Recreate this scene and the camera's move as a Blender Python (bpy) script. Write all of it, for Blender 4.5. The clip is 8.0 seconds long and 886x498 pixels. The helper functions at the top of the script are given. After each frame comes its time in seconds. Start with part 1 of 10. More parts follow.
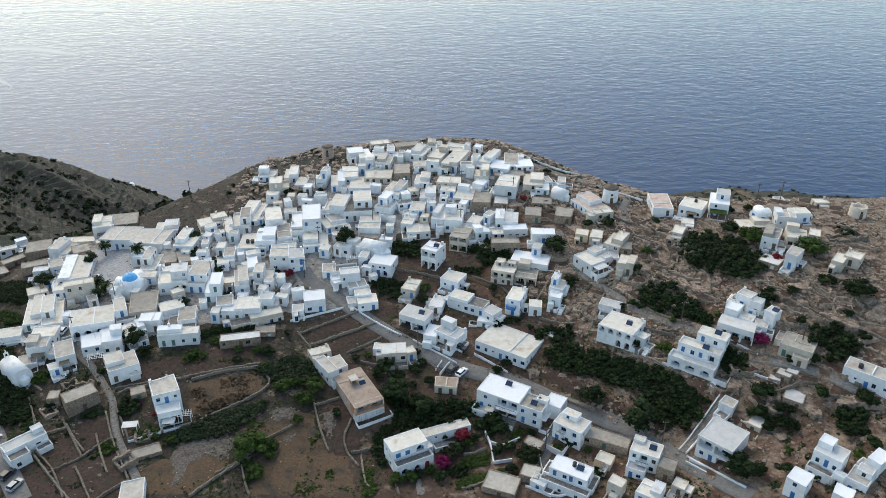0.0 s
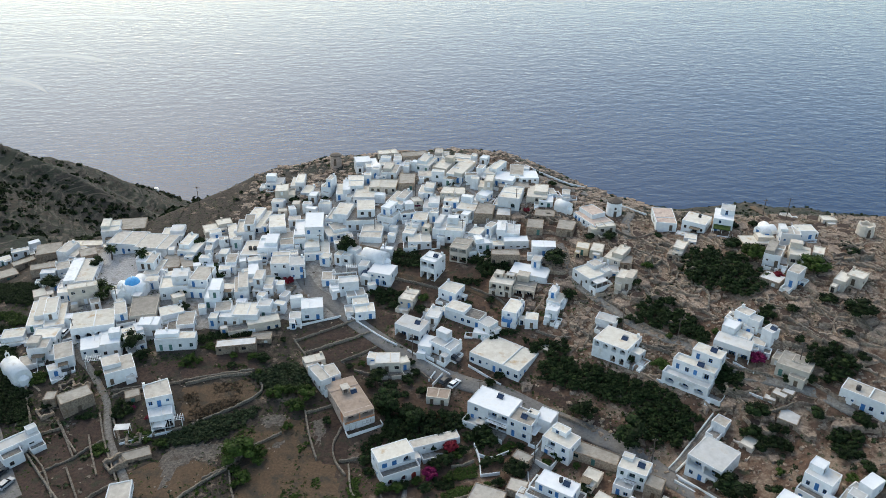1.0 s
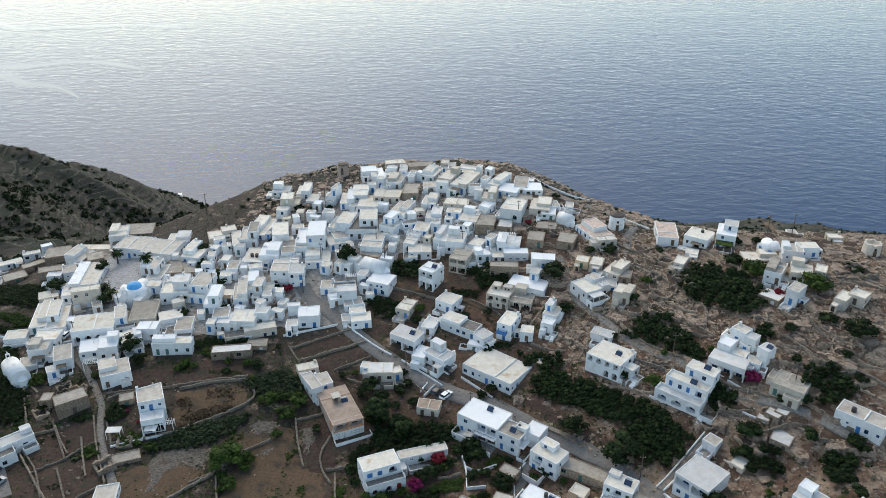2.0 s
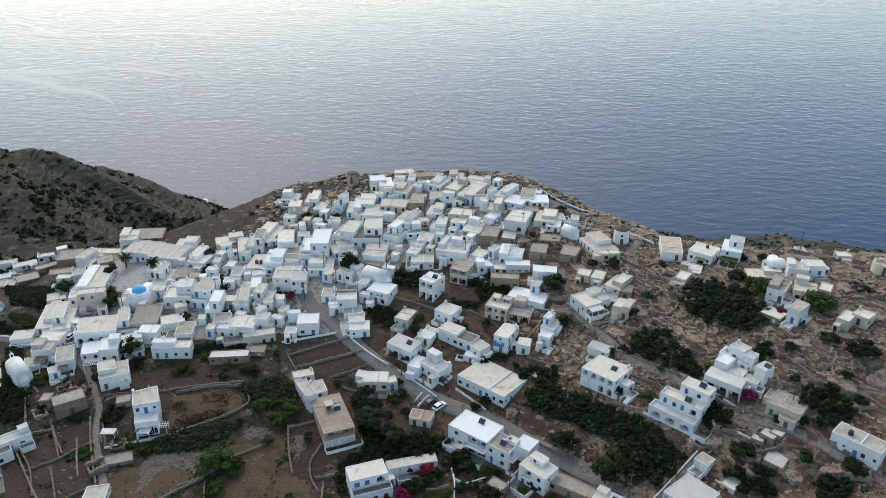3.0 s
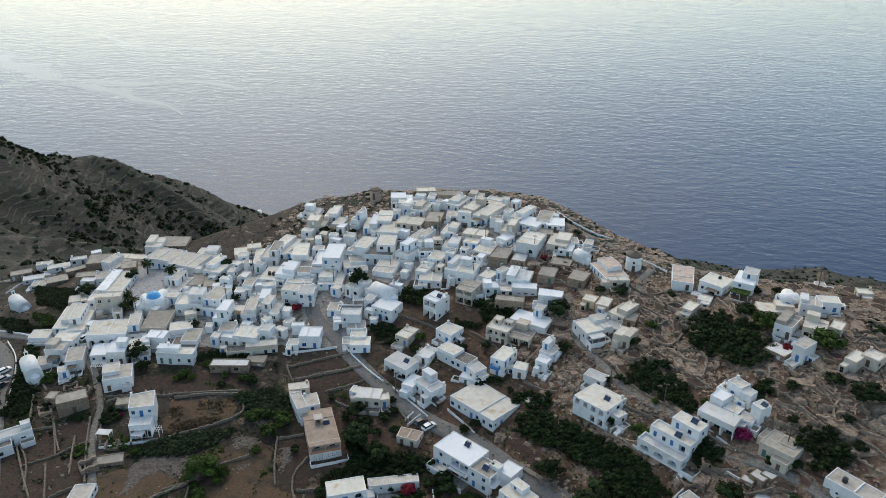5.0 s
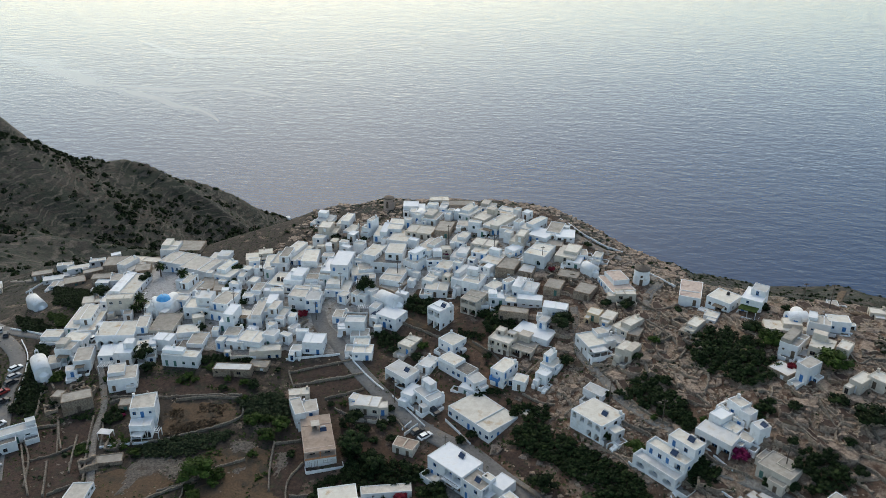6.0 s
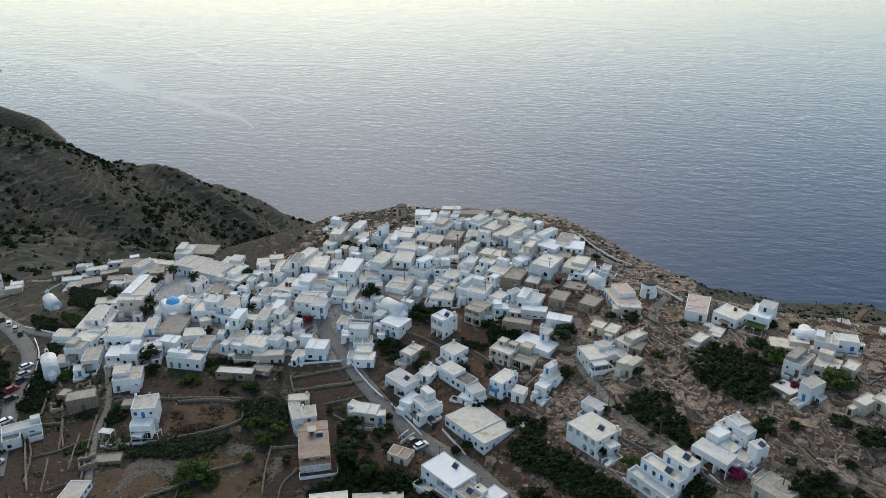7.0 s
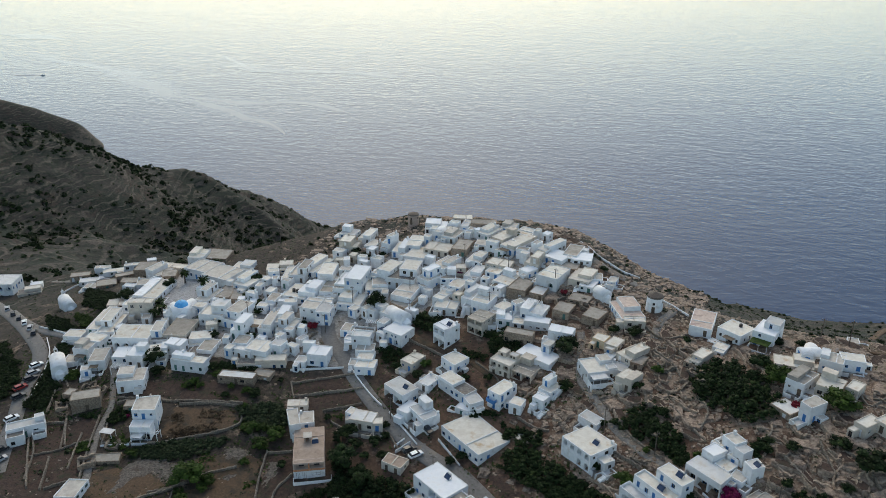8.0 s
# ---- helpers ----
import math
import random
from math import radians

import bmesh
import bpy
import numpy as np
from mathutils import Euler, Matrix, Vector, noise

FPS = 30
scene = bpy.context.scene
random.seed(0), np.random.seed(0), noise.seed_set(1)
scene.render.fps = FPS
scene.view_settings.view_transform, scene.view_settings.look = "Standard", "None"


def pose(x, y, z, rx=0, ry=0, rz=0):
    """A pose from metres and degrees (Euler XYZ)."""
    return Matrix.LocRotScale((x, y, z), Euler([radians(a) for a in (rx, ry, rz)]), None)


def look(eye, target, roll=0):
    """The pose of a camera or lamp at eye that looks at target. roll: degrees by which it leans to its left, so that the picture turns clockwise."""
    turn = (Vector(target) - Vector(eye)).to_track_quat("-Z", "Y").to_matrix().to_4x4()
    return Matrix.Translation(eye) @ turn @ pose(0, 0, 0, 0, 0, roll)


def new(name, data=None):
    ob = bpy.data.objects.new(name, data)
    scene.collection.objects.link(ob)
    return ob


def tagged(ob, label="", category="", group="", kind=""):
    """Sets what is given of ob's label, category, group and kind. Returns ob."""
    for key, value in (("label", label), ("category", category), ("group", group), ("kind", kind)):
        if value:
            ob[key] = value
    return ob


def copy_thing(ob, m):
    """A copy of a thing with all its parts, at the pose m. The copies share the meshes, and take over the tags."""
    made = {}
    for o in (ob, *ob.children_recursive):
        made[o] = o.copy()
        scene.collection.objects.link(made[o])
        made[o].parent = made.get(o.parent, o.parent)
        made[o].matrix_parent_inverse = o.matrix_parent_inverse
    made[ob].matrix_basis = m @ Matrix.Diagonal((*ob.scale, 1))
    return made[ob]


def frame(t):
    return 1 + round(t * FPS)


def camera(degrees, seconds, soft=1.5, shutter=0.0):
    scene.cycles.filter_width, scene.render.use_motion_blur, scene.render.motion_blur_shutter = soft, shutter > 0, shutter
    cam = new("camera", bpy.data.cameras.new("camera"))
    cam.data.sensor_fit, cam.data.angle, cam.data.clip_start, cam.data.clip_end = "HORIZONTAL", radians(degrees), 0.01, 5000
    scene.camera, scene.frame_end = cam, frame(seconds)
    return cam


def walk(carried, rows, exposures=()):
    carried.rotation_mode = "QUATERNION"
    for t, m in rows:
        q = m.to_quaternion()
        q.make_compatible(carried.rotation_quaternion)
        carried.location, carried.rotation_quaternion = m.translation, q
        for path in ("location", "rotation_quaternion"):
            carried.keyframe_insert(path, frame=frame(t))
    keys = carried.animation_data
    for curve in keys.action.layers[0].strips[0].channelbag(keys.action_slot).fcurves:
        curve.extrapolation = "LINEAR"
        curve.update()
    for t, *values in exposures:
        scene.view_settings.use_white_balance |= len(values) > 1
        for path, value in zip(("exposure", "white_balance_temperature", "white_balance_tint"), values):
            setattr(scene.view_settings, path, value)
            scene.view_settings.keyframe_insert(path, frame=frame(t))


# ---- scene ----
import collections

cam = camera(58.4, 8.0, soft=0.4)
METRES, EYE, TILT, LEAN, TURN = 74.4, 108.0, -28.75, -0.25, 0.0
ROWS = [
    (0.0, 0.0, 0.0, 0.0, -0.0, 0.0, 0.0),
    (0.5, 0.0608, 0.0014, 0.0025, 1.06, 0.34, -0.57),
    (1.0, 0.1221, 0.004, 0.005, 2.1, 0.68, -1.14),
    (1.5, 0.1838, 0.0076, 0.0082, 3.12, 1.01, -1.69),
    (3.0, 0.3711, 0.0272, 0.0209, 6.43, 1.93, -3.46),
    (3.5, 0.4324, 0.0362, 0.0258, 7.62, 2.19, -4.12),
    (4.0, 0.4943, 0.0469, 0.0319, 8.81, 2.44, -4.75),
    (4.5, 0.5551, 0.0585, 0.0395, 9.96, 2.65, -5.37),
    (6.0, 0.7377, 0.1033, 0.062, 13.73, 3.23, -7.35),
    (6.5, 0.7971, 0.1209, 0.0715, 15.0, 3.37, -8.02),
    (7.0, 0.856, 0.14, 0.0807, 16.23, 3.51, -8.67),
    (7.5, 0.9141, 0.1601, 0.091, 17.44, 3.65, -9.31),
    (8.0, 0.9717, 0.1815, 0.102, 18.66, 3.76, -9.94),
]
walk(cam, [(t, pose(0, 0, EYE, TILT, LEAN, TURN) @ pose(METRES * x, METRES * y, METRES * z, 90 + pitch, roll, yaw)) for t, x, y, z, yaw, pitch, roll in ROWS],
     exposures=[(0.0, 1.14, 7620, 1), (4.0, 0.91, 7680, 1), (8.0, 0.67, 7620, 1)])

# ---- sky, sun and sea level ----
SEA = -204.0
SUN_AZ, SUN_EL = 26.0, 45.0          # degrees to the left of +y, and above the horizon
world = bpy.data.worlds.new("sky")
scene.world = world
world.use_nodes = True
nt = world.node_tree
sky = nt.nodes.new("ShaderNodeTexSky")
sky.sky_type = "NISHITA"
sky.sun_disc = False
sky.sun_elevation = radians(SUN_EL)
sky.sun_rotation = radians(-SUN_AZ)
sky.altitude = 300
sky.air_density, sky.dust_density, sky.ozone_density = 0.9, 1.9, 1.0
nt.nodes["Background"].inputs["Strength"].default_value = 0.15
nt.links.new(sky.outputs[0], nt.nodes["Background"].inputs["Color"])

sun = new("sun", bpy.data.lights.new("sun", "SUN"))
sun.data.energy, sun.data.angle, sun.data.color = 0.28, radians(40), (1.0, 0.88, 0.76)
far = Vector((-math.sin(radians(SUN_AZ)) * math.cos(radians(SUN_EL)), math.cos(radians(SUN_AZ)) * math.cos(radians(SUN_EL)), math.sin(radians(SUN_EL))))
sun.matrix_world = look(far * 100, (0, 0, 0))

# ---- materials ----
def material(name, low, high, size=1.0, stain=None, stain_size=6.0, stain_at=0.56, rough=0.85, bump=0.25, grain=0.25, spread=0.0, metal=0.0, wide=0.08, spec=0.5, leafy=0.0):
    """Two colours mixed by a fine noise, stained by a wide one, with relief; spread: how far whole objects differ."""
    m = bpy.data.materials.new(name)
    m.use_nodes = True
    t = m.node_tree
    n, link = t.nodes, t.links.new
    b = n["Principled BSDF"]
    b.inputs["Roughness"].default_value, b.inputs["Metallic"].default_value = rough, metal
    b.inputs["Specular IOR Level"].default_value = spec
    geo = n.new("ShaderNodeNewGeometry")
    def noise_at(scale, detail, rough_at=0.6):
        x = n.new("ShaderNodeTexNoise")
        x.inputs["Scale"].default_value, x.inputs["Detail"].default_value, x.inputs["Roughness"].default_value = scale, detail, rough_at
        link(geo.outputs["Position"], x.inputs["Vector"])
        return x
    def mix(a, c, f):
        x = n.new("ShaderNodeMix")
        x.data_type = "RGBA"
        for k, v in (("A", a), ("B", c)):
            s = [i for i in x.inputs if i.name == k and i.type == "RGBA"][0]
            if isinstance(v, tuple):
                s.default_value = (*v, 1)
            else:
                link(v, s)
        link(f, x.inputs[0])
        return [o for o in x.outputs if o.type == "RGBA"][0]
    def ramp(f, lo, hi):
        x = n.new("ShaderNodeMapRange")
        x.inputs[1].default_value, x.inputs[2].default_value = lo, hi
        link(f, x.inputs[0])
        return x.outputs[0]
    fine = noise_at(1.0 / size, 5)
    col = mix(low, high, ramp(fine.outputs["Fac"], 0.35, 0.65))
    if stain:
        big = noise_at(1.0 / stain_size, 6, 0.65)
        col = mix(col, stain, ramp(big.outputs["Fac"], stain_at, stain_at + wide))
    if spread:
        info = n.new("ShaderNodeObjectInfo")
        hsv = n.new("ShaderNodeHueSaturation")
        val = n.new("ShaderNodeMapRange")
        val.inputs[3].default_value, val.inputs[4].default_value = 1 - spread, 1 + spread * 0.4
        link(info.outputs["Random"], val.inputs[0])
        link(val.outputs[0], hsv.inputs["Value"])
        link(col, hsv.inputs["Color"])
        col = hsv.outputs["Color"]
    if leafy:
        # single leaves are paler or darker than their neighbours
        hsv = n.new("ShaderNodeHueSaturation")
        val = n.new("ShaderNodeMapRange")
        val.inputs[3].default_value, val.inputs[4].default_value = 1 - leafy, 1 + leafy
        link(geo.outputs["Random Per Island"], val.inputs[0])
        link(val.outputs[0], hsv.inputs["Value"])
        link(col, hsv.inputs["Color"])
        col = hsv.outputs["Color"]
    link(col, b.inputs["Base Color"])
    if bump:
        f2 = noise_at(1.0 / grain, 6, 0.7)
        x = n.new("ShaderNodeBump")
        x.inputs["Strength"].default_value, x.inputs["Distance"].default_value = min(1.0, bump), bump * grain
        link(f2.outputs["Fac"], x.inputs["Height"])
        link(x.outputs[0], b.inputs["Normal"])
    return m


WHITE = material("whitewash", (0.74, 0.75, 0.755), (0.84, 0.845, 0.845), 1.2, (0.56, 0.52, 0.46), 2.6, 0.55, bump=0.3, grain=0.4, spread=0.18, wide=0.22)
ROOF_WHITE = material("white_roof", (0.58, 0.575, 0.56), (0.72, 0.715, 0.70), 1.6, (0.50, 0.44, 0.36), 3.2, 0.52, bump=0.3, grain=0.5, spread=0.26, wide=0.2)
ROOF_CREAM = material("cream_roof", (0.64, 0.59, 0.51), (0.76, 0.72, 0.64), 1.4, (0.52, 0.37, 0.22), 3.0, 0.56, bump=0.3, grain=0.5, spread=0.15, wide=0.16)
ROOF_GREY = material("concrete_roof", (0.30, 0.27, 0.23), (0.42, 0.38, 0.33), 1.4, (0.22, 0.20, 0.17), 3.5, 0.56, bump=0.4, grain=0.4, spread=0.2, wide=0.16)
ROOF_PINK = material("tile_roof", (0.50, 0.38, 0.32), (0.62, 0.50, 0.42), 1.0, (0.40, 0.30, 0.26), 3.0, 0.55, bump=0.4, grain=0.4)
CREAM = material("cream_plaster", (0.56, 0.49, 0.41), (0.68, 0.61, 0.52), 1.3, (0.42, 0.35, 0.28), 2.5, 0.56, bump=0.4, grain=0.4, spread=0.18, wide=0.16)
OCHRE = material("ochre_plaster", (0.58, 0.44, 0.28), (0.68, 0.54, 0.37), 1.3, (0.45, 0.34, 0.24), 2.5, 0.58, bump=0.4, grain=0.4)
STONE = material("rubble_stone", (0.23, 0.170, 0.125), (0.47, 0.375, 0.285), 0.45, (0.27, 0.18, 0.12), 2.2, 0.54, bump=0.9, grain=0.5, spread=0.25, wide=0.12)
BRICK = material("hollow_brick", (0.42, 0.17, 0.08), (0.52, 0.25, 0.13), 0.5, (0.36, 0.28, 0.2), 2.0, 0.6, bump=0.5, grain=0.3)
BLUE = material("blue_paint", (0.03, 0.16, 0.40), (0.05, 0.22, 0.50), 0.8, rough=0.5, bump=0.1, spread=0.3)
DOME_BLUE = material("dome_blue_paint", (0.05, 0.32, 0.66), (0.09, 0.42, 0.76), 0.8, (0.16, 0.42, 0.7), 1.2, 0.58, rough=0.45, bump=0.1)
WOOD = material("brown_joinery", (0.10, 0.07, 0.05), (0.18, 0.13, 0.09), 0.4, rough=0.6, bump=0.2, spread=0.3)
GREEN = material("green_joinery", (0.05, 0.14, 0.12), (0.08, 0.20, 0.17), 0.5, rough=0.6, bump=0.1)
GLASS = material("dark_glass", (0.012, 0.014, 0.018), (0.02, 0.024, 0.03), 0.8, rough=0.12, bump=0.0)
BLACK = material("black_plastic", (0.015, 0.015, 0.017), (0.03, 0.03, 0.035), 0.5, rough=0.45, bump=0.1)
STEEL = material("galvanised_steel", (0.35, 0.36, 0.38), (0.5, 0.51, 0.52), 0.4, rough=0.35, bump=0.1, metal=0.8)
PANEL = material("solar_collector", (0.02, 0.035, 0.07), (0.03, 0.05, 0.10), 0.7, rough=0.15, bump=0.0)
POLE = material("weathered_timber", (0.07, 0.055, 0.045), (0.14, 0.11, 0.09), 0.3, rough=0.8, bump=0.4)
ASPHALT = material("asphalt", (0.135, 0.128, 0.120), (0.20, 0.19, 0.18), 0.7, (0.21, 0.19, 0.165), 4.0, 0.56, rough=0.9, bump=0.3, grain=0.15)
PAVING = material("grey_paving", (0.12, 0.110, 0.098), (0.25, 0.232, 0.210), 0.6, (0.20, 0.16, 0.125), 3.0, 0.57, rough=0.85, bump=0.4, grain=0.3)
SOIL = material("ploughed_soil", (0.036, 0.021, 0.0155), (0.080, 0.048, 0.035), 0.9, (0.036, 0.038, 0.020), 3.2, 0.53, rough=0.95, bump=0.8, grain=0.5, wide=0.15)
DRY = material("dry_field", (0.078, 0.047, 0.027), (0.130, 0.082, 0.046), 0.6, (0.050, 0.040, 0.028), 4.5, 0.49, rough=0.95, bump=0.7, grain=0.4, wide=0.15)
LEAF = material("dark_foliage", (0.005, 0.010, 0.0035), (0.025, 0.045, 0.014), 0.6, (0.037, 0.055, 0.017), 2.5, 0.57, rough=0.75, bump=0.0, spread=0.3, spec=0.12, leafy=0.5)
LEAF_LIGHT = material("green_foliage", (0.018, 0.036, 0.006), (0.056, 0.090, 0.019), 0.7, (0.026, 0.038, 0.012), 2.0, 0.58, rough=0.7, bump=0.0, spread=0.3, spec=0.12, leafy=0.4)
OLIVE = material("grey_green_foliage", (0.018, 0.029, 0.012), (0.052, 0.073, 0.034), 0.6, rough=0.7, bump=0.0, spread=0.25, spec=0.12, leafy=0.45)
DEAD_SCRUB = material("dry_brown_scrub", (0.065, 0.045, 0.028), (0.16, 0.115, 0.075), 0.5, rough=0.9, bump=0.0, spread=0.3, spec=0.1, leafy=0.4)
BRACT = material("magenta_bracts", (0.08, 0.004, 0.03), (0.20, 0.014, 0.075), 0.5, rough=0.7, bump=0.0, spread=0.2, spec=0.12)
RED_BRACT = material("crimson_bracts", (0.10, 0.008, 0.014), (0.22, 0.02, 0.035), 0.5, rough=0.7, bump=0.0, spec=0.12)
BARK = material("bark", (0.06, 0.045, 0.035), (0.13, 0.10, 0.08), 0.25, rough=0.9, bump=0.6)
ROOF_BRIGHT = material("fresh_whitewashed_roof", (0.77, 0.785, 0.80), (0.84, 0.85, 0.86), 1.6, (0.70, 0.68, 0.65), 3.2, 0.58, bump=0.3, grain=0.5, spread=0.08, wide=0.2)
ROOF_TAN = material("weathered_tan_roof", (0.47, 0.425, 0.37), (0.61, 0.565, 0.50), 1.3, (0.38, 0.32, 0.26), 3.0, 0.54, bump=0.4, grain=0.4, spread=0.25, wide=0.18)
NAVY = material("navy_canvas", (0.022, 0.04, 0.075), (0.035, 0.06, 0.11), 0.5, rough=0.6, bump=0.1)
REED = material("reed_matting", (0.13, 0.095, 0.065), (0.24, 0.19, 0.135), 0.25, rough=0.9, bump=0.5, grain=0.1, spread=0.3)
RED_DOOR = material("red_paint", (0.20, 0.02, 0.015), (0.28, 0.035, 0.025), 0.5, rough=0.5, bump=0.1)
LANE = material("cement_lane", (0.20, 0.185, 0.168), (0.37, 0.35, 0.325), 1.0, (0.13, 0.095, 0.07), 3.5, 0.50, rough=0.9, bump=0.3, grain=0.3, wide=0.14)
ROOF_BROWN = material("brown_roof", (0.30, 0.225, 0.175), (0.41, 0.315, 0.25), 1.4, (0.2, 0.15, 0.12), 3.0, 0.56, bump=0.4, grain=0.4, wide=0.16)
BROWN_PLASTER = material("brown_plaster", (0.40, 0.305, 0.25), (0.53, 0.42, 0.35), 1.3, (0.25, 0.19, 0.15), 2.5, 0.55, bump=0.4, grain=0.4, wide=0.16)
PLAZA = material("pale_flagstones", (0.24, 0.24, 0.245), (0.42, 0.42, 0.425), 0.6, (0.25, 0.24, 0.23), 3.0, 0.57, rough=0.85, bump=0.4, grain=0.3)
FIELD_STONE = material("field_wall_stone", (0.12, 0.098, 0.078), (0.31, 0.26, 0.205), 0.4, (0.15, 0.115, 0.085), 2.0, 0.54, bump=0.9, grain=0.5, spread=0.25, wide=0.12)
BARE_ROCK = material("bare_rock", (0.20, 0.142, 0.105), (0.45, 0.345, 0.265), 0.7, (0.10, 0.065, 0.045), 2.2, 0.52, bump=0.9, grain=0.5, spread=0.25, wide=0.12)
STONY = material("grey_rubble_ground", (0.070, 0.058, 0.048), (0.19, 0.165, 0.14), 0.6, (0.07, 0.05, 0.036), 2.5, 0.52, rough=0.95, bump=0.9, grain=0.5, wide=0.14)

# ---- land and sea ----
def _b(t):
    return ((1 - t) ** 3 / 6, (3 * t**3 - 6 * t**2 + 4) / 6, (-3 * t**3 + 3 * t**2 + 3 * t + 1) / 6, t**3 / 6)


HILL = np.array([
    [-28.3, -26.5, -25.3, -24.5, -24.3, -26.0, -28.4, -29.9, -29.3, -25.9, -20.8, -16.2, -11.8],
    [-29.0, -25.7, -23.4, -21.6, -20.2, -21.9, -24.2, -24.5, -22.0, -16.6, -10.6, -7.4, -4.9],
    [-30.5, -25.0, -20.6, -18.1, -16.9, -18.5, -20.6, -19.2, -14.3, -6.8, -0.9, 0.2, 0.2],
    [-32.9, -25.3, -18.3, -14.9, -14.2, -15.0, -15.4, -12.5, -7.7, -1.3, 2.6, 2.3, 1.1],
    [-35.5, -27.3, -19.0, -14.5, -11.9, -10.2, -8.3, -5.4, -3.4, -1.7, -0.9, -1.4, -2.0],
    [-37.1, -28.6, -20.4, -14.4, -9.6, -5.9, -2.6, -0.4, -1.7, -3.5, -4.9, -5.9, -6.5],
    [-38.3, -29.5, -21.1, -13.7, -7.2, -2.2, 1.3, 2.4, -0.3, -4.2, -7.4, -9.6, -11.0],
])


def land(x, y):
    """Height of the land: the village hill from a coarse relief plan (30 m steps), the cliff, the headland and the far cape."""
    x, y = np.asarray(x, float) / 1.2, np.asarray(y, float) / 1.2
    u=np.clip((x+160)/25,1.0,10.999); v=np.clip((y-95)/25,1.0,4.999)
    i=np.floor(u).astype(int); j=np.floor(v).astype(int); a=_b(u-i); b=_b(v-j)
    top=sum(a[p]*b[q]*HILL[j-1+q,i-1+p] for p in range(4) for q in range(4))
    # the cliff to the sea and the ravine
    edge=np.interp(x,[-300,-175,-150,-120,-95,-75,-56,-40,-15,10,20,32,42,52,65,80,110,300],[250,238,214,203,206,222,241,244,240,238,231,220,208,199,193,190,190,194])
    steep=np.interp(x,[-160,-75,-50,30,48,140],[.35,.6,.65,.55,.44,.44])
    d=np.maximum(y-edge,0)
    shelf=np.interp(x,[30,52,80],[45,60,108])
    hill=top-steep*d*d/(d+10)-.45*np.maximum(d-shelf,0)
    hill=hill+np.interp(x,[92,116,138,200],[0,4,-2,-26])*np.clip(d/70,0,1)
    hill=hill-.2*np.maximum(-135-x,0)*np.clip((y-120)/60,0,1)+.1*np.maximum(x-115,0)
    hill=hill-15*np.exp(-((x+176)**2+(y-262)**2)/(2*24.0**2))
    # the headland beyond the ravine
    xc=np.interp(y,[0,300,360,420,490,540,580],[-420,-345,-315,-284,-252,-233,-228])
    zc=np.interp(y,[0,150,300,331,343,357,370,383,398,414,427,436,450,465,477,491,509,524,542,567,620],[40,22,-15,-24,-28,-35,-44,-57,-66,-72.5,-73.5,-81,-92,-97.5,-107,-120,-135,-144.5,-156,-170,-225])
    w=np.where(x>xc,.60,.55)*np.abs(x-xc)
    head=zc-w*w/(w+12)
    k=6.0
    m=np.maximum(hill,head)
    z=m+k*np.log(np.exp((hill-m)/k)+np.exp((head-m)/k))-k*.0
    # the far cape
    dx,dy=x+1000,y-548
    s=np.clip((dx*.926+dy*.378)/400,0,1.3); off=np.abs(-dx*.378+dy*.926)
    cape=np.interp(s,[0,.4,.6,.75,.82,.89,.94,.965,.99,1.02,1.3],[10,-58,-94,-114,-121,-131,-140,-151,-161,-172,-260])-.75*off*off/(off+14)
    return 1.2*np.maximum(np.maximum(z,cape),-230)


def rough(x, y, size, seed):
    """Smooth value noise, -1 to 1."""
    u, v = np.asarray(x, float) / size + seed * 17.3, np.asarray(y, float) / size - seed * 9.1
    i, j = np.floor(u), np.floor(v)
    a, b = u - i, v - j
    a, b = a * a * (3 - 2 * a), b * b * (3 - 2 * b)
    def h(p, q):
        s = np.sin(p * 127.1 + q * 311.7 + seed * 74.7) * 43758.5453
        return 2 * (s - np.floor(s)) - 1
    return (h(i, j) * (1 - a) + h(i + 1, j) * a) * (1 - b) + (h(i, j + 1) * (1 - a) + h(i + 1, j + 1) * a) * b


def ground_at(x, y):
    return float(land(x, y))


def relief(x, y):
    """Small bumps of the ground: slight in the village, rocky on cliffs and the headland."""
    x, y = np.asarray(x, float), np.asarray(y, float)
    wild = np.clip((y - 255) / 40, 0, 1) + np.clip((-190 - x) / 40, 0, 1)
    wild = np.clip(wild, 0, 1)
    stony = np.clip((x - 35) / 40, 0, 1) * (1 - wild)
    out = 0.10 * rough(x, y, 3.0, 1) + stony * (0.42 * rough(x, y, 4.0, 2) + 0.26 * rough(x, y, 1.9, 3))
    crags = wild * (2.0 * rough(x, y, 38, 4) + 1.0 * rough(x, y, 15, 5) + 0.6 * rough(x, y, 6.5, 6))
    # old terraces on the headland: level treads between short steep risers
    west = np.clip((-165 - x) / 30, 0, 1) * np.clip((y - 235) / 40, 0, 1) * np.clip((700 + x) / 60, 0, 1)
    level = (land(x, y) + crags + 9 * rough(x, y, 70, 41) + 3.5 * rough(x, y, 24, 42)) / 6.2
    tread = level - np.floor(level)
    worn = np.clip(0.75 + 0.8 * rough(x, y, 55, 43), 0, 1)
    return out + crags + west * worn * 6.2 * 0.42 * (0.5 - np.where(tread < 0.72, tread / 0.72, 1 - (tread - 0.72) / 0.28))


def mesh_object(name, verts, faces, mat, smooth=False):
    me = bpy.data.meshes.new(name)
    me.from_pydata(verts, [], faces)
    me.materials.append(mat)
    if smooth:
        me.polygons.foreach_set("use_smooth", [True] * len(me.polygons))
    return new(name, me)


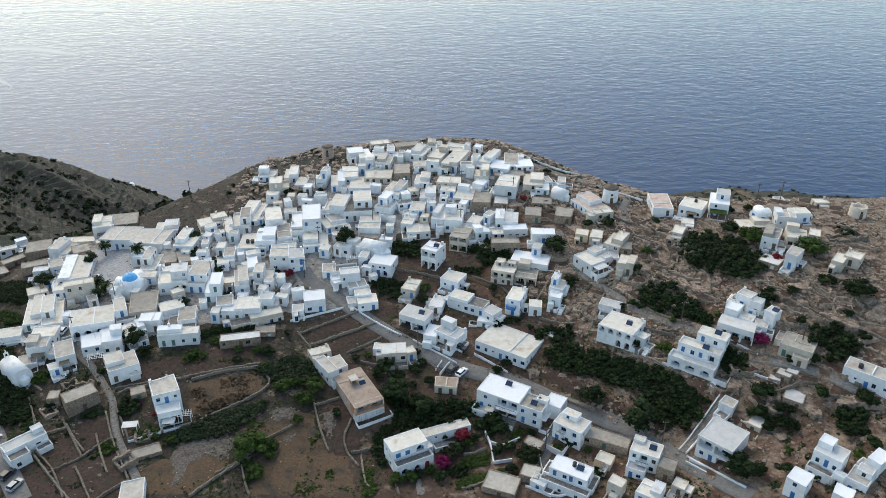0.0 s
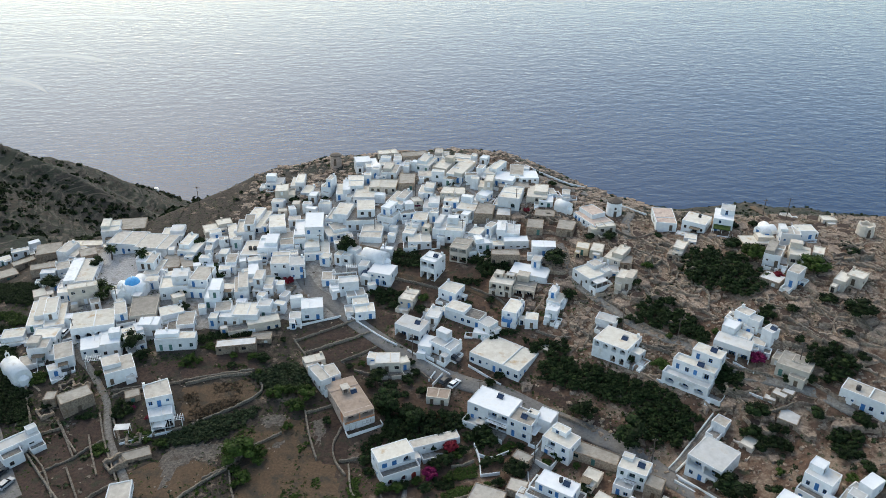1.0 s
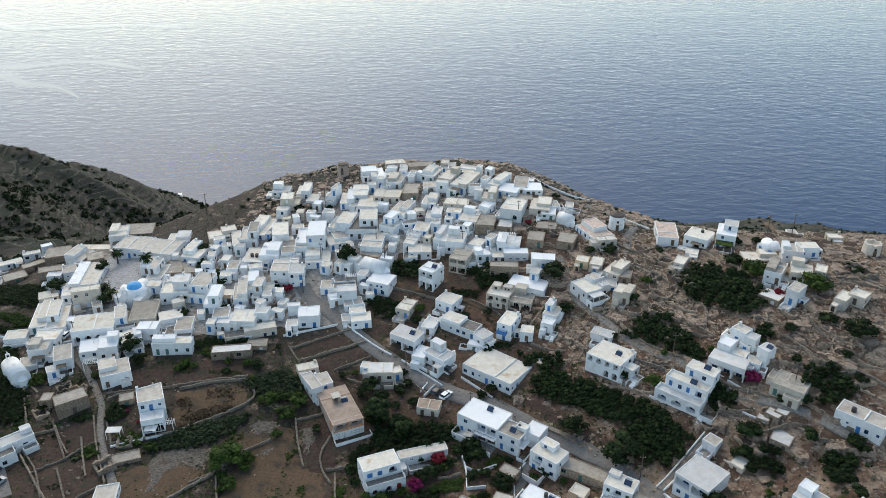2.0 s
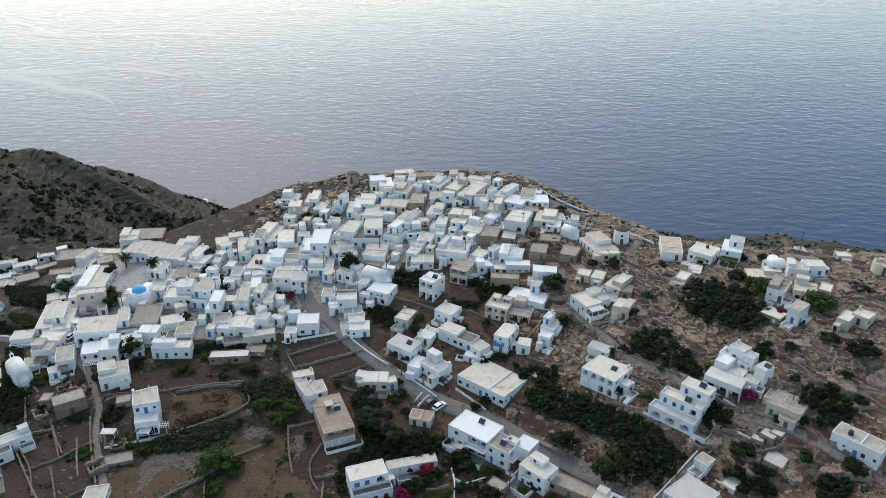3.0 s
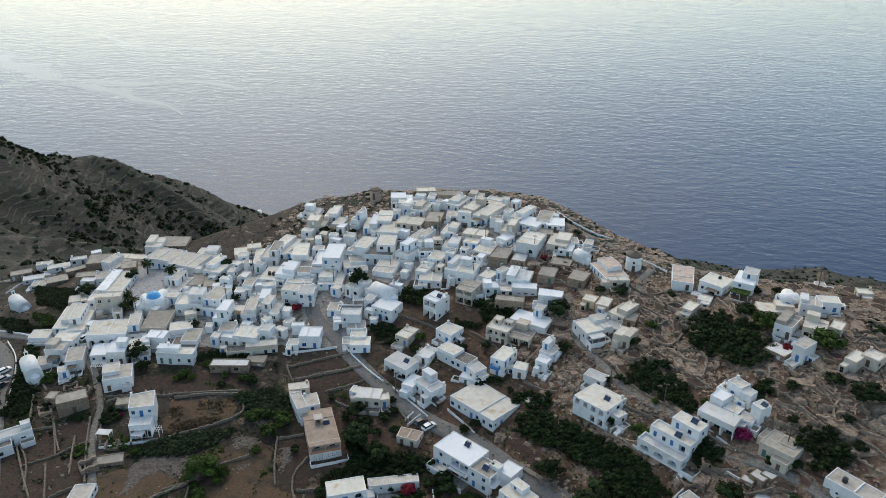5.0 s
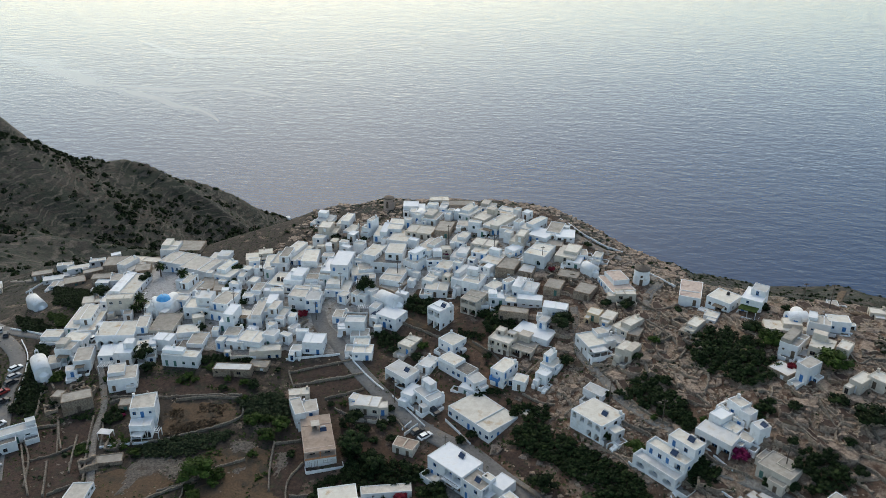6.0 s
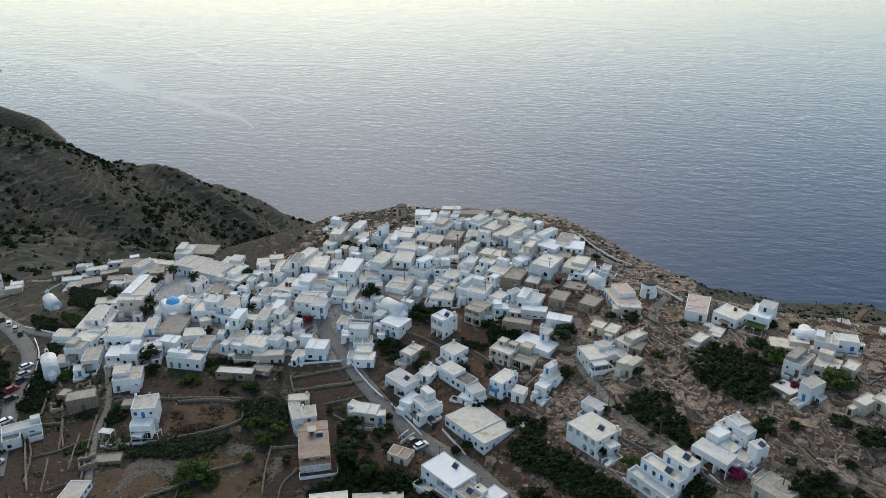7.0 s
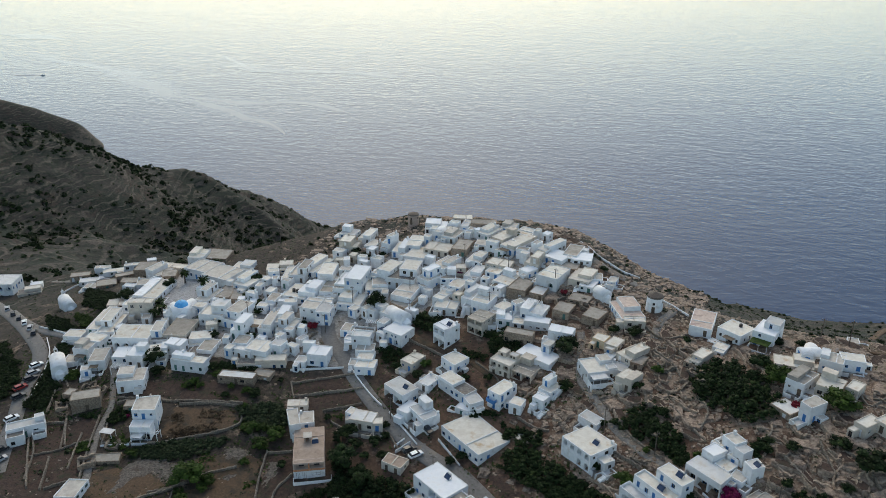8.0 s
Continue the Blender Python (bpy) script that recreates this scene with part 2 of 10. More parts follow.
def steps(*spans):
    """Grid lines: (start, end, step) spans joined."""
    out = []
    for a, b, s in spans:
        out += list(np.arange(a, b, s))
    return np.array(out + [spans[-1][1]])


def sheet(xs, ys, z):
    gx, gy = np.meshgrid(xs, ys)
    v = np.stack([gx.ravel(), gy.ravel(), z(gx.ravel(), gy.ravel())], 1)
    n, m = len(xs), len(ys)
    k = (np.arange(m - 1)[:, None] * n + np.arange(n - 1)[None]).ravel()
    return v.tolist(), np.stack([k, k + 1, k + n + 1, k + n], 1).tolist()


def ground_material():
    m = bpy.data.materials.new("hillside")
    m.use_nodes = True
    t = m.node_tree
    n, link = t.nodes, t.links.new
    b = n["Principled BSDF"]
    b.inputs["Roughness"].default_value = 0.95
    geo = n.new("ShaderNodeNewGeometry")
    def noise_at(size, detail, r=0.62, vec=None):
        x = n.new("ShaderNodeTexNoise")
        x.inputs["Scale"].default_value, x.inputs["Detail"].default_value, x.inputs["Roughness"].default_value = 1 / size, detail, r
        link(vec or geo.outputs["Position"], x.inputs["Vector"])
        return x.outputs["Fac"]
    def ramp(f, lo, hi):
        x = n.new("ShaderNodeMapRange")
        x.inputs[1].default_value, x.inputs[2].default_value = lo, hi
        link(f, x.inputs[0])
        return x.outputs[0]
    def mix(a, c, f):
        x = n.new("ShaderNodeMix")
        x.data_type = "RGBA"
        for k, v in (("A", a), ("B", c)):
            s = [i for i in x.inputs if i.name == k and i.type == "RGBA"][0]
            if isinstance(v, tuple):
                s.default_value = (*v, 1)
            else:
                link(v, s)
        link(f, x.inputs[0])
        return [o for o in x.outputs if o.type == "RGBA"][0]
    west_soil = mix((0.024, 0.018, 0.013), (0.062, 0.046, 0.034), ramp(noise_at(1.1, 6), 0.35, 0.65))
    soil = mix((0.062, 0.034, 0.023), (0.150, 0.088, 0.057), ramp(noise_at(1.3, 6), 0.35, 0.65))
    rock = mix((0.17, 0.115, 0.082), (0.39, 0.295, 0.22), ramp(noise_at(0.8, 6, 0.75), 0.35, 0.65))
    place = n.new("ShaderNodeSeparateXYZ")
    link(geo.outputs["Position"], place.inputs[0])
    east = n.new("ShaderNodeMapRange")
    east.inputs[1].default_value, east.inputs[2].default_value, east.inputs[3].default_value, east.inputs[4].default_value = 10, 60, -0.06, 0.035
    link(place.outputs["X"], east.inputs[0])
    turn = n.new("ShaderNodeMapRange")
    turn.inputs[1].default_value, turn.inputs[2].default_value = -40, 15
    link(place.outputs["X"], turn.inputs[0])
    soil = mix(west_soil, soil, turn.outputs[0])
    lean = n.new("ShaderNodeMath")
    link(noise_at(5.0, 6, 0.7), lean.inputs[0])
    link(east.outputs[0], lean.inputs[1])
    col = mix(soil, rock, ramp(lean.outputs[0], 0.49, 0.63))
    col = mix(col, (0.06, 0.062, 0.032), ramp(noise_at(3.2, 5, 0.7), 0.58, 0.66))
    # the headland: terraced scrub, darker and greyer
    sep = n.new("ShaderNodeSeparateXYZ")
    link(geo.outputs["Position"], sep.inputs[0])
    grit = ramp(noise_at(2.2, 9, 0.85), 0.38, 0.62)
    scrub = mix((0.015, 0.014, 0.012), (0.060, 0.050, 0.041), grit)
    scrub = mix(scrub, mix((0.024, 0.016, 0.012), (0.070, 0.048, 0.036), grit), ramp(noise_at(45.0, 6, 0.7), 0.50, 0.60))
    heath = mix((0.006, 0.011, 0.007), (0.022, 0.032, 0.018), ramp(noise_at(1.8, 8, 0.85), 0.40, 0.60))
    scrub = mix(scrub, heath, ramp(noise_at(9.0, 9, 0.8), 0.52, 0.56))
    scrub = mix(scrub, heath, ramp(noise_at(60.0, 8, 0.7), 0.54, 0.58))
    # bare stone shows where the ground is steepest: the terrace risers and the crags
    facing = n.new("ShaderNodeSeparateXYZ")
    link(geo.outputs["Normal"], facing.inputs[0])
    stone_grey = mix((0.045, 0.039, 0.033), (0.155, 0.128, 0.102), ramp(noise_at(1.2, 8, 0.8), 0.35, 0.65))
    def sum_of(x, y, k=1.0):
        q = n.new("ShaderNodeMath")
        q.operation = "MULTIPLY_ADD"
        link(x, q.inputs[0])
        q.inputs[1].default_value = k
        link(y, q.inputs[2])
        return q.outputs[0]
    def times(x, y):
        q = n.new("ShaderNodeMath")
        q.operation = "MULTIPLY"
        link(x, q.inputs[0])
        link(y, q.inputs[1])
        return q.outputs[0]
    # terrace walls: thin broken lines of stone along the contours
    level = sum_of(noise_at(14.0, 4), sum_of(noise_at(55.0, 3), sep.outputs["Z"], 22.0), 6.0)
    rung = n.new("ShaderNodeMath")
    rung.operation = "PINGPONG"
    link(level, rung.inputs[0])
    rung.inputs[1].default_value = 1.7
    kept = ramp(noise_at(11.0, 8, 0.8), 0.42, 0.56)
    # heath grown up against them also puts their shadow lines into the colour
    scrub = mix(scrub, heath, times(ramp(rung.outputs[0], 1.25, 1.0), ramp(noise_at(12.0, 6, 0.75), 0.42, 0.56)))
    scrub = mix(scrub, stone_grey, times(ramp(rung.outputs[0], 0.62, 0.18), kept))
    scrub = mix(stone_grey, scrub, ramp(sum_of(noise_at(9.0, 7, 0.75), facing.outputs["Z"], 0.55), 0.90, 1.0))
    wild = n.new("ShaderNodeMath")
    wild.operation = "MAXIMUM"
    beyond = n.new("ShaderNodeMapRange")
    beyond.inputs[1].default_value, beyond.inputs[2].default_value, beyond.inputs[3].default_value, beyond.inputs[4].default_value = 20, 60, 0, 47
    link(sep.outputs["X"], beyond.inputs[0])
    north = n.new("ShaderNodeMath")
    link(sep.outputs["Y"], north.inputs[0])
    link(beyond.outputs[0], north.inputs[1])
    link(ramp(north.outputs[0], 276, 284), wild.inputs[0])
    west = n.new("ShaderNodeMapRange")
    west.inputs[1].default_value, west.inputs[2].default_value = -150, -185
    link(sep.outputs["X"], west.inputs[0])
    link(west.outputs[0], wild.inputs[1])
    col = mix(col, scrub, wild.outputs[0])
    link(col, b.inputs["Base Color"])
    bump = n.new("ShaderNodeBump")
    bump.inputs["Strength"].default_value, bump.inputs["Distance"].default_value = 0.8, 0.5
    link(noise_at(0.9, 8, 0.72), bump.inputs["Height"])
    crag = n.new("ShaderNodeBump")
    crag.inputs["Distance"].default_value = 1.2
    link(wild.outputs[0], crag.inputs["Strength"])
    link(noise_at(9.0, 9, 0.7), crag.inputs["Height"])
    link(crag.outputs[0], bump.inputs["Normal"])
    link(bump.outputs[0], b.inputs["Normal"])
    return m


xs = steps((-1250, -560, 9), (-560, -470, 3), (-470, -190, 1.6), (-190, 165, 1.3), (165, 700, 9))
ys = steps((-400, 90, 14), (90, 290, 1.3), (290, 660, 1.7), (660, 700, 3), (700, 1100, 9))
tagged(mesh_object("ground", *sheet(xs, ys, lambda x, y: land(x, y) + relief(x, y)), ground_material(), True),
       "rocky brown hillside with dry soil and scrub", "ground", kind="structure")


def sea_material(name, rough_at, chop, tint):
    m = bpy.data.materials.new(name)
    m.use_nodes = True
    t = m.node_tree
    n, link = t.nodes, t.links.new
    b = n["Principled BSDF"]
    b.inputs["Base Color"].default_value = (*tint, 1)
    b.inputs["Roughness"].default_value, b.inputs["IOR"].default_value = rough_at, 1.29
    geo = n.new("ShaderNodeNewGeometry")
    last = None
    for size, dist, stretch in ((60.0, chop * 0.55, 1.6), (11.0, chop * 0.72, 1.7), (4.2, chop * 0.24, 1.4)):
        mp = n.new("ShaderNodeMapping")
        mp.inputs["Rotation"].default_value = (0, 0, radians(-24))
        mp.inputs["Scale"].default_value = (1 / (size * stretch), 1 / size, 1)
        link(geo.outputs["Position"], mp.inputs["Vector"])
        x = n.new("ShaderNodeTexNoise")
        x.inputs["Scale"].default_value, x.inputs["Detail"].default_value = 1.0, 3
        link(mp.outputs[0], x.inputs["Vector"])
        bump = n.new("ShaderNodeBump")
        bump.inputs["Strength"].default_value, bump.inputs["Distance"].default_value = 1.0, dist
        link(x.outputs["Fac"], bump.inputs["Height"])
        if last:
            link(last.outputs[0], bump.inputs["Normal"])
        last = bump
    link(last.outputs[0], b.inputs["Normal"])
    return m


WATER = sea_material("sea_water", 0.14, 1.0, (0.002, 0.030, 0.092))
tagged(mesh_object("water", [(-6000, -2000, SEA), (6000, -2000, SEA), (6000, 9000, SEA), (-6000, 9000, SEA)], [(0, 1, 2, 3)], WATER),
       "calm rippled blue-grey sea reflecting the evening sky", "sea", kind="structure")

# ---- houses ----
def part(name, bm, mat, parent=None, label="", at=None):
    """Links a bmesh (or an existing mesh) as one mesh object under a thing or a part."""
    if isinstance(bm, bmesh.types.BMesh):
        me = bpy.data.meshes.new(name)
        bm.to_mesh(me)
        bm.free()
        me.materials.append(mat)
    else:
        me = bm
    ob = new(name, me)
    if parent:
        ob.parent = parent
    if at is not None:
        ob.matrix_basis = at
    if label:
        ob["label"] = label
    return ob


def box(bm, x0, x1, y0, y1, z0, z1, skew=0.0, rnd=None):
    v = [bm.verts.new((x + (rnd.uniform(-skew, skew) if rnd else 0), y + (rnd.uniform(-skew, skew) if rnd else 0), z)) for z in (z0, z1) for x, y in ((x0, y0), (x1, y0), (x1, y1), (x0, y1))]
    for f in ((3, 2, 1, 0), (4, 5, 6, 7), (0, 1, 5, 4), (1, 2, 6, 5), (2, 3, 7, 6), (3, 0, 4, 7)):
        bm.faces.new([v[k] for k in f])
    return v


def tube(bm, x, y, z0, z1, r0, r1, n=16, caps=True):
    rings = [[bm.verts.new((x + r * math.cos(2 * math.pi * k / n), y + r * math.sin(2 * math.pi * k / n), z)) for k in range(n)] for r, z in ((r0, z0), (r1, z1))]
    for k in range(n):
        bm.faces.new((rings[0][k], rings[0][(k + 1) % n], rings[1][(k + 1) % n], rings[1][k]))
    if caps:
        bm.faces.new(rings[1])
        bm.faces.new(rings[0][::-1])
    return rings


def stepped(bm, x0, x1, y0, run, n, z0, rise, base, landing=0.0):
    """One cast flight of n steps climbing along +y, closed down to base."""
    prof = [(y0, base)] + [q for k in range(n) for q in ((y0 + k * run, z0 + rise * (k + 1)), (y0 + (k + 1) * run + (landing if k == n - 1 else 0), z0 + rise * (k + 1)))]
    prof.append((prof[-1][0], base))
    rows = [[bm.verts.new((px, u, zz)) for u, zz in prof] for px in (x0, x1)]
    for k in range(len(prof)):
        m = (k + 1) % len(prof)
        bm.faces.new((rows[0][k], rows[0][m], rows[1][m], rows[1][k]))
    bm.faces.new(rows[0]), bm.faces.new(rows[1][::-1])
    bmesh.ops.recalc_face_normals(bm, faces=bm.faces[:])


def wall_face(bm, a, b, z0, z1, openings):
    """One wall from a to b (plan points, outside on the right hand of a-to-b) between z0 and z1.
    openings: (u0, u1, v0, v1, depth, arched), metres along the wall and above the wall's zero."""
    a, b = Vector(a), Vector(b)
    along = (b - a).normalized()
    out = Vector((along.y, -along.x))
    length = (b - a).length
    def p(u, v, d=0.0):
        q = a + along * u - out * d
        return bm.verts.new((q.x, q.y, v))
    us = sorted({0.0, length, *[o[0] for o in openings], *[o[1] for o in openings]})
    vs = sorted({z0, z1, *[o[2] for o in openings], *[o[3] for o in openings]})
    for i in range(len(us) - 1):
        for j in range(len(vs) - 1):
            mu, mv = (us[i] + us[i + 1]) / 2, (vs[j] + vs[j + 1]) / 2
            if any(o[0] < mu < o[1] and o[2] < mv < o[3] for o in openings):
                continue
            bm.faces.new((p(us[i], vs[j]), p(us[i + 1], vs[j]), p(us[i + 1], vs[j + 1]), p(us[i], vs[j + 1])))
    for u0, u1, v0, v1, d, arched in openings:
        top = []
        if arched:
            r = (u1 - u0) / 2
            rise = min(r, (v1 - v0) * 0.5)
            top = [(u0 + r - r * math.cos(math.pi * k / 8), v1 - rise + rise * math.sin(math.pi * k / 8)) for k in range(9)]
            for half, corner in ((top[:5], (u0, v1)), (top[4:], (u1, v1))):
                pts = half + [corner] if corner[0] == u0 else half + [corner]
                fan = [p(*q) for q in pts]
                if corner[0] == u0:
                    fan = fan[::-1]
                    fan = fan[::-1]
                try:
                    bm.faces.new(fan)
                except ValueError:
                    pass
        else:
            top = [(u0, v1), (u1, v1)]
        rim = [(u0, v0)] + top + [(u1, v0)]
        for k in range(len(rim)):
            c, e = rim[k], rim[(k + 1) % len(rim)]
            bm.faces.new((p(*c), p(*e), p(*e, d), p(*c, d)))
        bm.faces.new([p(*q, d) for q in rim])


JOIN = {}


def joinery(kind, w, h, mat):
    """Meshes of a window or a door: the frame with its bars, and the pane or leaf in it."""
    key = (kind, w, h, mat.name)
    if key not in JOIN:
        b = 0.07
        us = [-w / 2, -w / 2 + b, -0.03, 0.03, w / 2 - b, w / 2]
        vs = [0, b, h * 0.62, h * 0.62 + 0.05, h - b, h] if kind == "window" else [0, b, h - b, h]
        f = bmesh.new()
        grid = [[f.verts.new((u, 0, v)) for u in us] for v in vs]
        for q in range(len(vs) - 1):
            for k in range(5):
                if k in (1, 3) and q in ((1, 3) if kind == "window" else (1,)):
                    continue
                f.faces.new((grid[q][k], grid[q][k + 1], grid[q + 1][k + 1], grid[q + 1][k]))
        ex = bmesh.ops.extrude_face_region(f, geom=f.faces[:])
        bmesh.ops.translate(f, verts=[v for v in ex["geom"] if isinstance(v, bmesh.types.BMVert)], vec=(0, 0.07, 0))
        bmesh.ops.recalc_face_normals(f, faces=f.faces[:])
        g = bmesh.new()
        box(g, -w / 2 + b, w / 2 - b, 0.03, 0.05, b, h - b)
        out = []
        for bm, m, name in ((f, mat, "frame"), (g, GLASS if kind == "window" else mat, "pane" if kind == "window" else "leaf")):
            me = bpy.data.meshes.new(name)
            bm.to_mesh(me)
            bm.free()
            me.materials.append(m)
            out.append(me)
        JOIN[key] = out
    return JOIN[key]


WALLS = {"W": WHITE, "C": WHITE, "G": WHITE, "p": WHITE, "c": CREAM, "g": CREAM, "o": OCHRE, "s": STONE, "b": CREAM, "u": BROWN_PLASTER}
ROOFS = {"W": ROOF_WHITE, "C": ROOF_CREAM, "G": ROOF_GREY, "p": ROOF_PINK, "c": ROOF_CREAM, "g": ROOF_GREY, "o": ROOF_CREAM, "s": ROOF_GREY, "b": ROOF_GREY, "u": ROOF_BROWN}
LOOKS = {
    "W": ("whitewashed cubic house with a flat white roof", "house"),
    "C": ("whitewashed house with a stained cream flat roof", "house"),
    "G": ("whitewashed house with a grey concrete flat roof", "house"),
    "p": ("whitewashed house with a faded reddish tiled roof", "house"),
    "c": ("cream plastered cubic house with a pale flat roof", "house"),
    "g": ("cream plastered house with a brown concrete flat roof", "house"),
    "o": ("ochre plastered house with a pale flat roof", "house"),
    "s": ("rough rubble stone outbuilding with a flat earth roof", "stone house"),
    "b": ("beige plastered house with weathered grey roofs", "house"),
    "u": ("unfinished concrete house with a bare brick front", "house"),
}
HOUSES = []


def wing(root, x0, x1, y0, y1, z0, z1, mat=None, roof=None, holes=None, trim=None, rim=0.14, name="wing"):
    """A further block of a house, in the house's own axes. holes: {side: [(u0, u1, v0, v1, depth, arched)]},
    side 0 the front, then round to the east, back and west; shallow holes are glazed, deep ones are loggias."""
    mat, roof, holes, trim = mat or WHITE, roof or ROOF_WHITE, holes or {}, trim or WOOD
    corners = [(x0, y0), (x1, y0), (x1, y1), (x0, y1)]
    bm = bmesh.new()
    glazed = []
    for side in range(4):
        a, b = corners[side], corners[(side + 1) % 4]
        wall_face(bm, a, b, z0, z1 + rim, holes.get(side, []))
        al = math.atan2(b[1] - a[1], b[0] - a[0])
        for u0, u1, v0, v1, dep, arched in holes.get(side, []):
            ww, hh, dd = round(u1 - u0, 1), round(v1 - v0, 1), 0.10
            if dep > 0.5:
                ww, hh, dd = round(min(1.4, (u1 - u0) * 0.7), 1), round(min(2.0, (v1 - v0) * 0.88), 1), dep - 0.08
            c = (u0 + u1) / 2
            glazed.append(("door" if v1 - v0 > 1.7 and dep < 0.5 else "window", ww, hh, pose(a[0] + math.cos(al) * c - math.sin(al) * dd, a[1] + math.sin(al) * c + math.cos(al) * dd, v0 + 0.01, 0, 0, math.degrees(al))))
    e = 0.16
    inner = [(x0 + e, y0 + e), (x1 - e, y0 + e), (x1 - e, y1 - e), (x0 + e, y1 - e)]
    for k in range(4):
        m = (k + 1) % 4
        bm.faces.new([bm.verts.new(q) for q in ((*corners[k], z1 + rim), (*corners[m], z1 + rim), (*inner[m], z1 + rim), (*inner[k], z1 + rim))])
        bm.faces.new([bm.verts.new(q) for q in ((*inner[k], z1 + rim), (*inner[m], z1 + rim), (*inner[m], z1 - 0.1), (*inner[k], z1 - 0.1))])
    bmesh.ops.remove_doubles(bm, verts=bm.verts[:], dist=0.0005)
    bmesh.ops.recalc_face_normals(bm, faces=bm.faces[:])
    body = part(name, bm, mat, root)
    deck = bmesh.new()
    deck.faces.new([deck.verts.new((*q, z1)) for q in inner])
    part("roof", deck, roof, body)
    for what, ww, hh, m in glazed:
        outer, leaf = joinery(what, ww, hh, trim)
        part(what, outer, None, root, at=m)
        part("pane" if what == "window" else "leaf", leaf, None, root, at=m)
    return body


def lean_to(root, w, d, base, wall_mat, roof_mat, rnd):
    """A low store, oven or bathroom built against the front or a side."""
    if rnd.random() > 0.55:
        return
    lw, ld, lh = rnd.uniform(1.5, 2.8), rnd.uniform(1.3, 2.2), rnd.uniform(1.5, 2.3)
    if rnd.random() < 0.6:
        cx = rnd.choice((-1, 1)) * max(0, w / 2 - lw / 2 - rnd.uniform(0, 0.6))
        x0, x1, y0, y1 = cx - lw / 2, cx + lw / 2, -d / 2 - ld, -d / 2 + 0.02
    else:
        e = rnd.choice((-1, 1))
        x0, x1 = sorted((e * (w / 2 - 0.02), e * (w / 2 + ld)))
        y0 = rnd.uniform(-d / 2, max(-d / 2, d / 2 - lw))
        y1 = y0 + lw
    wing(root, x0, x1, y0, y1, base - 0.8, lh, wall_mat, rnd.choice((roof_mat, ROOF_WHITE, ROOF_TAN)), name="lean_to", rim=0.1, trim=rnd.choice((BLUE, WOOD, WOOD)),
         holes={0: auto_holes(x1 - x0, 0, lh, rnd, 0.4, rnd.random() < 0.5)} if x1 - x0 > 1.3 else {})


def auto_holes(length, v0, v1, rnd, share, door):
    """Windows, and a door if wanted, in irregular places along one storey of a wall."""
    out, slots = [], max(1, int((length - 0.5) / 2.1))
    step = length / slots
    way_in = rnd.randrange(slots) if door else -1
    for k in range(slots):
        c = (k + 0.5) * step + rnd.uniform(-0.3, 0.3)
        if k == way_in:
            out.append((c - 0.45, c + 0.45, v0 + 0.05, v0 + min(2.05, v1 - v0 - 0.3), 0.16, False))
        elif rnd.random() < share and length > 1.6:
            ww, hh, sill = rnd.choice(((0.9, 1.2, 0.9), (0.8, 1.0, 1.0), (0.6, 0.7, 1.3), (1.1, 1.1, 0.9), (0.9, 1.9, 0.1)))
            hh = min(hh, v1 - v0 - sill - 0.3)
            if hh > 0.35:
                out.append((c - ww / 2, c + ww / 2, v0 + sill, v0 + sill + hh, 0.16, False))
    return out


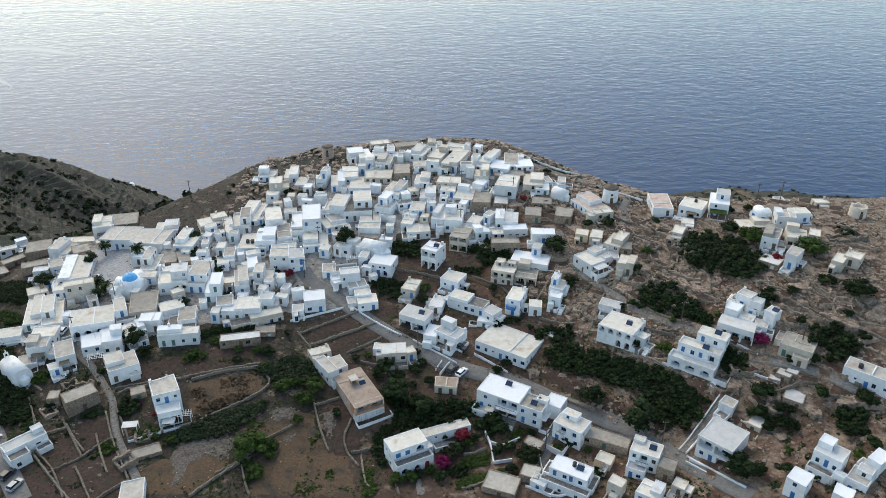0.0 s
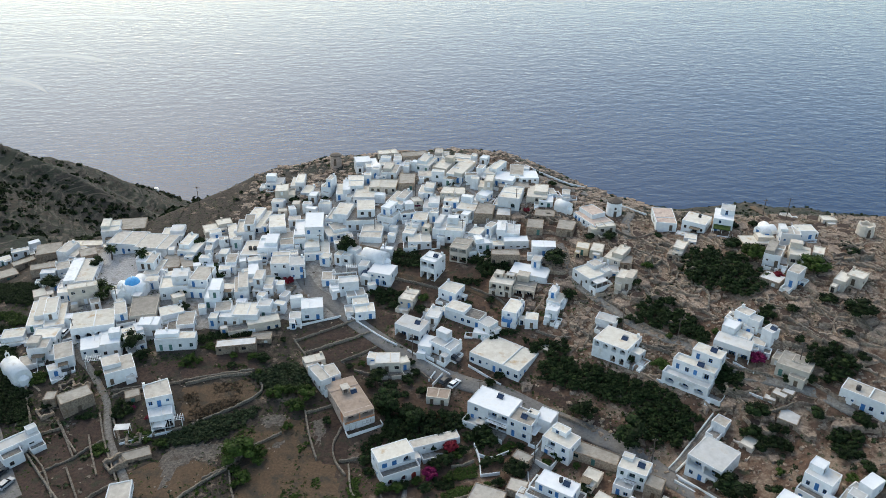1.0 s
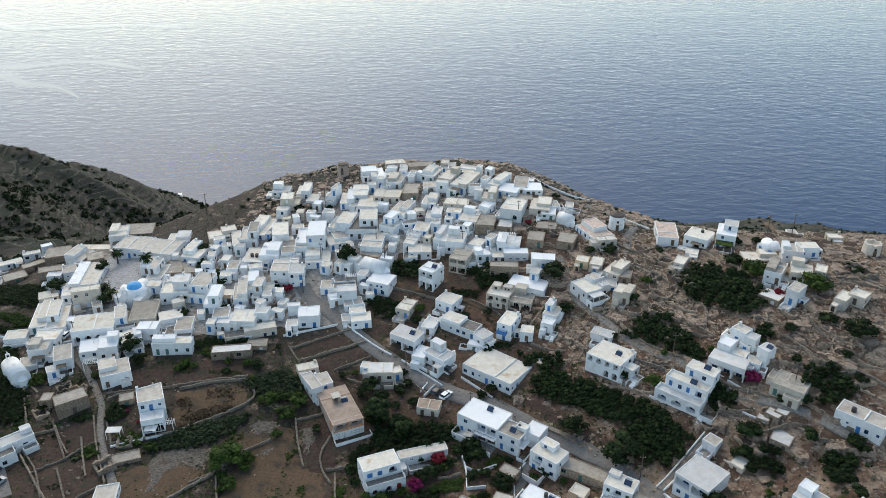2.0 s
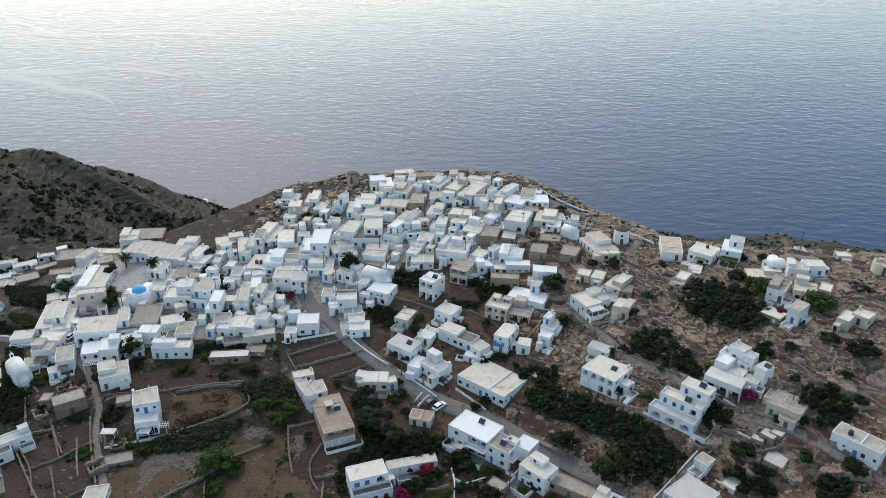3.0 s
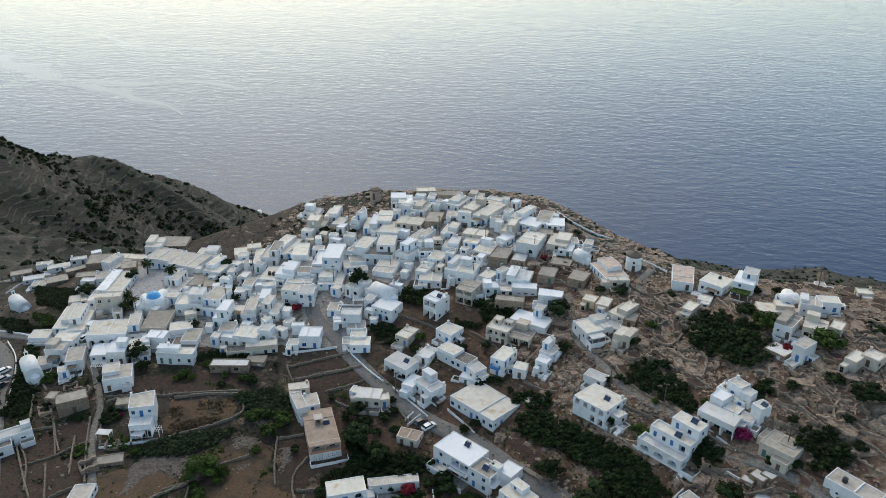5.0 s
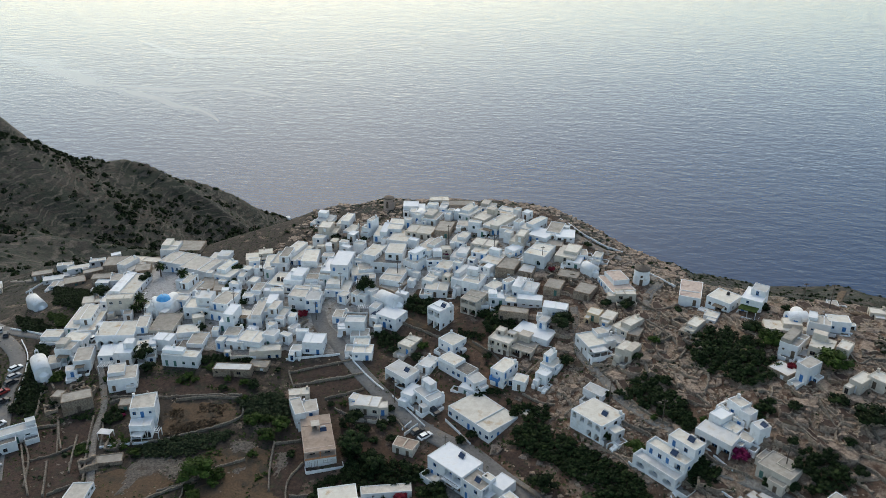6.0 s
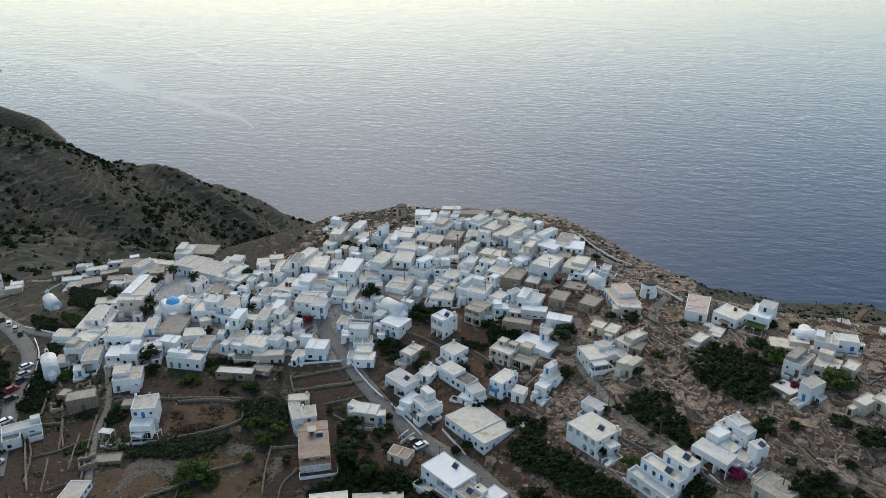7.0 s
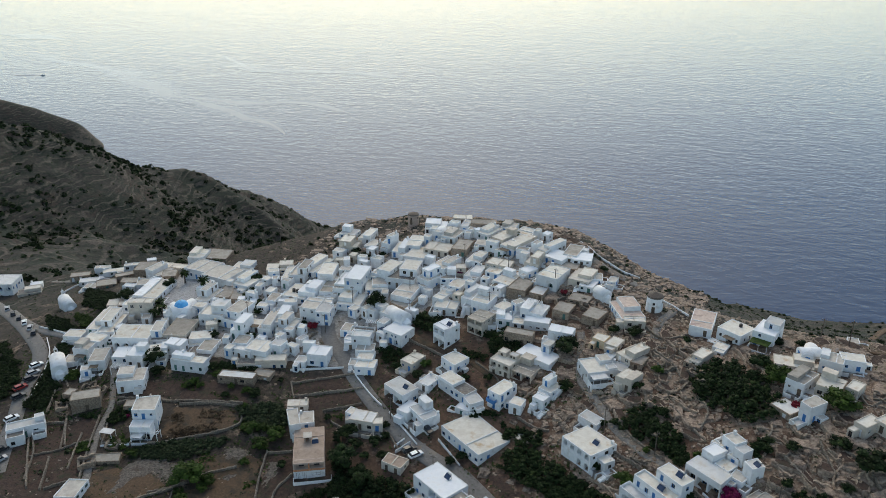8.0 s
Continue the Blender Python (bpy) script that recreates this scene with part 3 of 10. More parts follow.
def house(x, y, z, w, d, h, yaw, kind="W", low=None, blue=0, arch=0, ver=0, roof=None, doors=1, seed=None, annex=0, steps=1, small=0, plain=0):
    """A flat-roofed house: z its floor, w its front, d its depth, h its height to the parapet, low the lowest ground under it."""
    rnd = random.Random(seed if seed is not None else round(x * 7 + y * 13))
    label, cat = LOOKS[kind]
    if ver:
        label = label.replace("house with", "two-storey house with verandas and")
    elif arch > 2:
        label = label.replace("house with", "house with an arcade and")
    if small:
        label = label.replace("cubic house", "house").replace("house", "outbuilding")
    root = tagged(new("outbuilding"), label, "outbuilding", "outbuildings") if small else tagged(new("house"), label, cat, "village houses")
    if low is not None and z - low > 1.3:
        # the front stands on the lower ground: the storeys begin there
        z, h = low + 0.35, h + z - low - 0.35
    root.matrix_basis = pose(x, y, z, 0, 0, yaw)
    wall_mat, roof_mat = WALLS[kind], ROOF_WHITE if roof == "white" else roof or ROOFS[kind]
    if kind == "W" and roof is None:
        roof_mat = rnd.choice((ROOF_WHITE, ROOF_WHITE, ROOF_BRIGHT, ROOF_BRIGHT, ROOF_CREAM, ROOF_CREAM, ROOF_TAN))
    elif kind == "G":
        roof_mat = rnd.choice((ROOF_GREY, ROOF_TAN, ROOF_TAN))
    base = min(-0.4, (low if low is not None else z) - z - 0.6)
    skew = min(0.3, 0.045 * min(w, d))
    j = lambda: rnd.uniform(-skew, skew)
    stepped_up = not (arch or ver or plain or small) and kind in "WCGcp" and min(w, d) > 3.4 and (h > 4.6 and rnd.random() < 0.8 or w * d > 36 and rnd.random() < 0.5)
    if stepped_up:
        # a lower block with a walled roof terrace, and a second block set back on part of it
        trim = rnd.choice((BLUE, BLUE, WOOD, WOOD, GREEN, WHITE)) if not blue else BLUE
        low_h = h * rnd.uniform(0.48, 0.56) if h > 4.6 else h - rnd.uniform(0.5, 0.9)
        e, share = rnd.choice((-1, 1)), rnd.uniform(0.5, 0.72)
        x0, x1 = sorted((e * (w / 2 - 0.012), e * (w / 2 - w * share)))
        y0 = -d / 2 + rnd.choice((0.012, d * 0.2, d * 0.3))
        root["label"] = label.replace("house with", "terraced house with")
        wing(root, -w / 2, w / 2, -d / 2, d / 2, base, low_h, wall_mat, rnd.choice((PAVING, roof_mat, roof_mat, ROOF_CREAM)), name="wall", trim=trim, rim=rnd.choice((0.15, 0.5, 0.65)) if h > 4.6 else 0.12,
             holes={0: auto_holes(w, 0, low_h, rnd, 0.85, doors), 1: auto_holes(d, 0, low_h, rnd, 0.65, 0), 3: auto_holes(d, 0, low_h, rnd, 0.65, 0)})
        top = h if h > 4.6 else h + rnd.uniform(0.2, 0.8)
        wing(root, x0, x1, y0, d / 2 - 0.012, low_h - 0.2, top, wall_mat, roof_mat, name="upper_storey", trim=trim,
             holes={} if h <= 4.6 else {0: auto_holes(x1 - x0, low_h, top, rnd, 0.85, 1), 1: auto_holes(d / 2 - y0, low_h, top, rnd, 0.65, 0), 3: auto_holes(d / 2 - y0, low_h, top, rnd, 0.65, 0)})
        if rnd.random() < 0.35:
            bm = bmesh.new()
            cx, cy = (x0 + x1) / 2 + rnd.uniform(-0.6, 0.6), d / 2 - 0.6
            box(bm, cx - 0.28, cx + 0.28, cy - 0.28, cy + 0.28, top - 0.3, top + 0.85), box(bm, cx - 0.34, cx + 0.34, cy - 0.34, cy + 0.34, top + 0.85, top + 0.95)
            part("chimney", bm, wall_mat, root)
        if h > 4.6 and rnd.random() < 0.5:
            bm, n = bmesh.new(), 11
            sx0, sx1 = sorted((-e * (w / 2 - 0.02), -e * (w / 2 + 1.0)))
            stepped(bm, sx0, sx1, -d / 2, min(0.28, d * 0.6 / n), n, 0, low_h / n, base - 0.6, 0.9)
            part("steps", bm, wall_mat, root)
        HOUSES.append((root, x, y, z + top, w, d, yaw))
        lean_to(root, w, d, base, wall_mat, roof_mat, rnd)
        return root
    corners = [(-w / 2 + j(), -d / 2 + j()), (w / 2 + j(), -d / 2 + j()), (w / 2 + j(), d / 2 + j()), (-w / 2 + j(), d / 2 + j())]
    storeys = 3 if h > 8.2 else 2 if h > 4.7 else 1
    bm = bmesh.new()
    fittings = []
    trim = BLUE if blue or (kind in "WCG" and rnd.random() < 0.34) else rnd.choice((WOOD, WOOD, WOOD, GREEN, WHITE))
    sh = h / storeys
    for side in range(4):
        a, b = corners[side], corners[(side + 1) % 4]
        length = math.hypot(b[0] - a[0], b[1] - a[1])
        holes = []

        def fit_bay(u0, u1, v0, v1, dep):
            # the glazed door at the back of a loggia bay
            ww, hh = round(min(1.5, (u1 - u0) * 0.75), 1), round(min(2.0, (v1 - v0) * 0.9), 1)
            al = math.atan2(b[1] - a[1], b[0] - a[0])
            c, dd = (u0 + u1) / 2, dep - 0.08
            fittings.append(("window", ww, hh, pose(a[0] + math.cos(al) * c - math.sin(al) * dd, a[1] + math.sin(al) * c + math.cos(al) * dd, v0 + 0.01, 0, 0, math.degrees(al))))

        for s in range(storeys):
            v = s * sh
            if kind == "s" and side in (1, 2, 3):
                continue
            if side == 0 and arch:
                step = length / arch
                for k in range(arch):
                    if arch > 3 and storeys == 2 and s == 0 and k < arch - 2:
                        continue
                    if arch == 1:
                        holes.append((length * 0.58, length * 0.58 + 1.7, v + 0.9, v + min(sh - 0.45, 2.7), 0.9, True))
                    else:
                        holes.append((k * step + step * 0.22, k * step + step * 0.78, v + (0.15 if s == 0 else 0.75), v + min(sh - 0.4, 2.5), 1.3, True))
                for u0, u1, v0, v1, dep, _ in [q for q in holes if q[4] > 0.5 and v - 0.01 < q[2] < v + sh]:
                    fit_bay(u0, u1, v0, v1, dep)
                continue
            if side == 0 and ver and length > 4:
                n = max(2, round(length / 3.6))
                step = length / n
                for k in range(n):
                    holes.append((k * step + 0.25, (k + 1) * step - 0.25, v + (0.12 if s == 0 else 0.95), v + min(sh - 0.45, 2.6), 1.5, False))
                for u0, u1, v0, v1, dep, _ in [q for q in holes if q[4] > 0.5 and v - 0.01 < q[2] < v + sh]:
                    fit_bay(u0, u1, v0, v1, dep)
                continue
            slots = max(1, int((length - 0.45) / 1.95))
            if side == 2 or length < 2.4:
                continue
            step = length / slots
            for k in range(slots):
                q = rnd.random()
                c = (k + 0.5) * step + rnd.uniform(-0.25, 0.25)
                if side == 0 and s == 0 and doors and k == slots // 2 or q < 0.10:
                    ww, hh, sill, what = 0.95, min(2.05, sh - 0.55), 0.04, "door"
                elif q < ((0.86 if side == 0 else 0.70) if kind != "s" else 0.3):
                    ww, hh, sill, what = rnd.choice(((0.9, 1.2, 0.9, "window"), (0.9, 1.1, 1.0, "window"), (0.7, 0.8, 1.2, "window"), (0.6, 0.6, 1.5, "window"), (1.2, 1.1, 0.9, "window")))
                    hh = min(hh, sh - sill - 0.5)
                else:
                    continue
                hh = round(hh, 1)
                if hh < 0.4:
                    continue
                holes.append((c - ww / 2, c + ww / 2, v + sill, v + sill + hh, 0.16, False))
                al = math.atan2(b[1] - a[1], b[0] - a[0])
                px, py = a[0] + math.cos(al) * c - math.sin(al) * 0.10, a[1] + math.sin(al) * c + math.cos(al) * 0.10
                fittings.append((what, ww, hh, pose(px, py, v + sill, 0, 0, math.degrees(al))))
        wall_face(bm, a, b, base, h, holes)
    # parapet: the rim, its inner face, and the roof deck as a part of its own
    t, drop = 0.18, rnd.uniform(0.06, 0.22)
    inner = [(c[0] - math.copysign(t, c[0]), c[1] - math.copysign(t, c[1])) for c in corners]
    for k in range(4):
        n = (k + 1) % 4
        bm.faces.new([bm.verts.new(q) for q in ((*corners[k], h), (*corners[n], h), (*inner[n], h), (*inner[k], h))])
        bm.faces.new([bm.verts.new(q) for q in ((*inner[k], h), (*inner[n], h), (*inner[n], h - drop - 0.1), (*inner[k], h - drop - 0.1))])
    bmesh.ops.remove_doubles(bm, verts=bm.verts[:], dist=0.0005)
    bmesh.ops.recalc_face_normals(bm, faces=bm.faces[:])
    part("wall", bm, wall_mat, root)
    deck = bmesh.new()
    sag = rnd.uniform(0.02, 0.10)
    rim = [deck.verts.new((*q, h - drop)) for q in inner]
    mid = deck.verts.new((0, 0, h - drop - sag))
    for k in range(4):
        deck.faces.new((rim[k], rim[(k + 1) % 4], mid))
    part("roof", deck, roof_mat, root)
    if kind != "s" and (w > 5 or d > 6) and rnd.random() < 0.55:
        # low dividing curb where two roofs meet
        bm = bmesh.new()
        if w > d:
            c = rnd.uniform(-0.2, 0.2) * w
            box(bm, c - 0.14, c + 0.14, -d / 2 + 0.3, d / 2 - 0.3, h - drop - 0.15, h - drop + rnd.uniform(0.15, 0.3))
        else:
            c = rnd.uniform(-0.2, 0.2) * d
            box(bm, -w / 2 + 0.3, w / 2 - 0.3, c - 0.14, c + 0.14, h - drop - 0.15, h - drop + rnd.uniform(0.15, 0.3))
        part("roof_curb", bm, wall_mat, root)
    for what, ww, hh, m in fittings:
        outer, innerm = joinery(what, ww, hh, trim)
        o = part(what, outer, None, root, at=m)
        part("pane" if what == "window" else "leaf", innerm, None, o)
    if kind == "u":
        for s in range(storeys):
            bm = bmesh.new()
            box(bm, -w / 2 + 0.1, w / 2 - 0.1, -d / 2 - 0.16, -d / 2 + 0.02, s * sh + 0.1, s * sh + 0.95)
            part("brick_parapet", bm, BRICK, root, "bare red hollow-brick infill")
    if kind in "WCGc" and rnd.random() < 0.35 and w > 3.5:
        ch = bmesh.new()
        cx, cy = rnd.choice((-1, 1)) * (w / 2 - 0.6), d / 2 - 0.6
        box(ch, cx - 0.28, cx + 0.28, cy - 0.28, cy + 0.28, h - 0.35, h + 0.7), box(ch, cx - 0.34, cx + 0.34, cy - 0.34, cy + 0.34, h + 0.7, h + 0.8)
        part("chimney", ch, wall_mat, root)
    raised = not small and kind in "WCGcgo" and w > 4.2 and d > 4.0 and not plain and rnd.random() < 0.42
    if raised and rnd.random() < 0.55:
        # one end of the roof stands a step higher than the rest
        bm = bmesh.new()
        share, rh, e = rnd.uniform(0.35, 0.6), rnd.uniform(0.35, 1.1), rnd.choice((-1, 1))
        x0, x1 = sorted((e * (w / 2 - 0.01), e * (w / 2 - w * share)))
        y0, y1 = -d / 2 + rnd.choice((0.02, d * 0.25)), d / 2 - 0.02
        box(bm, x0, x1, y0, y1, h - 0.4, h + rh)
        box(bm, x0, x1, y0, y0 + 0.18, h + rh, h + rh + 0.12), box(bm, x0, x1, y1 - 0.18, y1, h + rh, h + rh + 0.12)
        part("raised_roof", bm, roof_mat if rnd.random() < 0.5 else wall_mat, root)
    elif raised and w > 5:
        # the stair head or small room on the roof
        bm = bmesh.new()
        rw, rd, rh = rnd.uniform(2.6, 4.0), rnd.uniform(2.2, 3.4), rnd.uniform(1.6, 2.2)
        rw = min(rw, w * 0.6)
        rx, ry = rnd.choice((-1, 1)) * (w / 2 - rw / 2 - 0.02), d / 2 - rd / 2 - 0.02
        wall_face(bm, (rx - rw / 2, ry - rd / 2), (rx + rw / 2, ry - rd / 2), h - 0.4, h + rh, [(rw * 0.3, rw * 0.3 + 0.8, h - 0.28, h + 1.5, 0.25, False)])
        for a, b in (((rx + rw / 2, ry - rd / 2), (rx + rw / 2, ry + rd / 2)), ((rx + rw / 2, ry + rd / 2), (rx - rw / 2, ry + rd / 2)), ((rx - rw / 2, ry + rd / 2), (rx - rw / 2, ry - rd / 2))):
            wall_face(bm, a, b, h - 0.4, h + rh, [])
        bm.faces.new([bm.verts.new((px, py, h + rh)) for px, py in ((rx - rw / 2, ry - rd / 2), (rx + rw / 2, ry - rd / 2), (rx + rw / 2, ry + rd / 2), (rx - rw / 2, ry + rd / 2))])
        bmesh.ops.remove_doubles(bm, verts=bm.verts[:], dist=0.0005)
        bmesh.ops.recalc_face_normals(bm, faces=bm.faces[:])
        part("roof_room", bm, wall_mat, root)
    HOUSES.append((root, x, y, z + h - drop, w, d, yaw))
    front = -d / 2
    if storeys == 2 and not ver and not arch and not plain and kind in "WCGc" and w > 3.6 and rnd.random() < 0.6:
        # an upper balcony with a low parapet
        bw, bx, out = w * rnd.uniform(0.45, 0.85), rnd.uniform(-0.08, 0.08) * w, rnd.uniform(0.9, 1.4)
        bm = bmesh.new()
        box(bm, bx - bw / 2, bx + bw / 2, front - out, front + 0.15, sh - 0.2, sh)
        part("balcony", bm, wall_mat, root)
        bm = bmesh.new()
        box(bm, bx - bw / 2, bx + bw / 2, front - out - 0.12, front - out + 0.002, sh - 0.2, sh + 0.85)
        for e in (-1, 1):
            box(bm, *sorted((bx + e * (bw / 2 - 0.002), bx + e * (bw / 2 + 0.12))), front - out - 0.12, front + 0.1, sh - 0.2, sh + 0.85)
        part("balcony_parapet", bm, BLUE if trim is BLUE and rnd.random() < 0.35 else wall_mat, root)
    elif not small and not ver and not arch and not plain and kind in "WCGc" and rnd.random() < 0.66:
        # the raised front yard and its low white wall
        out, lift = rnd.uniform(1.6, 2.8), rnd.uniform(-0.1, 0.15)
        x0, x1 = -w / 2 * rnd.uniform(0.6, 1.0), w / 2 * rnd.uniform(0.6, 1.0)
        bm = bmesh.new()
        box(bm, x0, x1, front - out, front + 0.1, base - 1.4, lift)
        part("yard", bm, rnd.choice((PAVING, LANE, ROOF_WHITE)), root)
        bm = bmesh.new()
        gate = rnd.uniform(0.3, 0.6) * (x1 - x0) + x0
        box(bm, x0 - 0.2, gate, front - out - 0.2, front - out + 0.002, base - 1.4, lift + 0.65), box(bm, gate + 1.0, x1 + 0.2, front - out - 0.2, front - out + 0.002, base - 1.4, lift + 0.65)
        box(bm, x0 - 0.2, x0 + 0.002, front - out, front + 0.1, base - 1.4, lift + 0.65), box(bm, x1 - 0.002, x1 + 0.2, front - out, front + 0.1, base - 1.4, lift + 0.65)
        part("yard_wall", bm, wall_mat, root)
    if not small and kind in "WCG" and rnd.random() < 0.3:
        bm = bmesh.new()
        ax, ay = rnd.uniform(-0.35, 0.35) * w, rnd.uniform(0.1, 0.4) * d
        tube(bm, ax, ay, h - drop - 0.2, h + 1.9, 0.035, 0.03, 6)
        for k in range(4):
            box(bm, ax - 0.45 + 0.06 * k, ax + 0.45 - 0.06 * k, ay - 0.02, ay + 0.02, h + 1.2 + 0.2 * k, h + 1.24 + 0.2 * k)
        part("antenna", bm, STEEL, root)
    if not small and not ver and not plain and kind in "WCGc" and w > 4 and rnd.random() < 0.16:
        # a reed shade over the front door, on two thin posts
        bm = bmesh.new()
        sw, so, sx = min(w * 0.6, rnd.uniform(2.2, 3.6)), rnd.uniform(1.5, 2.2), rnd.uniform(-0.15, 0.15) * w
        box(bm, sx - sw / 2, sx + sw / 2, front - so, front + 0.05, 2.25, 2.33)
        for e in (-1, 1):
            box(bm, sx + e * sw / 2 - 0.05, sx + e * sw / 2 + 0.05, front - so, front - so + 0.1, base, 2.26)
        part("shade", bm, rnd.choice((REED, REED, ROOF_WHITE)), root, "flat shade on thin posts over the door")
    if not small and not ver and not plain and storeys == 2 and kind in "WCG" and d > 4.2 and rnd.random() < 0.4:
        # an open flight of steps up one side wall
        e = rnd.choice((-1, 1))
        st, n = bmesh.new(), 12
        run = min(0.3, (d - 0.6) / n)
        x0, x1 = sorted((e * (w / 2 - 0.05), e * (w / 2 + 1.05)))
        stepped(st, x0, x1, -d / 2, run, n, 0, sh / n, base - 0.6, min(1.0, d - n * run))
        part("steps", st, wall_mat, root)
    if not small and not plain and not ver and kind in "WCGcgo":
        lean_to(root, w, d, base, wall_mat, roof_mat, rnd)
    for side in {1: rnd.choice(((-1,), (1,))), 2: (-1, 1)}.get(annex, ()):
        # a lower walled terrace built against one side, with a short flight of steps
        aw, ad, ah = rnd.uniform(1.2, 2.3), min(d * rnd.uniform(0.45, 0.9), 5.0), rnd.uniform(0.7, 1.5) if h < 4 else rnd.uniform(1.0, 2.6)
        x0, x1 = sorted((side * (w / 2 - 0.05), side * (w / 2 + aw)))
        y0 = -d / 2 - rnd.uniform(-0.3, 1.0)
        bm = bmesh.new()
        box(bm, x0, x1, y0, y0 + ad, base - 0.8, ah - 0.45)
        part("terrace", bm, PAVING if rnd.random() < 0.4 else ROOF_WHITE, root)
        bm = bmesh.new()
        e = 0.22
        box(bm, x0, x1, y0 - e, y0 + 0.002, base - 0.8, ah), box(bm, x0, x1, y0 + ad - 0.002, y0 + ad + e, base - 0.8, ah)
        xo = x1 if side > 0 else x0
        box(bm, *(sorted((xo - side * 0.002, xo + side * e))), y0 - e, y0 + ad + e, base - 0.8, ah)
        part("terrace_wall", bm, wall_mat, root)
        st = bmesh.new()
        n, run = 6, 0.28
        prof = [(0, base - 0.8)] + [q for k in range(n) for q in ((k * run, (ah - 0.45) * (k + 1) / n), ((k + 1) * run, (ah - 0.45) * (k + 1) / n))] + [(n * run, base - 0.8)]
        ys0 = y0 - e - n * run
        rows = [[st.verts.new((px, ys0 + u, zz)) for u, zz in prof] for px in (xo - side * 1.1, xo)]
        for k in range(len(prof)):
            m = (k + 1) % len(prof)
            st.faces.new((rows[0][k], rows[0][m], rows[1][m], rows[1][k]))
        st.faces.new(rows[0]), st.faces.new(rows[1][::-1])
        bmesh.ops.recalc_face_normals(st, faces=st.faces[:])
        if steps:
            part("steps", st, wall_mat, root)
        else:
            st.free()
    return root


def slab(root, name, x0, x1, y0, y1, z0, z1, mat, label=""):
    """One plain slab, post or low wall of a house, its upper edges slightly rounded."""
    bm = bmesh.new()
    box(bm, x0, x1, y0, y1, z0, z1)
    bmesh.ops.bevel(bm, geom=[q for q in bm.edges if min(v.co.z for v in q.verts) > z1 - 0.001], offset=min(0.04, (z1 - z0) / 4), segments=1, affect="EDGES")
    return part(name, bm, mat, root, label)


def terrace_of(root, x0, x1, y0, y1, z0, top, mat=None, floor=None, high=0.85, sides="fwe"):
    """A raised terrace: paved floor with a low wall along the front (f) and the ends (w, e)."""
    mat, floor = mat or WHITE, floor or PAVING
    slab(root, "terrace", x0, x1, y0, y1, z0, top, floor)
    if "f" in sides:
        slab(root, "terrace_wall", x0 - 0.1, x1 + 0.1, y0 - 0.18, y0 + 0.002, z0, top + high, mat)
    if "w" in sides:
        slab(root, "terrace_wall", x0 - 0.18, x0 + 0.002, y0 + 0.003, y1, z0, top + high, mat)
    if "e" in sides:
        slab(root, "terrace_wall", x1 - 0.002, x1 + 0.18, y0 + 0.003, y1, z0, top + high, mat)


def flight(root, x0, x1, y0, y1, z0, z1, n, mat=None, base=-1.5):
    """A straight flight rising along +y from (y0, z0) to (y1, z1); one mesh a flight, cast as one."""
    bm = bmesh.new()
    stepped(bm, x0, x1, y0, (y1 - y0) / n, n, z0, (z1 - z0) / n, base)
    part("steps", bm, mat or WHITE, root)


def railing(root, x0, x1, y, z, high=0.9, mat=None):
    """A thin metal rail on uprights along a balcony edge."""
    bm = bmesh.new()
    n = max(2, int((x1 - x0) / 0.28))
    us = np.linspace(x0, x1, 2 * n + 1)
    low, top = [bm.verts.new((u, y, z + 0.05)) for u in us], [bm.verts.new((u, y, z + high)) for u in us]
    for k in range(2 * n):
        a, b = us[k], us[k + 1]
        if k % 2 == 0:
            w = (b - a) * 0.22
            bm.faces.new([bm.verts.new(q) for q in ((a, y, z), (a + w, y, z), (a + w, y, z + high), (a, y, z + high))])
        bm.faces.new([bm.verts.new(q) for q in ((a, y, z + high - 0.07), (b, y, z + high - 0.07), (b, y, z + high), (a, y, z + high))])
    for q in low + top:
        bm.verts.remove(q)
    bmesh.ops.remove_doubles(bm, verts=bm.verts[:], dist=0.0005)
    ex = bmesh.ops.extrude_face_region(bm, geom=bm.faces[:])
    bmesh.ops.translate(bm, verts=[v for v in ex["geom"] if isinstance(v, bmesh.types.BMVert)], vec=(0, 0.05, 0))
    bmesh.ops.recalc_face_normals(bm, faces=bm.faces[:])
    part("railing", bm, mat or BLACK, root, "thin dark metal railing")


def villa(x, y, z, yaw, label):
    root = tagged(new("house"), label, "house", "village houses")
    root.matrix_basis = pose(x, y, z, 0, 0, yaw)
    HOUSES.append((root, x, y, z + 5, 9.0, 7.0, yaw))
    return root


def solar_heater(x, y, z, yaw):
    """Collector panel on a rack with its boiler across the top."""
    root = tagged(new("solar_water_heater"), "rooftop solar water heater with dark panel and steel tank", "water heater", "roof heaters")
    root.matrix_basis = pose(x, y, z, 0, 0, yaw)
    p = bmesh.new()
    box(p, -0.85, 0.85, -0.65, 0.65, -0.04, 0.04)
    part("collector", p, PANEL, root, at=pose(0, -0.1, 0.6, 40, 0, 0))
    r = bmesh.new()
    for sx in (-0.8, 0.8):
        box(r, sx - 0.03, sx + 0.03, 0.5, 0.56, -0.05, 1.0), box(r, sx - 0.03, sx + 0.03, -0.62, -0.56, -0.05, 0.2), box(r, sx - 0.03, sx + 0.03, -0.6, 0.54, -0.05, 0.02)
    part("rack", r, STEEL, root)
    b = bmesh.new()
    tube(b, 0, 0, -0.65, 0.65, 0.24, 0.24, 14)
    part("boiler", b, STEEL, root, at=pose(0, 0.55, 1.15, 0, 90, 0))


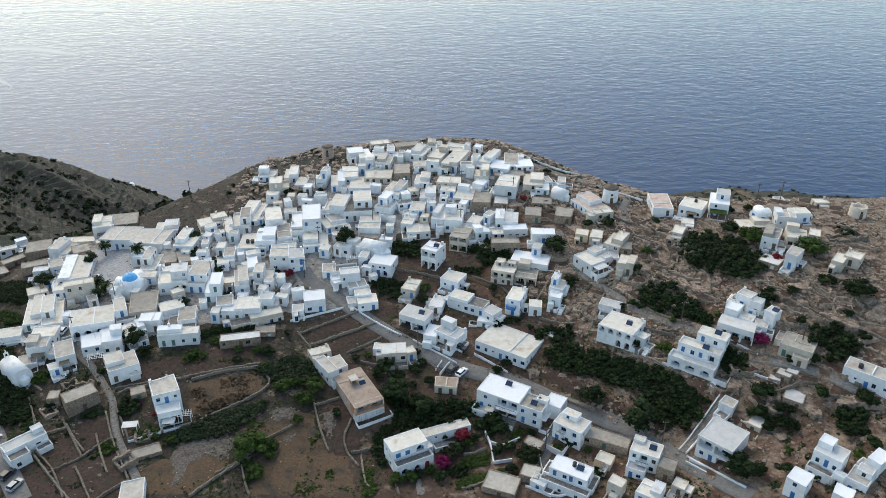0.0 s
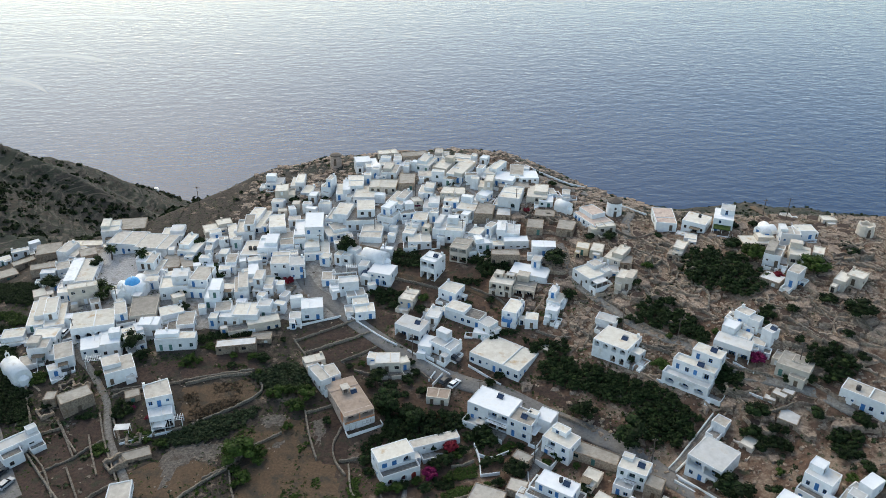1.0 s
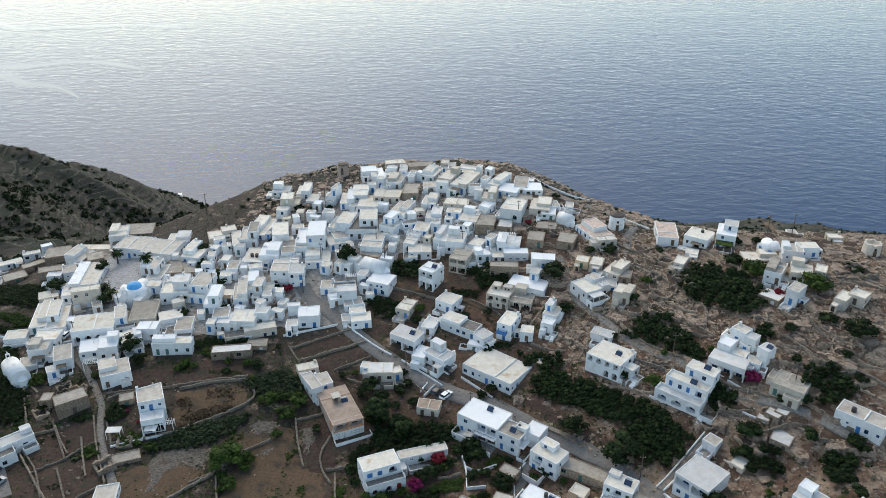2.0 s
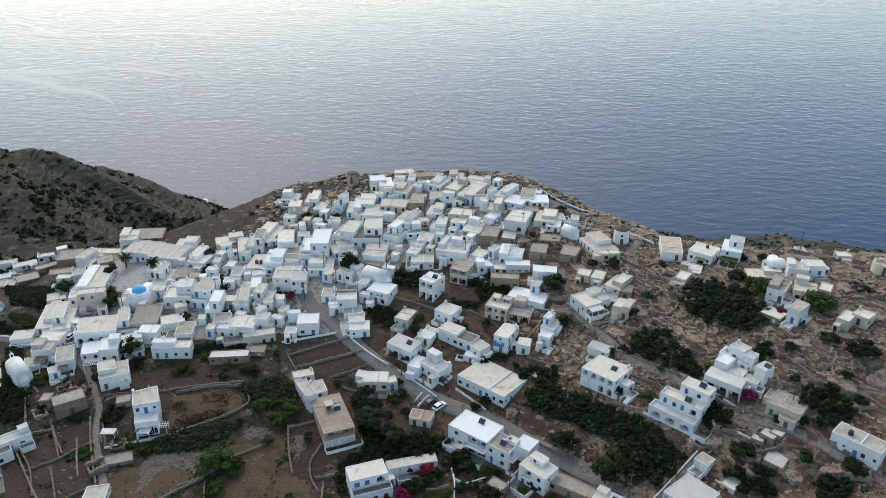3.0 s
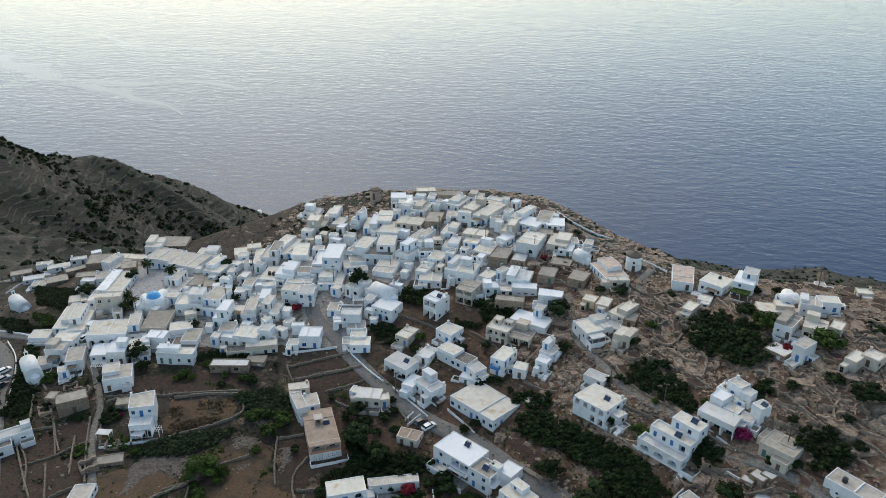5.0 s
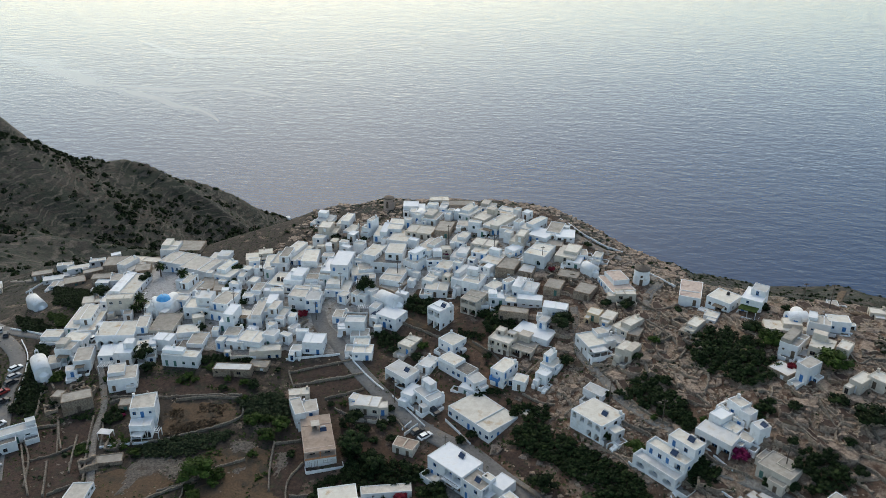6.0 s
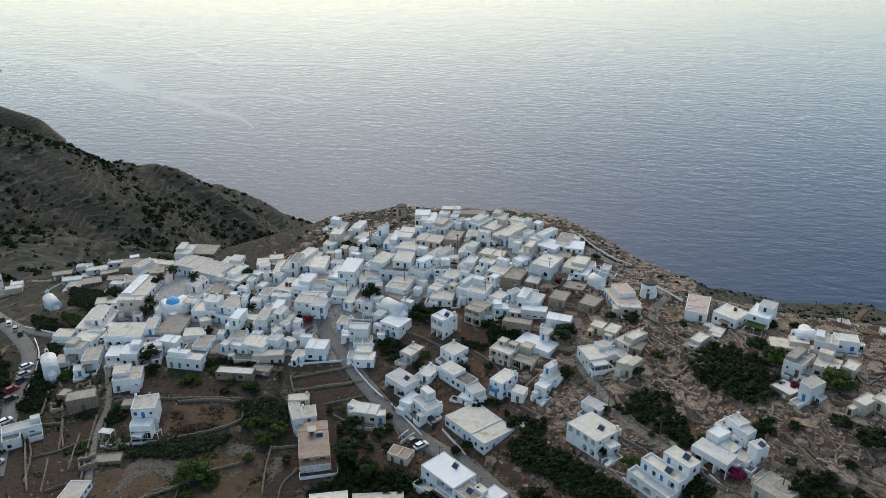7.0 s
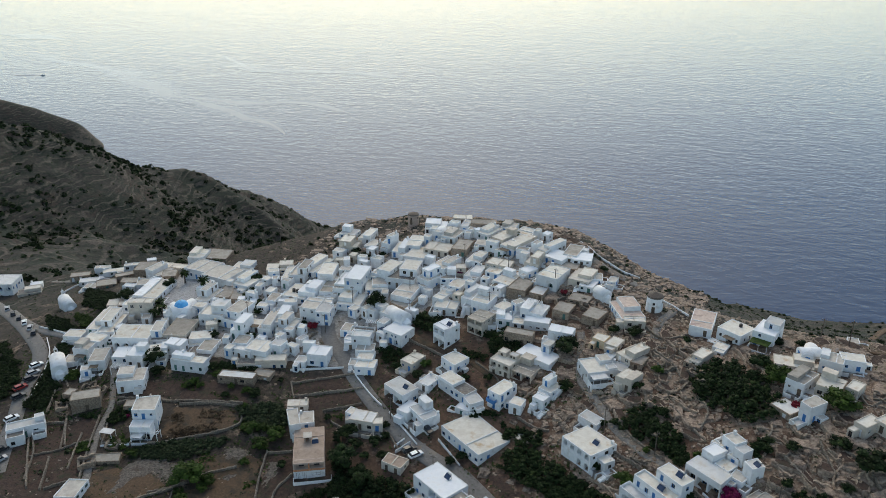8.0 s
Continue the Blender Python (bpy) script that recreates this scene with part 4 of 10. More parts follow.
def water_tank(x, y, z, r=0.6, hh=1.3):
    root = tagged(new("water_tank"), "round black plastic water tank on a flat roof", "water tank", "roof tanks")
    root.matrix_basis = pose(x, y, z)
    b = bmesh.new()
    tube(b, 0, 0, 0, hh, r, r * 0.95, 16), tube(b, 0, 0, hh, hh + 0.12, r * 0.6, r * 0.3, 16)
    part("drum", b, BLACK, root)
    c = bmesh.new()
    tube(c, 0, 0, hh + 0.12, hh + 0.2, 0.2, 0.18, 12)
    part("cap", c, BLACK, root)


# the houses: place, floor, front, depth, height, turn
house(-171.2, 248.3, -35.2, 6.0, 3.0, 2.8, 29, "G", -36.0, annex=1)
house(-161.7, 244.7, -33.0, 8.2, 3.4, 2.3, 42, "W", -34.0, annex=1, steps=0)
house(-154.7, 248.0, -30.9, 6.0, 3.0, 2.7, 31, "C", -32.1, annex=1, steps=0)
house(-158.7, 263.9, -36.1, 3.9, 3.0, 2.9, 42, "W", -37.5, annex=2, steps=0)
house(-137.6, 238.4, -24.6, 7.8, 8.0, 2.6, 21, "s", -26.9)
house(-145.5, 234.5, -27.4, 7.6, 3.3, 2.3, 47, "s", -28.5)
house(-156.9, 227.5, -31.4, 5.2, 4.8, 2.3, 21, "G", -31.7, annex=1)
house(-147.9, 226.7, -28.0, 7.1, 5.5, 2.3, 42, "s", -29.1)
house(-132.5, 223.9, -23.2, 7.8, 4.3, 2.5, 24, "s", -24.6)
house(-125.6, 231.6, -21.9, 6.7, 7.6, 3.4, -8, "G", -22.8, annex=1, steps=0)
house(-124.8, 239.8, -22.6, 13.3, 3.9, 2.3, 6, "c", -23.8)
house(-118.8, 228.9, -20.2, 5.6, 5.7, 2.4, 31, "s", -21.4)
house(-114.3, 215.5, -19.7, 8.7, 15.0, 2.7, 12, "C", -20.8, annex=2, steps=0)
house(-107.2, 200.6, -19.7, 8.3, 3.0, 6.1, 22, "c", -20.2)
house(-126.4, 216.4, -21.9, 4.4, 3.0, 3.6, 15, "W", -22.5, annex=2, steps=0)
house(-122.8, 219.3, -21.0, 4.3, 5.8, 3.3, 32, "G", -21.9)
house(-123.8, 204.9, -21.6, 3.7, 4.7, 2.3, 33, "c", -22.1)
house(-118.6, 193.9, -21.8, 4.7, 14.2, 3.1, 18, "C", -22.2)
house(-112.0, 191.9, -21.2, 5.6, 13.5, 4.7, 20, "C", -21.7, annex=1, steps=0)
house(-109.8, 181.7, -21.9, 6.8, 5.2, 3.8, 7, "W", -22.4)
house(-109.7, 176.9, -22.5, 5.5, 5.3, 4.2, 11, "W", -22.9, annex=1, steps=0)
house(-101.6, 174.4, -22.2, 4.8, 7.9, 3.6, 28, "G", -22.6)
house(-98.2, 186.8, -20.6, 11.8, 8.9, 4.5, 18, "C", -21.3, arch=4)
house(-90.3, 189.8, -19.8, 5.3, 8.7, 5.1, 24, "W", -20.0, annex=1, steps=0)
house(-93.4, 178.8, -21.2, 10.2, 6.4, 2.8, 24, "W", -21.7)
house(-84.9, 181.6, -20.4, 5.6, 5.8, 3.6, 32, "C", -20.7)
house(-89.6, 177.6, -21.1, 5.5, 5.5, 4.4, 18, "W", -21.4)
house(-83.9, 168.4, -22.1, 7.8, 6.9, 4.6, 30, "W", -22.5, annex=1, steps=0)
house(-102.3, 169.2, -22.8, 3.2, 3.2, 2.4, 37, "W", -23.0)
house(-117.3, 245.1, -20.5, 6.2, 8.6, 4.5, 14, "W", -21.7, annex=1, steps=0)
house(-112.2, 249.5, -19.5, 10.3, 9.2, 2.3, 14, "s", -22.0)
house(-106.6, 233.9, -18.5, 10.7, 9.9, 3.8, -4, "G", -19.5)
house(-94.7, 229.5, -17.1, 11.0, 10.4, 3.7, -5, "G", -17.9)
house(-93.0, 239.5, -16.8, 7.4, 7.0, 2.3, 8, "W", -17.0, annex=1)
house(-82.2, 227.3, -16.2, 6.5, 10.0, 3.6, -5, "C", -16.5)
house(-90.4, 215.0, -17.5, 4.8, 9.9, 4.8, 1, "G", -17.8, annex=1, steps=0)
house(-86.4, 219.4, -17.4, 5.4, 8.9, 2.3, 10, "s", -17.2)
house(-81.6, 219.1, -17.1, 4.3, 8.5, 2.3, 27, "s", -16.8)
house(-80.3, 204.5, -17.9, 8.4, 7.5, 6.3, 12, "W", -18.1)
house(-74.1, 206.7, -17.7, 8.2, 10.7, 5.0, -2, "W", -17.8, annex=1, steps=0)
house(-77.7, 198.7, -18.2, 3.7, 3.0, 3.1, 32, "c", -18.3)
house(-86.0, 194.1, -19.2, 7.6, 10.9, 3.3, 14, "g", -19.6)
house(-81.6, 185.7, -19.8, 5.8, 4.3, 4.0, 6, "W", -20.0)
house(-73.6, 188.1, -20.1, 7.7, 10.1, 2.3, 12, "G", -19.9, annex=1)
house(-72.1, 179.9, -20.4, 10.9, 3.5, 4.3, 8, "W", -20.5)
house(-76.3, 193.6, -20.0, 10.1, 6.4, 2.3, 27, "W", -19.2)
house(-67.1, 200.3, -18.2, 4.8, 7.0, 6.1, 7, "W", -18.3, annex=1, steps=0)
house(-64.8, 205.0, -17.7, 4.7, 3.6, 2.3, 8, "C", -17.5, annex=2, steps=0)
house(-60.2, 205.3, -17.9, 4.3, 9.7, 4.1, 14, "G", -17.9, annex=1, steps=0)
house(-62.6, 193.9, -19.0, 5.0, 5.7, 3.6, 12, "G", -19.0)
house(-59.8, 191.9, -19.4, 5.7, 6.3, 3.5, 3, "W", -19.5)
house(-55.4, 192.9, -19.4, 7.3, 6.8, 3.9, 4, "W", -19.5, annex=1, steps=0)
house(-50.7, 195.5, -19.1, 3.8, 4.2, 4.3, -4, "W", -19.2)
house(-52.7, 188.9, -19.9, 14.8, 3.5, 2.3, 22, "c", -19.9)
house(-55.4, 179.9, -20.9, 10.8, 3.5, 2.7, 13, "s", -21.0, roof='white')
house(-49.5, 184.6, -21.4, 5.7, 3.6, 2.3, 9, "s", -20.7)
house(-66.7, 237.2, -14.1, 6.0, 10.1, 4.9, 9, "G", -14.5, annex=2, steps=0)
house(-71.1, 235.3, -14.7, 2.9, 11.3, 2.7, 18, "C", -14.8, annex=1, steps=0)
house(-77.3, 239.7, -14.6, 9.6, 6.0, 2.3, 27, "c", -15.2)
house(-70.1, 222.2, -15.7, 2.8, 4.1, 3.1, -0, "W", -15.8)
house(-66.8, 218.6, -16.1, 3.5, 5.9, 3.0, 9, "G", -16.2, annex=1, steps=0)
house(-60.4, 225.2, -15.3, 8.6, 10.2, 2.6, 3, "C", -15.5, annex=2, steps=0)
house(-58.2, 209.6, -17.3, 4.6, 9.4, 4.1, 16, "W", -17.4, annex=2, steps=0)
house(-53.7, 207.5, -17.4, 5.7, 5.8, 4.9, 3, "G", -17.4, annex=2, steps=0)
house(-64.3, 243.5, -13.3, 6.5, 13.1, 2.7, -5, "W", -13.8, annex=2, steps=0)
house(-56.2, 237.7, -13.3, 5.2, 10.0, 4.4, 15, "W", -13.6)
house(-44.6, 234.4, -13.3, 9.6, 11.4, 6.4, 8, "W", -13.7, blue=1)
house(-56.9, 235.5, -13.6, 3.3, 7.2, 2.3, 15, "C", -13.7, annex=1)
house(-51.4, 229.6, -14.2, 4.5, 9.4, 3.0, 15, "G", -14.5, annex=2, steps=0)
house(-47.0, 229.9, -13.8, 3.7, 6.8, 3.9, 11, "G", -14.0, annex=1)
house(-56.5, 226.3, -14.9, 6.2, 8.3, 4.3, 4, "W", -15.1, annex=1, steps=0)
house(-49.6, 224.4, -15.0, 6.0, 8.9, 2.5, 9, "C", -15.2, annex=1)
house(-50.2, 216.0, -16.5, 5.6, 8.0, 5.4, 7, "W", -16.6, plain=1)
house(-45.0, 214.6, -16.9, 4.6, 6.0, 5.6, 12, "W", -17.1, plain=1)
house(-40.6, 225.9, -14.6, 8.0, 10.1, 2.9, 9, "W", -14.9, blue=1, annex=1, steps=0)
house(-36.2, 235.0, -12.4, 7.6, 9.1, 2.6, 27, "G", -12.9, annex=2, steps=0)
house(-35.5, 242.6, -11.1, 7.6, 9.2, 4.8, -7, "W", -11.3, annex=2, steps=0)
house(-28.4, 241.5, -10.8, 9.8, 11.9, 5.6, 8, "C", -11.5)
house(-18.0, 240.3, -10.1, 5.6, 8.5, 6.0, -25, "W", -10.2)
house(-23.3, 232.5, -12.7, 6.8, 12.6, 4.2, 1, "G", -13.0, annex=1)
house(-22.2, 227.9, -13.3, 6.5, 8.8, 2.9, -16, "s", -13.4)
house(-31.4, 205.6, -18.1, 3.4, 4.0, 2.8, 26, "W", -18.2)
house(-25.4, 204.3, -18.2, 5.6, 4.7, 2.3, 20, "G", -18.4)
house(-23.4, 200.5, -19.0, 5.0, 4.9, 2.7, 16, "C", -19.2, annex=1)
house(-21.8, 197.2, -19.8, 5.8, 4.6, 3.0, 15, "C", -20.0)
house(-37.3, 196.6, -19.8, 6.2, 5.6, 4.4, 10, "W", -19.8, plain=1)
house(-41.6, 193.6, -19.9, 3.6, 4.0, 2.2, 10, "W", -19.9)
house(-8.9, 202.9, -18.4, 4.3, 6.2, 3.1, -18, "c", -18.4, blue=1)
house(-2.5, 214.0, -15.1, 5.2, 6.0, 6.8, -26, "W", -15.2, ver=1)
house(6.1, 221.3, -12.5, 5.8, 7.1, 5.2, -15, "g", -12.6, ver=1)
house(-10.8, 231.9, -11.3, 3.7, 6.5, 3.1, -11, "W", -11.4, annex=1, steps=0)
house(-7.5, 227.4, -11.9, 7.3, 5.5, 2.9, 7, "W", -12.4, annex=2, steps=0)
house(-0.3, 233.2, -10.3, 4.1, 9.0, 4.5, -15, "W", -10.4, blue=1, annex=2, steps=0)
house(4.0, 230.4, -10.3, 5.8, 7.4, 4.5, -6, "C", -10.6, blue=1, annex=2)
house(11.0, 229.1, -9.7, 4.0, 5.6, 3.1, -21, "W", -9.7, annex=1, steps=0)
house(13.7, 239.6, -7.3, 6.1, 9.0, 3.8, -7, "s", -7.5)
house(16.1, 234.8, -7.9, 3.6, 5.4, 2.3, -4, "s", -7.9)
house(21.0, 229.0, -8.8, 7.3, 7.2, 3.2, -5, "W", -9.1, blue=1, annex=2)
house(21.5, 223.5, -9.6, 11.3, 3.8, 2.4, 5, "W", -10.4)
house(12.7, 224.2, -10.5, 4.9, 4.6, 2.8, 14, "W", -10.9, annex=2, steps=0)
house(19.8, 216.7, -11.5, 8.9, 3.6, 3.9, 1, "s", -12.1)
house(31.8, 219.3, -9.3, 7.1, 4.4, 3.5, 0, "W", -9.8, annex=1, steps=0)
house(25.8, 204.5, -14.5, 6.2, 8.0, 2.8, -16, "g", -14.7, ver=1)
house(21.6, 193.4, -17.9, 4.5, 7.3, 5.4, -21, "W", -18.0)
house(26.8, 190.6, -17.2, 3.7, 3.7, 3.2, -7, "W", -17.5)
house(34.2, 197.6, -14.5, 4.2, 5.6, 4.7, -23, "W", -14.6, blue=1, annex=2, steps=0)
house(32.9, 192.8, -15.6, 3.5, 3.4, 3.2, -24, "W", -15.7, annex=1)
house(8.1, 194.9, -18.8, 11.3, 4.7, 3.7, -28, "W", -18.9, blue=1)
house(14.7, 190.0, -19.2, 3.9, 4.4, 3.3, -42, "W", -19.4)
house(12.6, 188.3, -20.2, 4.4, 3.0, 2.3, -10, "W", -19.8, annex=1, steps=0)
house(3.7, 204.8, -16.9, 5.9, 5.8, 3.4, -26, "W", -17.0)
house(-0.8, 196.0, -19.5, 4.0, 6.0, 2.6, -16, "W", -19.5, annex=1, steps=0)
house(-57.6, 258.0, -10.5, 6.8, 6.3, 4.7, 8, "c", -11.1)
house(-64.1, 269.8, -10.7, 6.7, 6.1, 2.3, 2, "W", -11.0, annex=1, steps=0)
house(-54.7, 267.0, -9.1, 4.9, 8.2, 2.4, 4, "C", -9.5)
house(-50.1, 261.6, -10.1, 3.9, 6.8, 2.3, -5, "C", -9.5, annex=1, steps=0)
house(-42.1, 259.6, -8.4, 3.7, 5.8, 6.0, -13, "G", -8.7, blue=1)
house(-32.5, 261.7, -7.2, 5.6, 10.0, 3.2, 7, "C", -7.6)
house(-36.6, 257.8, -8.2, 5.0, 9.2, 3.2, 7, "W", -8.7, blue=1)
house(-28.4, 254.6, -8.2, 6.8, 10.0, 3.2, 0, "C", -8.5, annex=2, steps=0)
house(-22.4, 258.8, -6.3, 9.6, 7.1, 2.7, 0, "c", -7.0)
house(-31.2, 278.8, -5.8, 8.4, 5.9, 2.9, 16, "W", -6.5, annex=2)
house(-20.6, 268.4, -4.7, 5.6, 8.5, 2.8, -6, "W", -5.0, annex=1)
house(-23.8, 287.9, -5.2, 7.5, 4.3, 2.3, 17, "c", -5.5)
house(-19.1, 278.7, -4.4, 3.0, 7.0, 2.9, 1, "W", -4.6)
house(-15.9, 248.5, -8.3, 5.9, 10.3, 4.4, -17, "G", -8.4, blue=1, annex=2, steps=0)
house(-14.1, 260.5, -5.4, 5.6, 9.3, 3.2, 1, "s", -5.7)
house(-13.0, 281.0, -3.7, 9.7, 4.7, 2.9, 15, "s", -4.4)
house(-7.9, 272.7, -3.3, 5.2, 8.9, 3.3, -18, "W", -3.7)
house(-16.3, 275.5, -5.0, 6.8, 5.1, 2.3, 2, "W", -4.5, annex=1, steps=0)
house(-1.2, 268.4, -2.8, 5.3, 9.2, 3.2, -19, "c", -3.0)
house(-2.7, 280.8, -3.1, 5.1, 5.9, 2.3, -3, "G", -3.0, annex=1, steps=0)
house(5.1, 276.3, -2.6, 6.7, 7.3, 2.3, -14, "W", -2.5, annex=2, steps=0)
house(5.0, 265.3, -3.2, 6.3, 13.1, 3.2, -22, "W", -3.2)
house(-7.9, 264.1, -4.2, 4.7, 5.3, 2.3, 2, "W", -4.0)
house(16.9, 264.8, -2.3, 4.5, 11.2, 3.6, -26, "C", -2.4, annex=1)
house(14.0, 253.9, -3.9, 5.0, 6.0, 5.2, -7, "c", -4.1)
house(20.9, 259.3, -2.8, 7.2, 7.6, 2.7, -18, "W", -2.9, blue=1, annex=2, steps=0)
house(24.9, 264.5, -2.1, 5.0, 9.5, 2.3, -4, "G", -2.1, annex=2)
house(28.9, 261.1, -2.4, 6.8, 6.7, 2.3, 4, "W", -2.3)
house(23.5, 254.9, -3.7, 10.5, 4.9, 2.3, 1, "s", -3.4)
house(-6.6, 254.7, -5.7, 5.1, 7.4, 2.7, -6, "W", -5.9, annex=1, steps=0)
house(2.8, 251.7, -5.2, 8.3, 5.7, 2.6, -6, "c", -5.5)
house(13.4, 248.6, -4.9, 4.0, 5.2, 3.0, -26, "W", -5.0, blue=1, annex=2, steps=0)
house(22.4, 246.5, -5.2, 6.9, 9.8, 4.7, -14, "C", -5.3, arch=1, annex=1, steps=0)
house(2.3, 247.5, -6.2, 4.9, 6.0, 2.6, -7, "W", -6.4, annex=1)
house(8.1, 243.0, -7.0, 6.8, 8.0, 3.0, -17, "W", -7.1, annex=2, steps=0)
house(31.5, 249.4, -4.1, 6.9, 9.3, 3.0, -8, "c", -4.2)
house(34.3, 245.6, -4.5, 4.5, 5.9, 2.3, -9, "W", -4.3, annex=1)
house(41.1, 249.3, -3.6, 2.8, 4.3, 2.3, -8, "W", -3.5, annex=2, steps=0)
house(35.0, 250.4, -4.1, 5.3, 4.6, 2.3, 14, "G", -3.6, annex=2)
house(-4.6, 246.8, -7.3, 5.4, 7.9, 2.3, -2, "W", -7.5)
house(-13.0, 243.2, -8.7, 5.4, 5.9, 2.3, 18, "G", -9.0, annex=1, steps=0)
house(-7.9, 239.0, -9.2, 4.8, 6.5, 2.6, -4, "C", -9.4, annex=1, steps=0)
house(19.8, 238.6, -6.6, 4.6, 5.9, 2.5, -8, "s", -6.7, roof='white')
house(29.7, 230.8, -7.3, 5.4, 6.2, 2.8, -8, "s", -7.5)
house(39.4, 229.3, -6.7, 5.7, 7.2, 2.8, -13, "s", -6.9)
house(33.3, 237.9, -6.2, 6.4, 5.2, 2.3, -8, "s", -5.7)
house(48.4, 232.8, -5.3, 11.5, 7.4, 3.3, -61, "p", -5.6, blue=1)
house(51.3, 227.3, -5.3, 6.2, 3.4, 2.8, 15, "c", -5.7)
house(43.6, 217.8, -7.9, 4.0, 4.0, 2.7, -16, "o", -8.1)
house(47.8, 216.3, -7.7, 3.6, 5.4, 2.7, -16, "c", -7.9)
house(53.4, 213.0, -7.7, 5.2, 8.1, 3.0, -33, "c", -7.8)
house(55.7, 209.9, -7.7, 3.6, 5.3, 2.3, -14, "s", -7.6)
house(47.5, 211.2, -8.8, 2.8, 3.4, 2.3, -17, "W", -8.7)
house(50.7, 207.2, -9.5, 4.8, 4.5, 2.3, -6, "W", -9.1, annex=1)
house(54.2, 201.3, -9.4, 5.1, 5.5, 3.7, -25, "c", -9.7)
house(47.5, 187.1, -14.1, 6.0, 3.6, 2.5, -26, "W", -14.3)
house(70.2, 230.2, -3.1, 6.1, 11.1, 2.8, -3, "p", -3.5)
house(76.0, 218.7, -3.9, 4.0, 3.9, 2.3, -17, "C", -3.0)
house(71.6, 212.4, -4.0, 3.4, 5.8, 2.7, -25, "c", -4.2, blue=1)
house(69.9, 210.0, -5.2, 4.6, 3.9, 2.3, -20, "s", -4.7)
house(102.5, 212.2, 0.4, 5.7, 5.3, 3.9, -9, "W", 0.1, blue=1)
house(107.3, 213.9, 0.8, 5.7, 4.0, 3.5, 3, "W", 0.4, blue=1, annex=1, steps=0)
house(93.9, 213.3, -1.2, 9.6, 5.3, 2.3, 2, "c", -1.0)
house(95.5, 202.5, -0.9, 4.6, 7.5, 3.7, -28, "G", -1.1, annex=1)
house(101.7, 201.2, -0.1, 5.5, 6.3, 3.4, -19, "c", -0.3)
house(107.1, 201.2, 0.6, 3.0, 4.7, 3.0, -26, "c", 0.5)
house(97.6, 191.5, -1.8, 3.2, 5.4, 4.7, -42, "W", -1.8)
house(108.9, 188.4, -0.7, 3.2, 5.9, 3.2, -40, "c", -0.8)
house(113.1, 189.4, -0.0, 4.4, 4.2, 2.9, -38, "c", -0.1)
house(120.0, 227.4, -0.9, 4.3, 3.4, 2.3, -1, "c", -0.8)
house(109.9, 234.3, -3.5, 3.0, 3.0, 2.3, 1, "W", -3.0, annex=1, steps=0)
house(-7.1, 189.9, -21.2, 8.0, 6.0, 4.4, -26, "W", -21.4, ver=1)
house(2.9, 183.3, -22.0, 7.7, 5.4, 3.6, -35, "W", -22.3, annex=1, steps=0)
house(-2.5, 184.2, -22.2, 3.7, 5.8, 3.2, -16, "W", -22.2)
house(19.1, 179.3, -22.2, 15.7, 10.9, 3.5, -34, "C", -22.4, blue=1, plain=1)
house(-12.9, 177.5, -23.5, 6.9, 4.7, 3.2, 6, "c", -23.5, roof='white')
house(-17.2, 178.7, -23.1, 2.8, 3.0, 2.5, -9, "W", -23.2, annex=1)
house(-8.5, 177.1, -23.3, 2.8, 3.0, 2.8, 23, "c", -23.5, blue=1)
house(22.7, 146.5, -28.0, 4.4, 3.2, 2.2, -32, "s", roof=ROOF_TAN, plain=1)
house(1.4, 166.2, -25.7, 6.0, 4.0, 2.7, -6, "c", -25.4, roof=ROOF_BROWN, plain=1)
house(1.3, 151.3, -28.1, 12.5, 3.0, 2.6, 22, "W", -28.4)
house(-30.3, 169.6, -24.3, 3.1, 7.8, 4.4, 37, "G", -24.4)
house(-28.0, 172.5, -23.9, 4.1, 5.6, 2.5, 31, "G", -23.9)
house(-33.2, 176.6, -22.8, 5.7, 3.1, 2.3, 24, "c", -22.7)
house(-69.2, 156.9, -23.6, 6.5, 6.7, 6.5, 28, "G", -23.8, plain=1)
house(-66.9, 151.8, -24.2, 5.5, 3.4, 4.3, 23, "W", -24.3, ver=1, plain=1)
house(-90.8, 157.1, -23.8, 7.6, 4.9, 4.2, 38, "s", -24.2)
house(-98.1, 158.4, -24.0, 2.8, 3.4, 2.7, 11, "s", -24.1)
house(-69.8, 141.1, -26.3, 7.2, 3.5, 2.3, 27, "s", -25.1)
house(-77.3, 160.0, -23.4, 3.6, 3.2, 2.3, 26, "s", -23.1)
house(48.8, 177.7, -17.2, 9.6, 8.6, 5.4, -34, "C", -17.3, arch=4, plain=1)
house(53.8, 173.8, -16.2, 2.8, 3.1, 3.0, -42, "W", -16.2, annex=1)
house(31.5, 180.8, -20.2, 4.4, 3.3, 2.3, -32, "s", -18.9, roof='white')
house(81.6, 179.4, -7.5, 4.0, 3.3, 4.1, -46, "W", -7.6, annex=1, plain=1)
house(77.4, 176.3, -9.6, 3.6, 4.4, 4.1, -38, "W", -9.7, annex=1, steps=0, plain=1)
house(76.9, 170.8, -11.5, 9.0, 4.8, 4.3, -31, "W", -11.8, ver=1, plain=1)
house(86.0, 172.3, -8.5, 3.0, 3.4, 4.4, -53, "W", -8.7, plain=1)
house(83.4, 176.5, -7.8, 3.1, 3.2, 4.1, -38, "W", -7.9, plain=1)
house(90.2, 163.2, -11.3, 7.8, 7.0, 3.6, -34, "b", -11.4)
house(87.4, 166.9, -10.8, 2.8, 4.5, 2.3, -35, "b", -10.2)
house(82.7, 156.7, -15.9, 2.8, 3.0, 2.3, -30, "s", -14.6, roof='white')
